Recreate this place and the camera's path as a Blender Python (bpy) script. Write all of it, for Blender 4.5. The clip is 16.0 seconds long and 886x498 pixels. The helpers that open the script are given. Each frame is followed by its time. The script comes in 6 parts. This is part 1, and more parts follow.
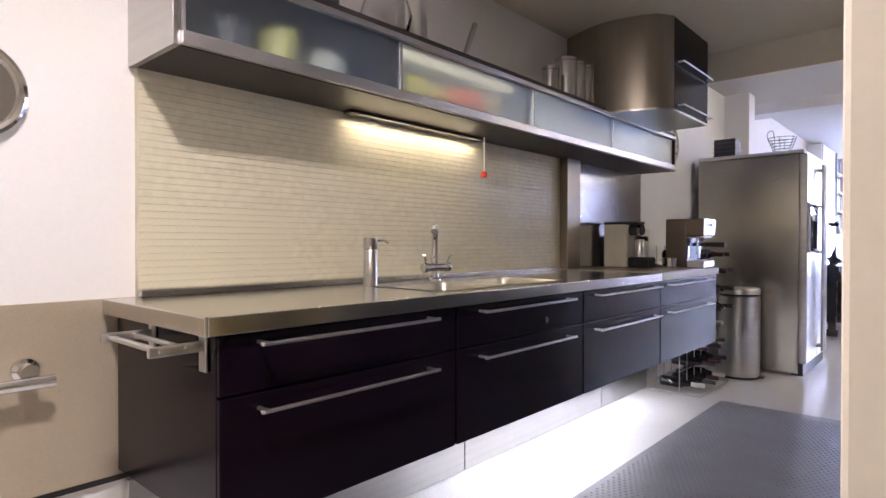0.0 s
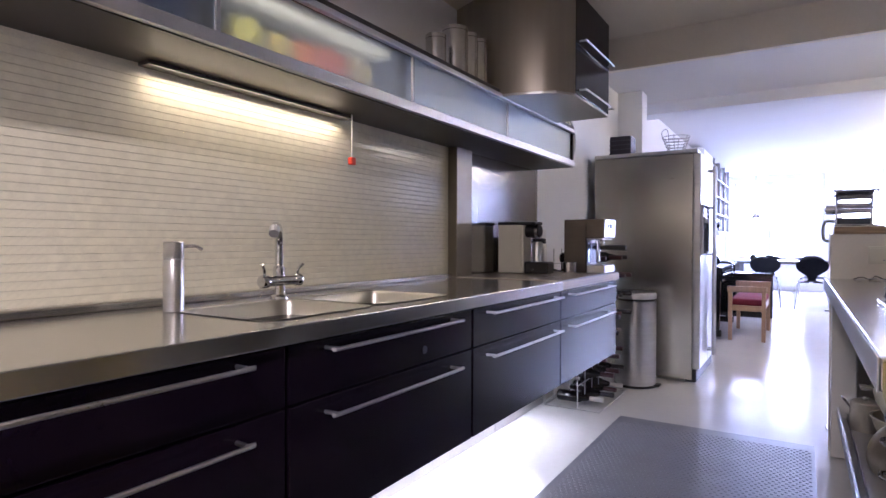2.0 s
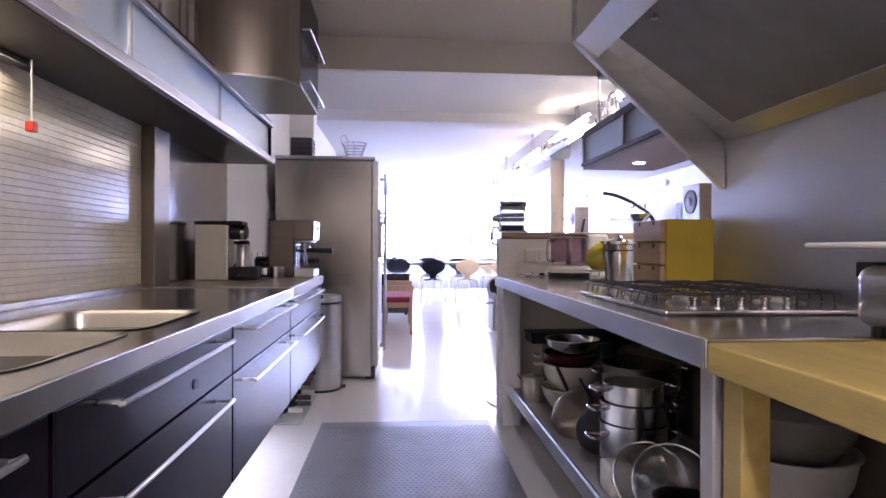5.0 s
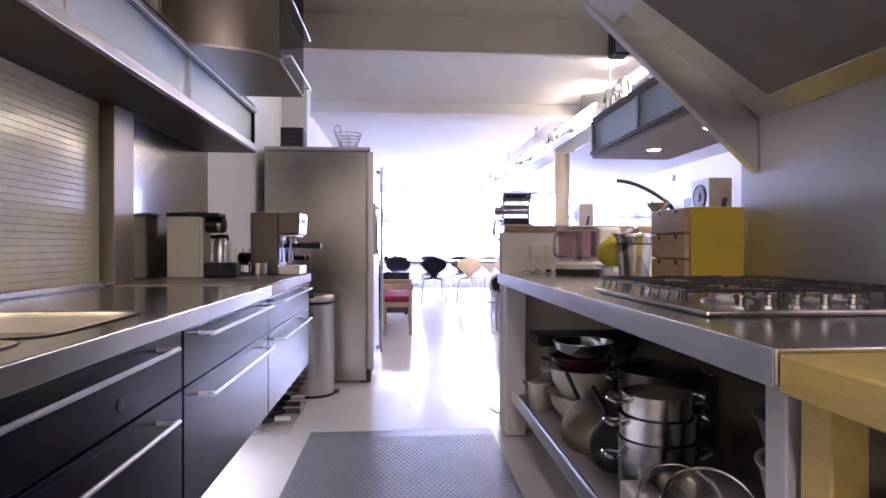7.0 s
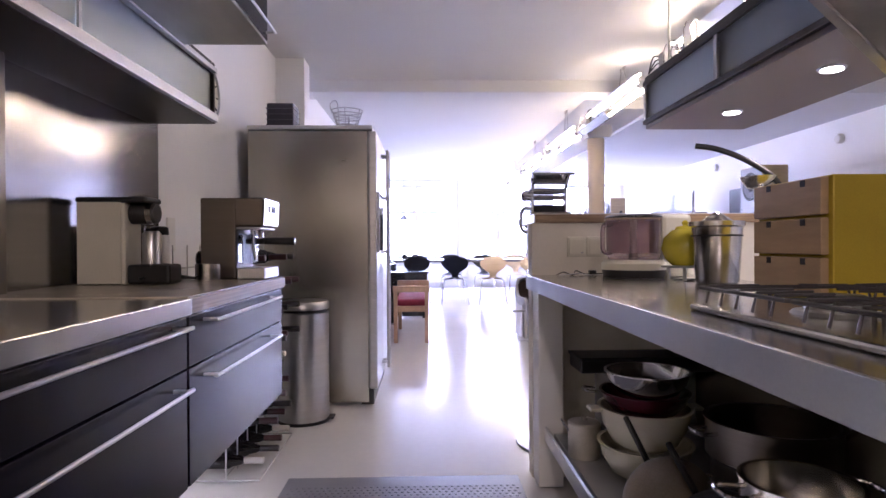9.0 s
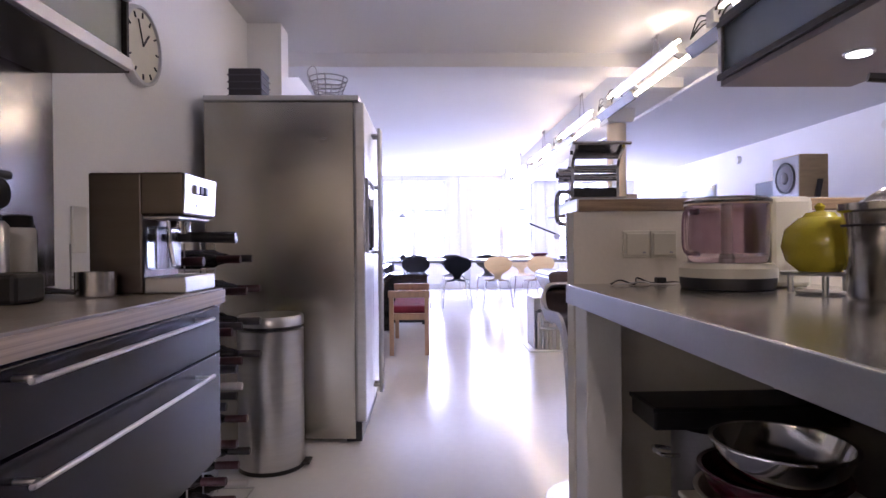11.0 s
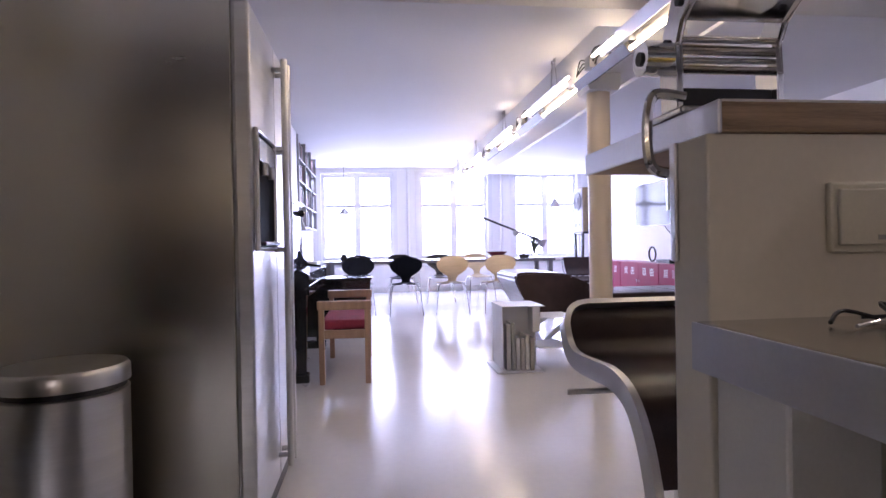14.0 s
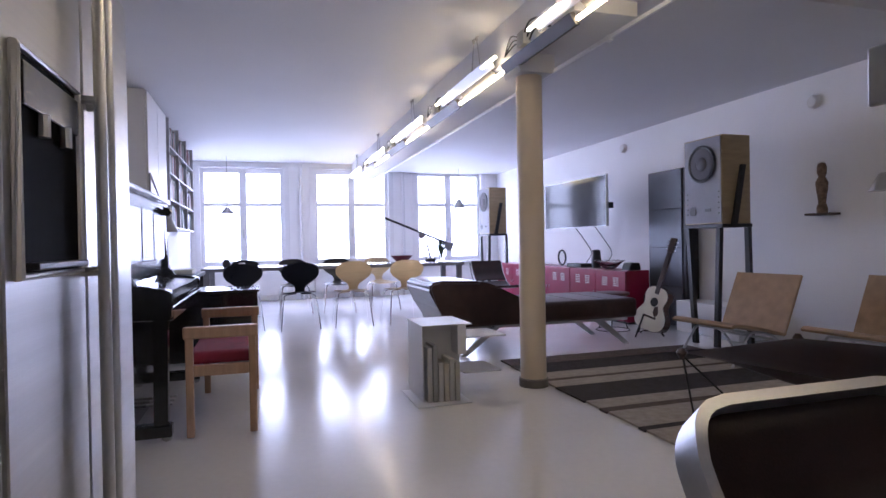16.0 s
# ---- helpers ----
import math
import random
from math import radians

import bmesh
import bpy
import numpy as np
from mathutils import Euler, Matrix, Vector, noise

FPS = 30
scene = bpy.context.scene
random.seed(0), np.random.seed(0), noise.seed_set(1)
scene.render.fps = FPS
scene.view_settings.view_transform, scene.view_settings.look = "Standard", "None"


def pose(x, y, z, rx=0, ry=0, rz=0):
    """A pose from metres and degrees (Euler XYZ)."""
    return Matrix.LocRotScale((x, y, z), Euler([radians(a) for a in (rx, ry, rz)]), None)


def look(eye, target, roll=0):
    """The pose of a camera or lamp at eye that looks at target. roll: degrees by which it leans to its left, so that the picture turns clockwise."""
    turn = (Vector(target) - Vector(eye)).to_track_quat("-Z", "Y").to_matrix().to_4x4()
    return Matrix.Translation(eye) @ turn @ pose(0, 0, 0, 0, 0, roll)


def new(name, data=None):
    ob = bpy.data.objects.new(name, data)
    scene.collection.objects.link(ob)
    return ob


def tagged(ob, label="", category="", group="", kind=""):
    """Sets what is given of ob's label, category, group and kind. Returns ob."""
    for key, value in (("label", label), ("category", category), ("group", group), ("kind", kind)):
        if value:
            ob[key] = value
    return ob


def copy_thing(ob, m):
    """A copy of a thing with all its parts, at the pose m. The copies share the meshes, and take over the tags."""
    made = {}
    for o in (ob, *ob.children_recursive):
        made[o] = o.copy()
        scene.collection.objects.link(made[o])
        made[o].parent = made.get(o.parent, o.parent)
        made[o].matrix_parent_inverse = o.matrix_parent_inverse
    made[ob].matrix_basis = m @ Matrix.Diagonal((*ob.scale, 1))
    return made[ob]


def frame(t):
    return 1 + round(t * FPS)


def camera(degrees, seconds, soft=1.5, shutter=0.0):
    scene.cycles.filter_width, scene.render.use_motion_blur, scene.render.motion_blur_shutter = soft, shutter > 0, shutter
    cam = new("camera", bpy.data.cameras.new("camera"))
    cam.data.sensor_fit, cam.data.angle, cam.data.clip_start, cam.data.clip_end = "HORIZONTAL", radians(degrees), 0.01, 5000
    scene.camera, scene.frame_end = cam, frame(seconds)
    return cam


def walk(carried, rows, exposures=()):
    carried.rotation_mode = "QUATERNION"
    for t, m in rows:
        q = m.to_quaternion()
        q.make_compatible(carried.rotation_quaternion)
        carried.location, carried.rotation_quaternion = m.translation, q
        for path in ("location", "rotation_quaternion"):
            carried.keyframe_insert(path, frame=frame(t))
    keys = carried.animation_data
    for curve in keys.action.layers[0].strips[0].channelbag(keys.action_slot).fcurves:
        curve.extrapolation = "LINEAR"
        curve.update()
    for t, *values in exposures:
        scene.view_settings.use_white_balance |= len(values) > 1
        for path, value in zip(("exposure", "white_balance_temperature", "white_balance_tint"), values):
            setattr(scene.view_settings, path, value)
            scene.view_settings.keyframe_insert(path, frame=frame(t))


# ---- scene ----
cam = camera(75.0, 16.0)
PATH = [
    (0, (0.201, 0.360, 1.049), (1.692, 1.693, 1.030), 0.04),
    (0.5, (0.364, 0.426, 1.058), (1.873, 1.739, 1.042), -0.13),
    (1, (0.503, 0.496, 1.076), (2.056, 1.757, 1.054), -0.00),
    (1.5, (0.637, 0.560, 1.070), (2.253, 1.738, 1.052), -0.09),
    (2, (0.699, 0.599, 1.071), (2.399, 1.652, 1.048), 0.16),
    (2.5, (0.760, 0.676, 1.068), (2.564, 1.538, 1.044), 0.17),
    (3, (0.823, 0.781, 1.064), (2.731, 1.380, 1.044), 0.28),
    (3.5, (0.827, 0.829, 1.060), (2.791, 1.210, 1.045), 0.17),
    (4, (0.793, 0.891, 1.056), (2.786, 1.044, 1.046), 0.11),
    (4.5, (0.764, 0.993, 1.056), (2.764, 0.981, 1.049), 0.15),
    (5, (0.780, 1.074, 1.064), (2.773, 0.924, 1.058), 0.20),
    (7.5, (1.215, 0.991, 1.035), (3.211, 0.857, 1.025), -0.15),
    (8, (1.426, 0.937, 1.040), (3.424, 0.850, 1.026), -0.29),
    (8.5, (1.584, 0.927, 1.030), (3.583, 0.869, 1.017), -0.25),
    (11, (2.468, 0.930, 1.016), (4.467, 0.872, 1.003), -0.49),
    (11.5, (2.595, 0.945, 1.024), (4.594, 0.890, 1.009), -0.48),
    (12, (2.767, 0.945, 1.013), (4.767, 0.890, 1.000), -0.54),
    (12.5, (2.981, 0.928, 1.010), (4.981, 0.859, 0.996), -0.58),
    (13, (3.195, 0.911, 1.013), (5.193, 0.829, 0.999), -0.78),
    (13.5, (3.432, 0.876, 1.018), (5.428, 0.749, 1.003), -0.95),
    (14, (3.611, 0.871, 0.988), (5.596, 0.635, 0.973), -1.0),
    (14.5, (3.860, 0.872, 0.978), (5.829, 0.524, 0.961), -1.0),
    (15, (4.043, 0.859, 1.008), (5.996, 0.428, 0.989), -1.10),
    (15.5, (4.256, 0.864, 1.019), (6.189, 0.351, 0.998), -1.06),
    (16, (4.406, 0.860, 1.028), (6.316, 0.266, 1.009), -1.06),
]
walk(cam, [(t, look(eye, target, roll)) for t, eye, target, roll in PATH],
     exposures=[(0, 0.76, 5450, 23), (1, 0.86, 5300, 26), (2, 0.70, 5120, 29), (5, 0.79, 5220, 33), (7.5, 0.86, 5420, 32), (8.5, 0.74, 5480, 33), (11, 0.42, 5480, 33), (12.5, 0.18, 5560, 32), (14.5, -0.19, 5660, 29), (16, -0.66, 5600, 23)])

# ---- light ----
world = bpy.data.worlds.new("sky")
scene.world = world
world.use_nodes = True
wn = world.node_tree.nodes
sky = wn.new("ShaderNodeTexSky")
sky.sky_type, sky.sun_disc, sky.sun_elevation, sky.sun_rotation = "NISHITA", False, radians(40), radians(60)
world.node_tree.links.new(sky.outputs[0], wn["Background"].inputs[0])
wn["Background"].inputs[1].default_value = 0.15


def lamp(name, kind, energy, colour, m, size=0.1, size_y=None, **more):
    d = bpy.data.lights.new(name, kind)
    d.energy, d.color = energy, colour
    if kind == "AREA":
        d.shape, d.size, d.size_y = "RECTANGLE", size, size_y or size
    elif kind == "SPOT":
        d.spot_size, d.spot_blend, d.shadow_soft_size = radians(more.get("cone", 90)), 0.6, size
    else:
        d.shadow_soft_size = size
    ob = new(name, d)
    ob.matrix_world = m
    return ob


DAY, WARM = (0.73, 0.79, 1.0), (1.0, 0.79, 0.43)
WX = 15.9  # window wall
WINDOWS = [(0.46, 1.96), (-1.58, -0.10), (-3.58, -2.16)]
for a, b in WINDOWS:
    lamp("window_daylight", "AREA", 130 if a < -3 else 110, DAY, pose(WX + 0.22, (a + b) / 2, 1.62, 90, 0, 90), b - a - 0.1, 1.7)
lamp("shelf_strip_light", "AREA", 1.5, WARM, pose(1.98, 2.075, 1.533, -15, 0, 0), 0.76, 0.025)
# Added lamp without a fitting, for the warm glow behind the second pane.
lamp("cabinet_glow_lamp", "AREA", 0.14, WARM, pose(2.06, 1.95, 1.778, 0, 0, 0), 0.78, 0.05)
lamp("plinth_strip_light", "AREA", 6.5, (1, 0.95, 0.82), pose(3.0, 1.93, 0.395, 12, 0, 0), 1.9, 0.05)
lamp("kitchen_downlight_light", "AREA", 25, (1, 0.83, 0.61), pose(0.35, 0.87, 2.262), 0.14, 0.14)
for hx in (3.55, 4.15):
    lamp("cabinet_spot_light", "SPOT", 12, (1.0, 0.86, 0.62), pose(hx, -0.36, 1.565), 0.03, cone=130)

# ---- materials ----
def nodes(name):
    m = bpy.data.materials.new(name)
    m.use_nodes = True
    t = m.node_tree
    return m, t.nodes, t.links, t.nodes["Principled BSDF"]


def mat(name, colour, rough=0.5, metal=0.0, vary=0.08, scale=6.0, bump=0.0, bscale=200.0, stretch=(1, 1, 1), rvary=0.08, spec=0.5, coat=0.0, dark=None, detail=4):
    """A surface with large blotches and fine grain in colour, gloss and relief."""
    m, n, l, p = nodes(name)
    tc = n.new("ShaderNodeTexCoord")
    mp = n.new("ShaderNodeMapping")
    mp.inputs["Scale"].default_value = stretch
    l.new(tc.outputs["Object"], mp.inputs[0])
    big = n.new("ShaderNodeTexNoise")
    big.inputs["Scale"].default_value, big.inputs["Detail"].default_value = scale, detail
    fine = n.new("ShaderNodeTexNoise")
    fine.inputs["Scale"].default_value, fine.inputs["Detail"].default_value = bscale, 3
    l.new(mp.outputs[0], big.inputs["Vector"])
    l.new(mp.outputs[0], fine.inputs["Vector"])
    mixf = n.new("ShaderNodeMath")
    mixf.operation = "MULTIPLY_ADD"
    mixf.inputs[1].default_value = 0.35
    l.new(fine.outputs["Fac"], mixf.inputs[0])
    half = n.new("ShaderNodeMath")
    half.operation = "MULTIPLY"
    half.inputs[1].default_value = 0.65
    l.new(big.outputs["Fac"], half.inputs[0])
    l.new(half.outputs[0], mixf.inputs[2])
    ramp = n.new("ShaderNodeValToRGB")
    c = Vector(colour)
    d = Vector(dark) if dark else c * (1 - 2.2 * vary)
    e = c * (1 + vary)
    ramp.color_ramp.elements[0].position, ramp.color_ramp.elements[1].position = 0.32, 0.68
    ramp.color_ramp.elements[0].color = (*[max(0, v) for v in d], 1)
    ramp.color_ramp.elements[1].color = (*[min(1, v) for v in e], 1)
    l.new(mixf.outputs[0], ramp.inputs[0])
    l.new(ramp.outputs[0], p.inputs["Base Color"])
    rr = n.new("ShaderNodeMapRange")
    rr.inputs[3].default_value, rr.inputs[4].default_value = max(0.02, rough - rvary), min(1, rough + rvary)
    l.new(mixf.outputs[0], rr.inputs[0])
    l.new(rr.outputs[0], p.inputs["Roughness"])
    p.inputs["Metallic"].default_value = metal
    p.inputs["Specular IOR Level"].default_value = spec
    p.inputs["Coat Weight"].default_value = coat
    p.inputs["Coat Roughness"].default_value = 0.08
    if bump:
        b = n.new("ShaderNodeBump")
        b.inputs["Strength"].default_value, b.inputs["Distance"].default_value = bump, 0.002
        l.new(fine.outputs["Fac"], b.inputs["Height"])
        l.new(b.outputs[0], p.inputs["Normal"])
    return m


def glass(name, colour=(1, 1, 1), rough=0.0):
    m, n, l, p = nodes(name)
    p.inputs["Base Color"].default_value = (*colour, 1)
    p.inputs["Roughness"].default_value = rough
    p.inputs["Transmission Weight"].default_value = 1
    p.inputs["IOR"].default_value = 1.45
    return m


def glow(name, colour, strength):
    m, n, l, p = nodes(name)
    p.inputs["Base Color"].default_value = (*colour, 1)
    p.inputs["Emission Color"].default_value = (*colour, 1)
    p.inputs["Emission Strength"].default_value = strength
    return m


PLASTER = mat("wall_plaster", (0.87, 0.87, 0.88), 0.75, vary=0.02, scale=1.5, bump=0.15, bscale=90)
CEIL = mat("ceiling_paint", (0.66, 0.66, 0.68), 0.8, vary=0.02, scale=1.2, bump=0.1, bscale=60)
CREAM = mat("kitchen_plaster", (0.75, 0.70, 0.60), 0.7, vary=0.03, scale=1.5, bump=0.15, bscale=90)
FLOOR = mat("poured_floor", (0.80, 0.79, 0.79), 0.165, vary=0.03, scale=1.3, bump=0.015, bscale=25, rvary=0.045)
STEEL = mat("brushed_steel", (0.555, 0.55, 0.54), 0.3, 1.0, vary=0.05, scale=3, bscale=60, stretch=(0.15, 0.6, 12), rvary=0.03)
STEELTOP = mat("steel_worktop", (0.615, 0.60, 0.57), 0.2, 1.0, vary=0.05, scale=5, bscale=90, stretch=(0.3, 8, 1), rvary=0.04)
SINKSTEEL = mat("satin_sink_steel", (0.56, 0.54, 0.48), 0.36, 1.0, vary=0.04, scale=6)
STEELPOT = mat("polished_steel", (0.62, 0.61, 0.60), 0.2, 1.0, vary=0.06, scale=7, bscale=60)
CHROME = mat("chrome", (0.72, 0.72, 0.73), 0.12, 1.0, vary=0.03)
# Dark braising-pan steel; on the espresso machine it paints in dark reflections.
DIMMEDSTEEL = mat("dimmed_brushed_steel", (0.14, 0.12, 0.105), 0.36, 1.0, vary=0.05, scale=3, bscale=60, stretch=(0.15, 0.6, 12), rvary=0.03)
SATIN = mat("satin_metal", (0.6, 0.6, 0.6), 0.3, 1.0, vary=0.04)
ALU = mat("aluminium_profile", (0.62, 0.62, 0.64), 0.4, 1.0, vary=0.04)
PAINTGREY = mat("grey_painted_metal", (0.42, 0.42, 0.43), 0.4, 0.3, vary=0.05)
DARK = mat("dark_lacquer", (0.006, 0.003, 0.008), 0.21, vary=0.05, scale=2, bscale=40, rvary=0.02, spec=0.19)
SHELFBODY = mat("shelf_carcass", (0.04, 0.034, 0.033), 0.4, vary=0.1, scale=4, spec=0.3)
BLACK = mat("black_plastic", (0.016, 0.016, 0.017), 0.4, vary=0.15)
PIANO = mat("black_piano_lacquer", (0.012, 0.012, 0.014), 0.12, vary=0.1, coat=0.6)
WHITEP = mat("white_plastic", (0.78, 0.77, 0.74), 0.35, vary=0.03)
CREAMP = mat("cream_plastic", (0.70, 0.67, 0.56), 0.35, vary=0.04)
WHITEPAINT = mat("white_gloss_paint", (0.8, 0.8, 0.82), 0.3, vary=0.02)
COLPAINT = mat("column_paint", (0.78, 0.66, 0.50), 0.35, vary=0.04, scale=3)
RUBBER = mat("grey_rubber", (0.23, 0.235, 0.27), 0.36, vary=0.08, scale=5, bump=0.06, bscale=400)
BIRCH = mat("birch_multiplex", (0.48, 0.37, 0.10), 0.4, vary=0.12, scale=3, bump=0.08, bscale=60, stretch=(0.4, 9, 9))
PLYEDGE = mat("plywood_edge", (0.46, 0.33, 0.19), 0.5, vary=0.25, scale=2, bump=0.1, bscale=20, stretch=(0.2, 0.2, 60))
OAK = mat("oak_edge", (0.34, 0.23, 0.13), 0.5, vary=0.22, scale=4, bump=0.15, bscale=50, stretch=(1.2, 1.2, 30))
BEECH = mat("beech", (0.48, 0.31, 0.20), 0.42, vary=0.1, scale=5, bump=0.06, bscale=80, stretch=(8, 8, 0.7))
BLONDE = mat("blonde_plywood", (0.62, 0.50, 0.32), 0.35, vary=0.07, scale=4, stretch=(1, 1, 6))
REDSEAT = mat("red_upholstery", (0.30, 0.025, 0.055), 0.75, vary=0.15, scale=12, bump=0.4, bscale=500)
LEATHER = mat("brown_leather", (0.055, 0.030, 0.026), 0.32, vary=0.2, scale=8, bump=0.12, bscale=300)
TAN = mat("tan_wicker", (0.42, 0.28, 0.16), 0.6, vary=0.12, scale=10, bump=0.5, bscale=260)
REDPAINT = mat("red_metal_paint", (0.27, 0.006, 0.045), 0.32, vary=0.06)
YELLOW = mat("yellow_paint", (0.50, 0.37, 0.02), 0.45, vary=0.06, scale=8)
YELLOWPOT = mat("yellow_glaze", (0.55, 0.47, 0.03), 0.15, vary=0.05)
PINE = mat("pine_drawer", (0.47, 0.33, 0.19), 0.5, vary=0.12, scale=4, stretch=(1, 1, 7))
TILE = mat("cream_glass_mosaic", (0.73, 0.69, 0.53), 0.14, vary=0.05, scale=40)
GROUT = mat("grout", (0.67, 0.63, 0.49), 0.7, vary=0.08)
FROST = glass("frosted_glass", (0.80, 0.90, 0.93), 0.38)
CLEAR = glass("clear_glass", (1, 1, 1), 0.0)
SMOKE = glass("violet_plastic", (0.66, 0.54, 0.61), 0.12)
TUBEGLOW = glow("tube_light", (1.0, 0.80, 0.44), 40)
SPOTGLOW = glow("spot_light", (1.0, 0.93, 0.78), 12)
OUTSIDE = glow("bright_overcast_distance", (0.93, 0.96, 1.0), 3.2)

# ---- tools ----
ORIGIN = {}
LIFT = 0.0  # how far the things of a section stand above their drawn height


def thing(name, label, category, at=(0, 0, 0), rz=0, group="", kind=""):
    ob = new(name)
    ob.matrix_world = pose(at[0], at[1], at[2] + LIFT, 0, 0, rz)
    ORIGIN[ob.name] = Vector(at)
    return tagged(ob, label, category, group, kind)


def mesh(name, bm, material):
    bmesh.ops.recalc_face_normals(bm, faces=bm.faces)
    me = bpy.data.meshes.new(name)
    bm.to_mesh(me)
    bm.free()
    for m in material if isinstance(material, (list, tuple)) else [material]:
        me.materials.append(m)
    return me


def part(name, bm, material, parent, label="", smooth=False, world=True):
    """One mesh under a thing. With world, the bmesh is in the world's metres (for things that are not turned)."""
    if world:
        o = ORIGIN.get(parent.name)
        if o is None:
            o = ORIGIN.get(parent.parent.name, Vector()) if parent.parent else Vector()
        bm.transform(Matrix.Translation(-o))
    me = mesh(name, bm, material)
    if smooth:
        soften(me)
    ob = new(name, me)
    ob.parent = parent
    return tagged(ob, label)


def soften(me, angle=40):
    me.polygons.foreach_set("use_smooth", [True] * len(me.polygons))
    me.set_sharp_from_angle(angle=radians(angle))


def solid(name, bm, material, label="", category="", kind="structure", smooth=False):
    me = mesh(name, bm, material)
    if smooth:
        soften(me)
    return tagged(new(name, me), label, category, kind=kind)


def box(x0, x1, y0, y1, z0, z1, bevel=0.0, bm=None, seg=2):
    b = bmesh.new()
    r = bmesh.ops.create_cube(b, size=1)
    for v in b.verts:
        v.co = Vector(((x0 + x1) / 2 + v.co.x * (x1 - x0), (y0 + y1) / 2 + v.co.y * (y1 - y0), (z0 + z1) / 2 + v.co.z * (z1 - z0)))
    if bevel:
        bmesh.ops.bevel(b, geom=b.edges[:], offset=bevel, segments=seg, affect="EDGES", profile=0.5)
    return join(bm, b)


def join(bm, b):
    if bm is None:
        return b
    me = bpy.data.meshes.new("t")
    b.to_mesh(me)
    b.free()
    bm.from_mesh(me)
    bpy.data.meshes.remove(me)
    return bm


def rod(a, b, r, bm=None, seg=10, r2=None):
    a, b = Vector(a), Vector(b)
    d = b - a
    m = Matrix.Translation((a + b) / 2) @ d.to_track_quat("Z", "Y").to_matrix().to_4x4()
    k = bmesh.new()
    bmesh.ops.create_cone(k, cap_ends=True, segments=seg, radius1=r, radius2=r if r2 is None else r2, depth=d.length, matrix=m)
    return join(bm, k)


def tube(pts, r, bm=None, seg=8, closed=False):
    """A round bar bent along points."""
    pts = [Vector(p) for p in pts]
    k = bm or bmesh.new()
    rings, n = [], len(pts)
    up = None
    for i, p in enumerate(pts):
        q0 = pts[i - 1] if i or closed else p
        q1 = pts[(i + 1) % n] if i < n - 1 or closed else p
        d = (q1 - q0).normalized()
        if up is None:
            up = d.orthogonal().normalized()
        up = (up - d * up.dot(d))
        up = up.normalized() if up.length > 1e-6 else d.orthogonal().normalized()
        s = d.cross(up)
        rings.append([k.verts.new(p + r * (math.cos(2 * math.pi * j / seg) * up + math.sin(2 * math.pi * j / seg) * s)) for j in range(seg)])
    for i in range(n if closed else n - 1):
        a, b = rings[i], rings[(i + 1) % n]
        for j in range(seg):
            k.faces.new((a[j], a[(j + 1) % seg], b[(j + 1) % seg], b[j]))
    if not closed:
        k.faces.new(rings[0][::-1])
        k.faces.new(rings[-1])
    return k


def lathe(profile, at=(0, 0, 0), seg=32, bm=None, axis="Z"):
    """A turned body: profile of (radius, height)."""
    k = bm or bmesh.new()
    at = Vector(at)
    rings = []
    for r, h in profile:
        ring = []
        for j in range(seg):
            c, s = math.cos(2 * math.pi * j / seg) * r, math.sin(2 * math.pi * j / seg) * r
            p = {"Z": Vector((c, s, h)), "X": Vector((h, c, s)), "Y": Vector((c, h, s))}[axis]
            ring.append(k.verts.new(at + p))
        rings.append(ring)
    for a, b in zip(rings, rings[1:]):
        for j in range(seg):
            k.faces.new((a[j], a[(j + 1) % seg], b[(j + 1) % seg], b[j]))
    k.faces.new(rings[0][::-1])
    k.faces.new(rings[-1])
    return k


def prism(poly, axis, a, b, bm=None, bevel=0.0):
    """A polygon drawn out along an axis from a to b; its points are the two other coordinates in order."""
    k = bmesh.new()
    def at(u, v, w):
        return {"X": (w, u, v), "Y": (u, w, v), "Z": (u, v, w)}[axis]
    lo = [k.verts.new(at(u, v, a)) for u, v in poly]
    hi = [k.verts.new(at(u, v, b)) for u, v in poly]
    n = len(poly)
    k.faces.new(lo[::-1])
    k.faces.new(hi)
    for i in range(n):
        k.faces.new((lo[i], lo[(i + 1) % n], hi[(i + 1) % n], hi[i]))
    if bevel:
        bmesh.ops.bevel(k, geom=k.edges[:], offset=bevel, segments=2, affect="EDGES")
    return join(bm, k)


def slab(path, width, thick, axis, at, bm=None):
    """A bent sheet: path is a polyline in a vertical plane, drawn out to width along axis."""
    pts = [Vector((p[0], p[1])) for p in path]
    top, low = [], []
    for i, p in enumerate(pts):
        d = (pts[min(i + 1, len(pts) - 1)] - pts[max(i - 1, 0)]).normalized()
        nrm = Vector((-d.y, d.x))
        top.append(p + nrm * thick / 2)
        low.append(p - nrm * thick / 2)
    k = bm or bmesh.new()
    def P(u, v, w):
        return {"X": (w, u, v), "Y": (u, w, v)}[axis]
    rows = []
    for t, o in zip(top, low):
        rows.append([k.verts.new(P(t.x, t.y, at - width / 2)), k.verts.new(P(t.x, t.y, at + width / 2)), k.verts.new(P(o.x, o.y, at + width / 2)), k.verts.new(P(o.x, o.y, at - width / 2))])
    for a, b in zip(rows, rows[1:]):
        for j in range(4):
            k.faces.new((a[j], a[(j + 1) % 4], b[(j + 1) % 4], b[j]))
    k.faces.new(rows[0][::-1])
    k.faces.new(rows[-1])
    return k


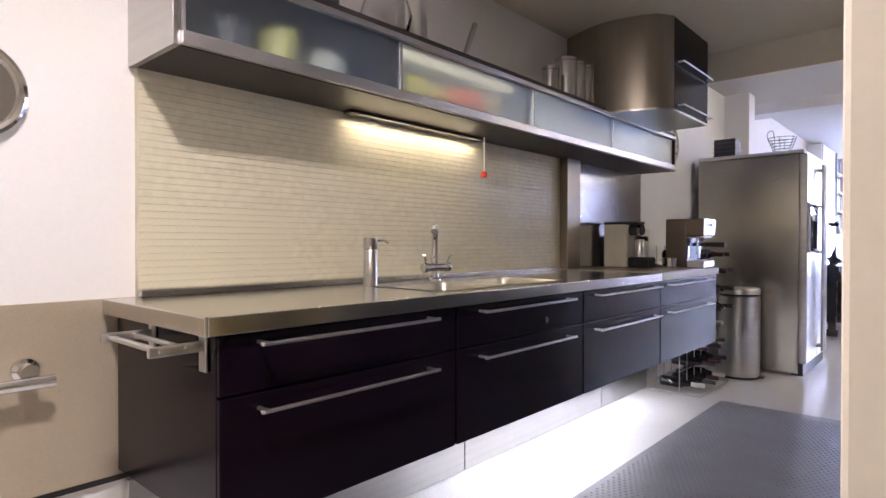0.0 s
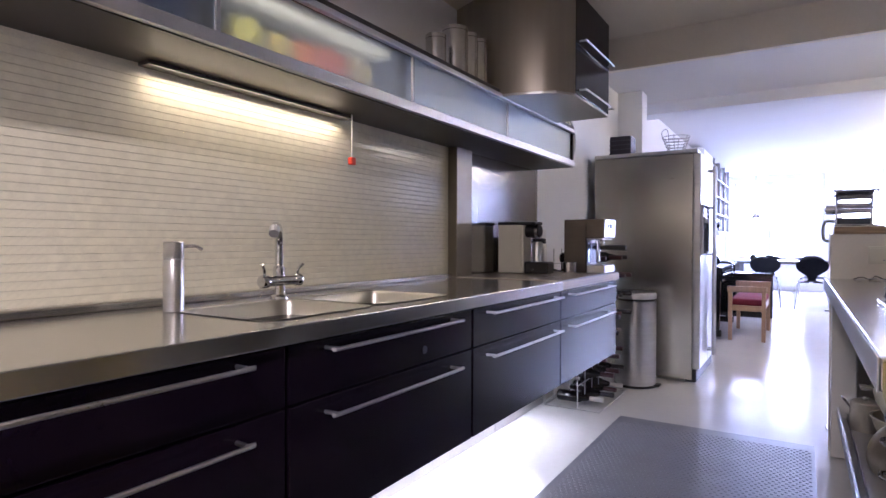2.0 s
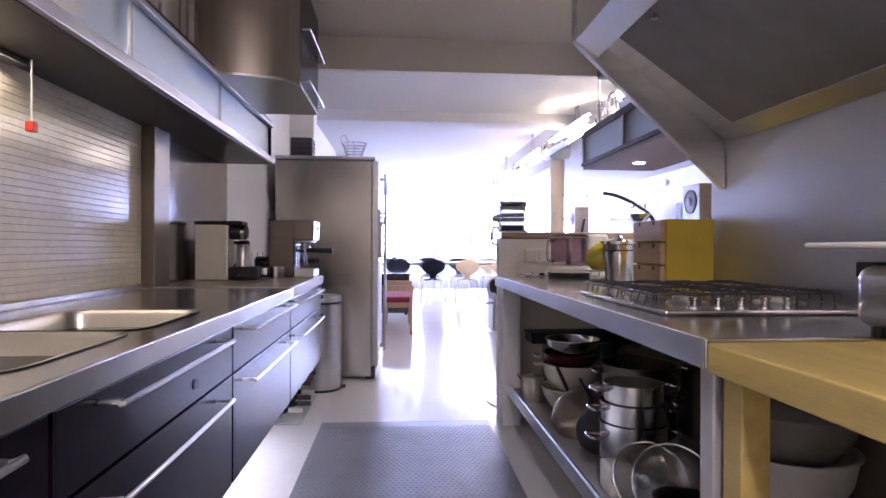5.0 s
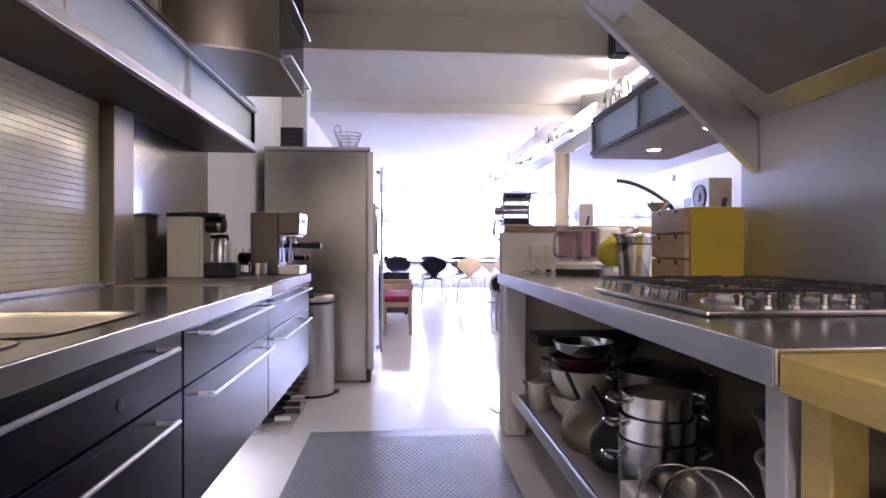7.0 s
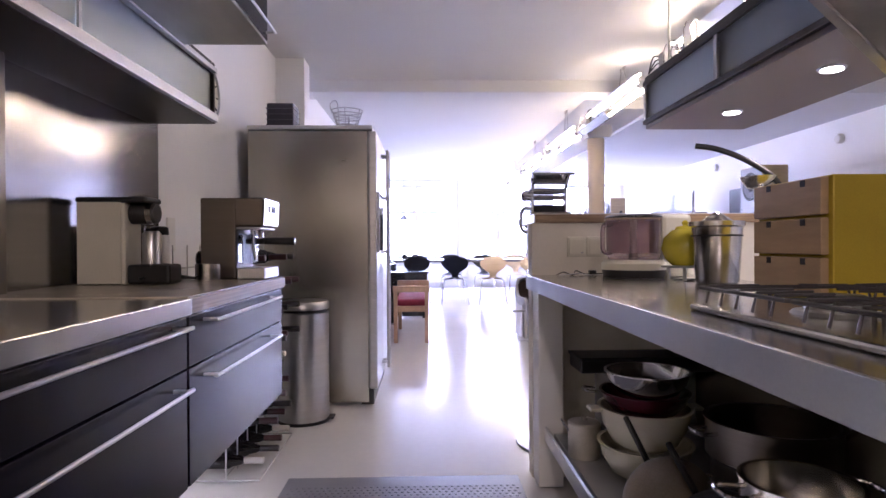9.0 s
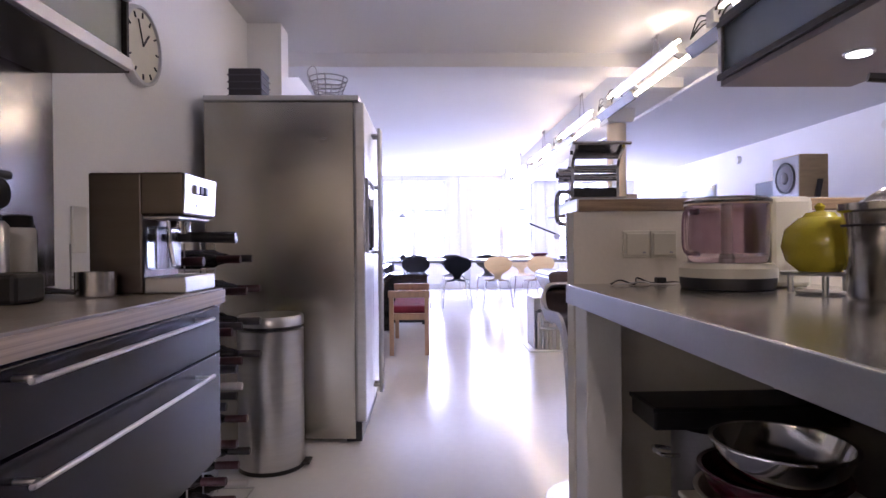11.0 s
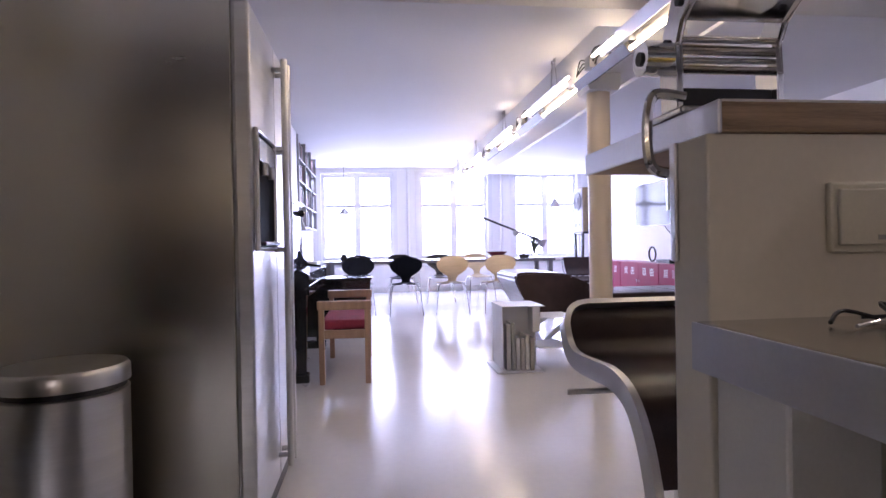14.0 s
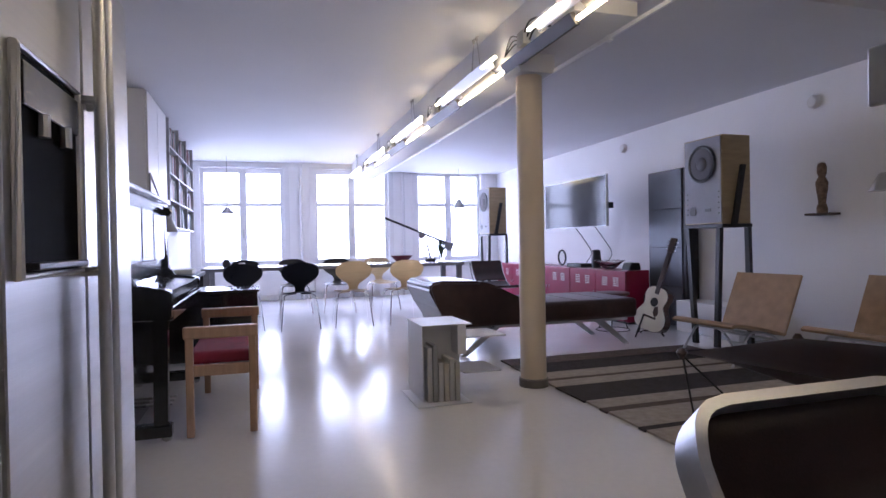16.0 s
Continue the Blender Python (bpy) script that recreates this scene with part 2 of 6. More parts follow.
def bend(pts, n=6):
    """A smooth line through points."""
    out = []
    P = [Vector(p) for p in pts]
    for i in range(len(P) - 1):
        p0, p1, p2, p3 = P[max(i - 1, 0)], P[i], P[i + 1], P[min(i + 2, len(P) - 1)]
        for k in range(n):
            t = k / n
            out.append(0.5 * ((2 * p1) + (p2 - p0) * t + (2 * p0 - 5 * p1 + 4 * p2 - p3) * t * t + (3 * p1 - p0 - 3 * p2 + p3) * t ** 3))
    out.append(P[-1])
    return out


# ---- structure ----
LW, RW, KR = 2.13, -3.95, -0.23  # left wall, living room's far side wall, kitchen's other wall
ZK, ZM, ZL, ZS = 2.28, 2.53, 2.63, 2.49  # ceilings: kitchen, passage, living room, sitting corner
solid("floor", box(-1.6, WX + 0.3, RW - 0.2, 3.3, -0.2, 0), FLOOR, "glossy off-white poured floor with faint scuffs", "floor")
solid("wall_north", box(-1.6, WX, LW, LW + 0.2, 0, 2.9), PLASTER, "white plastered long wall", "wall")
solid("wall_south", box(3.1, WX, RW - 0.2, RW, 0, 2.9), PLASTER, "white plastered long wall of the living room", "wall")
solid("wall_kitchen_south", box(0.70, 3.1, KR - 0.14, KR, 0, 2.7), CREAM, "plastered kitchen wall behind the hob", "wall")
solid("wall_living_west", box(2.96, 3.1, RW, KR - 0.14, 0, 2.9), PLASTER, "white plastered wall", "wall")
solid("wall_entry", box(0.58, 0.70, -1.6, 0.408, 0, 2.6, 0.004), CREAM, "cream plastered wall end beside the entry", "wall")
solid("wall_west", box(-1.75, -1.6, -1.6, LW, 0, 2.7), CREAM, "cream plastered wall", "wall")
solid("wall_hall", box(-1.6, 0.58, -1.75, -1.6, 0, 2.7), CREAM, "cream plastered wall", "wall")
solid("ceiling_kitchen", box(-1.6, 4.15, -1.6, LW, ZK, ZK + 0.1), CREAM, "cream painted kitchen ceiling", "ceiling")
solid("beam_kitchen", box(4.15, 4.19, KR - 3.7, LW, 2.09, 2.7), CREAM, "cream painted beam across the kitchen", "beam")
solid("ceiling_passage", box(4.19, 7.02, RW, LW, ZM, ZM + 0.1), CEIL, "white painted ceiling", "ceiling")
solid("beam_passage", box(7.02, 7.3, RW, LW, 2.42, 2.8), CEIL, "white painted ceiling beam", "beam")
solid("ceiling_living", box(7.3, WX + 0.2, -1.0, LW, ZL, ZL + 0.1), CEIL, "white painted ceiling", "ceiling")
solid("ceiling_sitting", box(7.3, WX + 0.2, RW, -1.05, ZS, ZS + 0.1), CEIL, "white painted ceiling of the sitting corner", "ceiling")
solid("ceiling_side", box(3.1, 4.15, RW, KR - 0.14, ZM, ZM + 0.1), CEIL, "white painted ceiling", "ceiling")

b = bmesh.new()
ys = [RW - 0.2] + [v for w in sorted(WINDOWS) for v in w] + [LW + 0.2]
for i in range(0, len(ys), 2):
    box(WX, WX + 0.25, ys[i], ys[i + 1], 0, 2.9, bm=b)
for a, c in WINDOWS:
    box(WX, WX + 0.25, a, c, 0, 0.68, bm=b)
    box(WX, WX + 0.25, a, c, 2.52, 2.9, bm=b)
solid("wall_windows", b, PLASTER, "white plastered window wall with three openings", "wall")
solid("backdrop", box(60, 60.2, -60, 60, -10, 45), OUTSIDE, "bright overcast distance outside the windows", "backdrop")

# ---- kitchen: long wall ----
solid("tile_backing", box(0.85, 3.19, 2.112, LW, 0.90, 1.55), GROUT, "grout bed of the mosaic splashback", "splashback")
solid("wall_panel_steel", box(-0.55, 0.85, 2.118, LW, 0.40, 0.895), mat("sand_wall_panel", (0.56, 0.49, 0.38), 0.4, 0.35, vary=0.06, scale=3), "sand-coloured smooth wall cladding with a dark lower edge", "cladding")
solid("trim_low", box(-0.55, 0.85, 2.114, LW, 0.385, 0.40), BLACK, "thin dark edge strip under the cladding", "trim")

panel = thing("splashback_panel", "brushed steel splashback panels behind the coffee machines", "splashback", (3.4, 2.1, 0.9))
part("upright", box(3.19, 3.345, 2.06, LW, 0.897, 1.549, 0.003), mat("warm_steel", (0.25, 0.22, 0.175), 0.4, 1.0, vary=0.06), panel, "narrow boxed steel upright")
part("sheet", box(3.345, 4.33, 2.105, LW, 0.897, 1.72, 0.002), mat("glossy_brushed_steel", (0.40, 0.39, 0.39), 0.17, 1.0, vary=0.04, scale=3, bscale=60, stretch=(0.15, 0.6, 12), rvary=0.03), panel)

top = thing("worktop", "brushed stainless steel worktop with two sinks on the cabinets", "worktop", (2.0, 1.8, 0.855))
b = bmesh.new()
SINKS = [(1.575, 1.945), (1.985, 2.345)]
SY0, SY1 = 1.595, 1.925
xs = [0.765, 1.575, 1.945, 1.985, 2.345, 3.20]
for i in range(5):
    if i in (1, 3):
        box(xs[i], xs[i + 1], 1.516, SY0, 0.858, 0.895, bm=b)
        box(xs[i], xs[i + 1], SY1, 2.112, 0.858, 0.895, bm=b)
    else:
        box(xs[i], xs[i + 1], 1.516, 2.112, 0.858, 0.895, bm=b)
bmesh.ops.remove_doubles(b, verts=b.verts, dist=0.0005)
part("top", b, STEELTOP, top)
part("front_edge", box(0.763, 3.20, 1.508, 1.516, 0.855, 0.895, 0.002), STEELTOP, top)
part("end_edge", box(0.757, 0.766, 1.512, 2.112, 0.855, 0.897, 0.003), STEELTOP, top)
part("upstand", box(0.85, 3.19, 2.085, 2.112, 0.895, 0.915, 0.004), STEELTOP, top)
for x0, x1 in SINKS:
    b = bmesh.new()
    n = 28
    rings = []
    for inset, z in ((-0.012, 0.8975), (0.0, 0.896), (0.006, 0.885), (0.018, 0.76), (0.045, 0.742), (0.16, 0.738)):
        ring = []
        cx, cy, hx, hy = (x0 + x1) / 2, (SY0 + SY1) / 2, (x1 - x0) / 2 - inset, (SY1 - SY0) / 2 - inset
        for j in range(n * 2):
            a = 2 * math.pi * j / (n * 2)
            c, s = math.cos(a), math.sin(a)
            ring.append(b.verts.new((cx + hx * math.copysign(abs(c) ** 0.28, c), cy + hy * math.copysign(abs(s) ** 0.28, s), z)))
        rings.append(ring)
    for p, q in zip(rings, rings[1:]):
        for j in range(n * 2):
            b.faces.new((p[j], p[(j + 1) % (n * 2)], q[(j + 1) % (n * 2)], q[j]))
    b.faces.new(rings[-1])
    part("sink_bowl", b, SINKSTEEL, top, "deep steel sink bowl", smooth=True)
ply = thing("plywood_worktop", "grey laminate worktop with striped plywood edge", "worktop", (3.7, 1.8, 0.855))
part("top", box(3.203, 4.16, 1.520, 2.105, 0.893, 0.899, 0.001), mat("grey_laminate", (0.36, 0.32, 0.27), 0.25, vary=0.06), ply)
part("plywood_edge", box(3.203, 4.165, 1.515, 2.105, 0.856, 0.893, 0.001), PLYEDGE, ply, "striped plywood edge")


def bar_handle(parent, x0, x1, z, y, depth=0.038):
    """A flat steel bow: two feet and a bar."""
    pts = bend([(x0, y, z), (x0 + 0.004, y - depth * 0.8, z), (x0 + 0.03, y - depth, z), (x1 - 0.03, y - depth, z), (x1 - 0.004, y - depth * 0.8, z), (x1, y, z)], 4)
    return part("handle", tube(pts, 0.0048), SATIN, parent, "long satin steel bow handle", smooth=True)


UNITS = [(0.79, 1.561, 0.885, 1.435), (1.567, 2.375, 1.68, 2.24), (2.381, 3.204, 2.48, 3.125), (3.210, 4.14, 3.31, 3.965)]
for x0, x1, h0, h1 in UNITS:
    u = thing("drawer_cabinet", "dark lacquered floating drawer cabinet with steel handles", "cabinet", ((x0 + x1) / 2, 1.8, 0.42), group="drawer cabinets under the worktop")
    part("body", box(x0 + 0.002, x1 - 0.002, 1.536, 2.10, 0.42, 0.854, 0.002), DARK, u)
    for z0, z1, hz in ((0.722, 0.848, 0.83), (0.421, 0.716, 0.682)):
        d = part("drawer_front", box(x0 + 0.003, x1 - 0.003, 1.523, 1.535, z0, z1, 0.002), DARK, u)
        bar_handle(d, h0, h1, hz, 1.524, 0.042)
    if 1.5 < x0 < 1.6:
        part("button", rod((2.09, 1.520, 0.76), (2.09, 1.525, 0.76), 0.012), BLACK, u)
plinth = thing("plinth", "stainless steel plinth against the wall under the cabinets", "plinth", (2.5, 2.07, 0))
for x0, x1 in ((0.80, 2.24), (2.246, 3.6), (3.606, 4.32)):
    part("plinth_panel", box(x0, x1, 2.05, 2.075, 0.004, 0.40, 0.002), STEEL, plinth)

rail = thing("towel_rail", "pale metal pull-out towel rail on the cabinet end", "towel rail", (0.80, 1.8, 0.76))
for y in (1.58, 1.85):
    part("bracket", box(0.783, 0.7905, y - 0.016, y + 0.016, 0.77, 0.853, 0.002), SATIN, rail)
part("arm", box(0.67, 0.783, 1.574, 1.586, 0.815, 0.838, 0.004), SATIN, rail)
part("arm", box(0.67, 0.783, 1.844, 1.856, 0.815, 0.838, 0.004), SATIN, rail)
part("bar", box(0.684, 0.702, 1.586, 1.844, 0.822, 0.832, 0.003), SATIN, rail)
part("bar", box(0.738, 0.752, 1.586, 1.844, 0.822, 0.832, 0.003), SATIN, rail)
for x in (0.693, 0.745):
    part("screw", rod((x, 1.5735, 0.827), (x, 1.571, 0.827), 0.004, seg=8), PAINTGREY, rail)

soap = thing("soap_dispenser", "tall brushed steel soap dispenser on the worktop", "soap dispenser", (1.578, 1.942, 0.896))
part("body", lathe([(0.025, 0), (0.025, 0.128), (0.0235, 0.130), (0.0235, 0.133), (0.025, 0.135), (0.025, 0.172), (0.022, 0.175)], (1.578, 1.942, 0.896), 28), STEEL, soap, smooth=True)
part("pump_joint", lathe([(0.0238, 0.1295), (0.0238, 0.1335)], (1.578, 1.942, 0.896), 28), PAINTGREY, soap)
part("spout", tube(bend([(1.598, 1.932, 1.058), (1.623, 1.919, 1.060), (1.638, 1.912, 1.050)], 4), 0.0045), CHROME, soap, smooth=True)

TX, TY = 1.945, 1.965
tap = thing("mixer_tap", "chrome two-handle kitchen tap with high spout", "tap", (TX, TY, 0.896))
part("base", lathe([(0.027, 0), (0.026, 0.008), (0.019, 0.014), (0.018, 0.05), (0.0185, 0.095), (0.015, 0.10)], (TX, TY, 0.896), 24), CHROME, tap, smooth=True)
part("spout", tube(bend([(TX, TY, 0.99), (TX - 0.002, TY - 0.002, 1.05), (TX - 0.012, TY - 0.012, 1.088), (TX - 0.045, TY - 0.045, 1.112), (TX - 0.085, TY - 0.08, 1.116), (TX - 0.108, TY - 0.10, 1.106)], 5), 0.0125, seg=14), CHROME, tap, smooth=True)
part("nozzle", rod((TX - 0.104, TY - 0.097, 1.110), (TX - 0.118, TY - 0.109, 1.094), 0.0145, seg=16), PAINTGREY, tap, "dark rubber nozzle", smooth=True)
part("cross_body", rod((TX - 0.062, TY - 0.01, 0.952), (TX + 0.062, TY - 0.01, 0.952), 0.0155, seg=18), CHROME, tap, smooth=True)
for q in (-1, 1):
    k = part("handle_ring", lathe([(0.017, -0.013), (0.020, -0.009), (0.020, 0.009), (0.017, 0.013)], (TX + q * 0.066, TY - 0.01, 0.952), 20, axis="X"), CHROME, tap, smooth=True)
    part("lever", tube(bend([(TX + q * 0.066, TY - 0.01, 0.968), (TX + q * 0.068, TY - 0.012, 0.985), (TX + q * 0.082, TY - 0.02, 1.003)], 4), 0.0045), CHROME, k, smooth=True)

shelf = thing("wall_cabinet", "long wall cabinet with frosted sliding glass and aluminium frames", "wall cabinet", (2.5, 2.0, 1.55))
part("bottom_board", box(0.85, 4.25, 1.835, 2.128, 1.55, 1.572, 0.001), SHELFBODY, shelf)
part("top_board", box(0.85, 4.25, 1.83, 2.128, 1.782, 1.806, 0.001), SHELFBODY, shelf)
part("back_board", box(0.85, 4.25, 2.115, 2.128, 1.572, 1.782), SHELFBODY, shelf)
part("end_board", box(0.832, 0.85, 1.832, 2.128, 1.55, 1.806, 0.001), STEEL, shelf)
part("end_board", box(4.25, 4.264, 1.832, 2.128, 1.55, 1.806, 0.001), SHELFBODY, shelf)
for x in (1.64, 2.49, 3.30):
    part("divider", box(x - 0.008, x + 0.008, 1.86, 2.115, 1.572, 1.782), SHELFBODY, shelf)
part("lower_track", box(0.85, 4.25, 1.816, 1.838, 1.553, 1.588, 0.002), ALU, shelf, "aluminium lower track")
part("upper_track", box(0.85, 4.25, 1.816, 1.838, 1.762, 1.782, 0.002), ALU, shelf, "aluminium upper track")
for x0, x1 in ((0.85, 1.64), (1.62, 2.49), (2.47, 3.31), (3.29, 4.25)):
    g = part("sliding_pane", box(x0 + 0.01, x1 - 0.005, 1.840 + (0.006 if x0 in (1.62, 3.29) else 0), 1.844 + (0.006 if x0 in (1.62, 3.29) else 0), 1.588, 1.764), FROST, shelf, "frosted sliding glass pane")
    g.visible_shadow = False
    part("grip_strip", box(x0 + 0.002, x0 + 0.014, 1.832, 1.839, 1.588, 1.764), ALU, shelf)
part("strip_housing", box(1.58, 2.38, 2.05, 2.10, 1.537, 1.549, 0.002), SHELFBODY, shelf)
pull = thing("pull_cord", "white pull cord with a red knob under the wall cabinet", "pull cord", (2.36, 2.03, 1.37))
part("cord", tube([(2.36, 2.03, 1.548), (2.361, 2.03, 1.46), (2.36, 2.03, 1.385)], 0.0028, seg=6), WHITEP, pull)
part("knob", box(2.348, 2.372, 2.019, 2.041, 1.36, 1.388, 0.004), mat("red_plastic", (0.72, 0.06, 0.02), 0.35), pull, "red knob")
# things behind the frosted panes
for i, (x, r, c) in enumerate(((1.77, 0.062, (0.80, 0.66, 0.12)), (1.885, 0.056, (0.82, 0.58, 0.10)), (1.99, 0.060, (0.85, 0.22, 0.02)), (2.105, 0.066, (0.85, 0.17, 0.02)), (2.235, 0.068, (0.76, 0.56, 0.24)))):
    t = thing("citrus_fruit", "ripe round citrus fruit behind frosted glass", "fruit", (x, 1.90, 1.572), group="fruit in the wall cabinet")
    part("fruit", lathe([(r * 0.2, 0), (r * 0.62, r * 0.16), (r * 0.95, r * 0.62), (r, r), (r * 0.9, r * 1.4), (r * 0.55, r * 1.78), (r * 0.12, r * 1.92)], (x, 1.915, 1.573), 20), mat("citrus_skin_%s" % "abcde"[i], c, 0.5, bump=0.2, bscale=150), t, smooth=True)
for x, h, c in ((1.05, 0.13, (0.05, 0.05, 0.06)), (1.22, 0.15, (0.4, 0.36, 0.12)), (1.40, 0.11, (0.5, 0.5, 0.45)), (2.6, 0.09, (0.5, 0.5, 0.5)), (2.75, 0.12, (0.55, 0.55, 0.5))):
    t = thing("crockery_stack", "stack of crockery behind frosted glass", "crockery", (x, 1.97, 1.572), group="crockery in the wall cabinet")
    part("stack", lathe([(0.045, 0), (0.06, 0.01), (0.065, h - 0.01), (0.05, h)], (x, 1.97, 1.573), 20), mat("crockery_glaze", c, 0.3), t, smooth=True)

# things on the wall cabinet
for x, r, h in ((2.785, 0.044, 0.148), (2.945, 0.058, 0.228), (3.065, 0.044, 0.236), (3.165, 0.044, 0.238)):
    t = thing("canister", "brushed steel storage canister with lid", "canister", (x, 1.93, 1.807), group="canisters on the wall cabinet")
    part("body", lathe([(r, 0), (r, h - 0.02), (r * 0.94, h - 0.019)], (x, 1.93, 1.807), 28), STEELPOT, t, smooth=True)
    part("lid", lathe([(r * 0.94, 0), (r * 1.01, 0.001), (r * 1.01, 0.016), (r * 0.9, 0.02)], (x, 1.93, 1.807 + h - 0.019), 28), STEELPOT, t, smooth=True)
vase = thing("glass_vase", "clear round glass vase on the wall cabinet", "vase", (1.68, 1.97, 1.807))
part("bowl", lathe([(0.05, 0), (0.085, 0.03), (0.10, 0.09), (0.08, 0.16), (0.055, 0.20), (0.065, 0.23), (0.061, 0.23), (0.051, 0.20), (0.076, 0.158), (0.095, 0.09), (0.08, 0.035), (0.04, 0.008)], (1.68, 1.97, 1.807), 32), CLEAR, vase, smooth=True)
jar = thing("white_jar", "tall white ceramic cylinder jar", "jar", (1.86, 2.03, 1.807))
part("body", lathe([(0.045, 0), (0.047, 0.01), (0.047, 0.28), (0.04, 0.285)], (1.86, 2.03, 1.807), 28), WHITEP, jar, smooth=True)
cup = thing("steel_tumbler", "slanting slim steel tube on the wall cabinet", "tube", (2.12, 1.96, 1.807))
part("tube", rod((2.09, 1.94, 1.812), (2.19, 1.95, 2.01), 0.012, seg=16), SATIN, cup, smooth=True)
jug = thing("dark_pot", "dark glazed pot on the wall cabinet", "pot", (1.36, 1.97, 1.807))
part("body", lathe([(0.05, 0), (0.08, 0.05), (0.075, 0.12), (0.06, 0.16), (0.055, 0.16)], (1.36, 1.97, 1.807), 24), BLACK, jug, smooth=True)
for x, c in ((1.02, (0.3, 0.28, 0.24)), (1.18, (0.12, 0.12, 0.16))):
    t = thing("storage_box", "grey storage box on the wall cabinet", "box", (x, 1.98, 1.807))
    part("box", box(x - 0.06, x + 0.06, 1.90, 2.06, 1.807, 1.96, 0.006), mat("card_box", c, 0.6), t)

hood = thing("hood_cabinet", "curved brushed steel corner cabinet with dark doors at the ceiling", "cabinet", (3.5, 1.8, 1.78))
arc = [(3.30, 2.129)] + [(3.30 - 0.10 * math.sin(math.pi * k / 10), 2.129 - 0.062 * k) for k in range(1, 10)] + [(3.36, 1.512)]
part("curved_side", prism(arc + [(3.38, 1.53), (3.40, 2.129)], "Z", 1.78, ZK - 0.002), mat("warm_brushed_steel", (0.42, 0.38, 0.32), 0.36, 1.0, vary=0.05, scale=3, stretch=(8, 8, 0.3)), hood, smooth=True)
part("body", box(3.405, 3.91, 1.535, 2.125, 1.785, ZK - 0.003), DARK, hood)
for z0, z1 in ((1.785, 2.015), (2.02, ZK - 0.004)):
    d = part("door", box(3.365, 3.915, 1.512, 1.533, z0, z1, 0.002), DARK, hood)
    bar_handle(d, 3.42, 3.895, z0 + 0.022, 1.513, 0.035)
part("underside", prism(arc + [(3.91, 1.512), (3.91, 2.125)], "Z", 1.768, 1.779), STEEL, hood)

# ---- coffee corner ----
pod = thing("pod_machine", "cream and black capsule coffee machine on the worktop", "coffee machine", (3.72, 1.98, 0.899))
part("side_panel", box(3.655, 3.662, 1.95, 2.09, 0.903, 1.17, 0.002), CREAMP, pod, "cream side panel")
part("body", box(3.662, 3.775, 1.94, 2.09, 0.90, 1.168, 0.006), CREAMP, pod)
part("lid", box(3.66, 3.775, 1.87, 2.10, 1.168, 1.188, 0.008), BLACK, pod)
part("head", lathe([(0.032, 0), (0.036, 0.01), (0.036, 0.08), (0.02, 0.09)], (3.718, 1.86, 1.135), 20, axis="Y"), BLACK, pod, smooth=True)
part("ring", lathe([(0.037, 0), (0.037, 0.018)], (3.718, 1.868, 1.135), 20, axis="Y"), CHROME, pod, smooth=True)
part("drip_tray", box(3.67, 3.77, 1.80, 1.94, 0.90, 0.965, 0.01), BLACK, pod)
part("cup_stand", lathe([(0.03, 0), (0.03, 0.1), (0.022, 0.11)], (3.72, 1.88, 0.966), 16), SATIN, pod, smooth=True)
pod.location.y -= 0.03
frother = thing("milk_frother", "white and steel milk jug beside the capsule machine", "milk jug", (3.88, 1.90, 0.899))
part("jug", lathe([(0.036, 0), (0.038, 0.004), (0.036, 0.16), (0.033, 0.165)], (3.84, 1.88, 0.90), 24), WHITEP, frother, smooth=True)
part("cap", lathe([(0.030, 0.165), (0.032, 0.168), (0.030, 0.192), (0.02, 0.196)], (3.84, 1.88, 0.90), 24), BLACK, frother, "black cap", smooth=True)
press = thing("steel_jug", "steel coffee jug with a black handle", "jug", (3.90, 2.01, 0.899))
part("body", lathe([(0.052, 0), (0.054, 0.01), (0.05, 0.16), (0.052, 0.20), (0.045, 0.20)], (3.90, 2.01, 0.90), 24), STEELPOT, press, smooth=True)
part("handle", tube(bend([(3.945, 1.985, 1.08), (3.975, 1.95, 1.085), (3.985, 1.94, 1.04), (3.975, 1.95, 0.97), (3.945, 1.985, 0.94)], 5), 0.009), BLACK, press, smooth=True)
wire = thing("black_cable", "tangle of black cable on the worktop", "cable", (3.8, 1.85, 0.899))
random.seed(5)
part("cable", tube(bend([(3.62 + 0.05 * i + random.uniform(-0.03, 0.03), 1.82 + random.uniform(-0.05, 0.06), 0.905 + random.uniform(0, 0.02)) for i in range(10)], 4), 0.004, seg=6), BLACK, wire, smooth=True)

esp = thing("espresso_machine", "brushed steel espresso machine with a black portafilter", "espresso machine", (3.99, 1.7, 0.899))
part("back_body", box(3.888, 4.10, 1.64, 1.772, 0.90, 1.205, 0.006), DIMMEDSTEEL, esp)
part("head", box(3.888, 4.10, 1.538, 1.645, 1.098, 1.205, 0.005), DIMMEDSTEEL, esp)
part("control_panel", prism([(1.536, 1.105), (1.5395, 1.105), (1.5345, 1.202), (1.531, 1.202)], "X", 3.89, 4.098), STEEL, esp, "pale control panel")
part("head_trim", box(3.892, 4.096, 1.55, 1.64, 1.088, 1.096, 0.003), ALU, esp)
for x in (3.955, 3.985, 4.015):
    part("switch", box(x - 0.011, x + 0.011, 1.526, 1.536, 1.155, 1.178, 0.002), BLACK if x > 3.96 else ALU, esp)
part("maker_plate", box(3.965, 4.02, 1.5325, 1.537, 1.122, 1.132), SATIN, esp)
part("group_head", lathe([(0.026, 0), (0.026, 0.03), (0.028, 0.04)], (4.02, 1.60, 1.05), 20), CHROME, esp, smooth=True)
part("portafilter", rod((4.02, 1.615, 1.045), (4.02, 1.45, 1.042), 0.013, seg=12, r2=0.016), BLACK, esp, smooth=True)
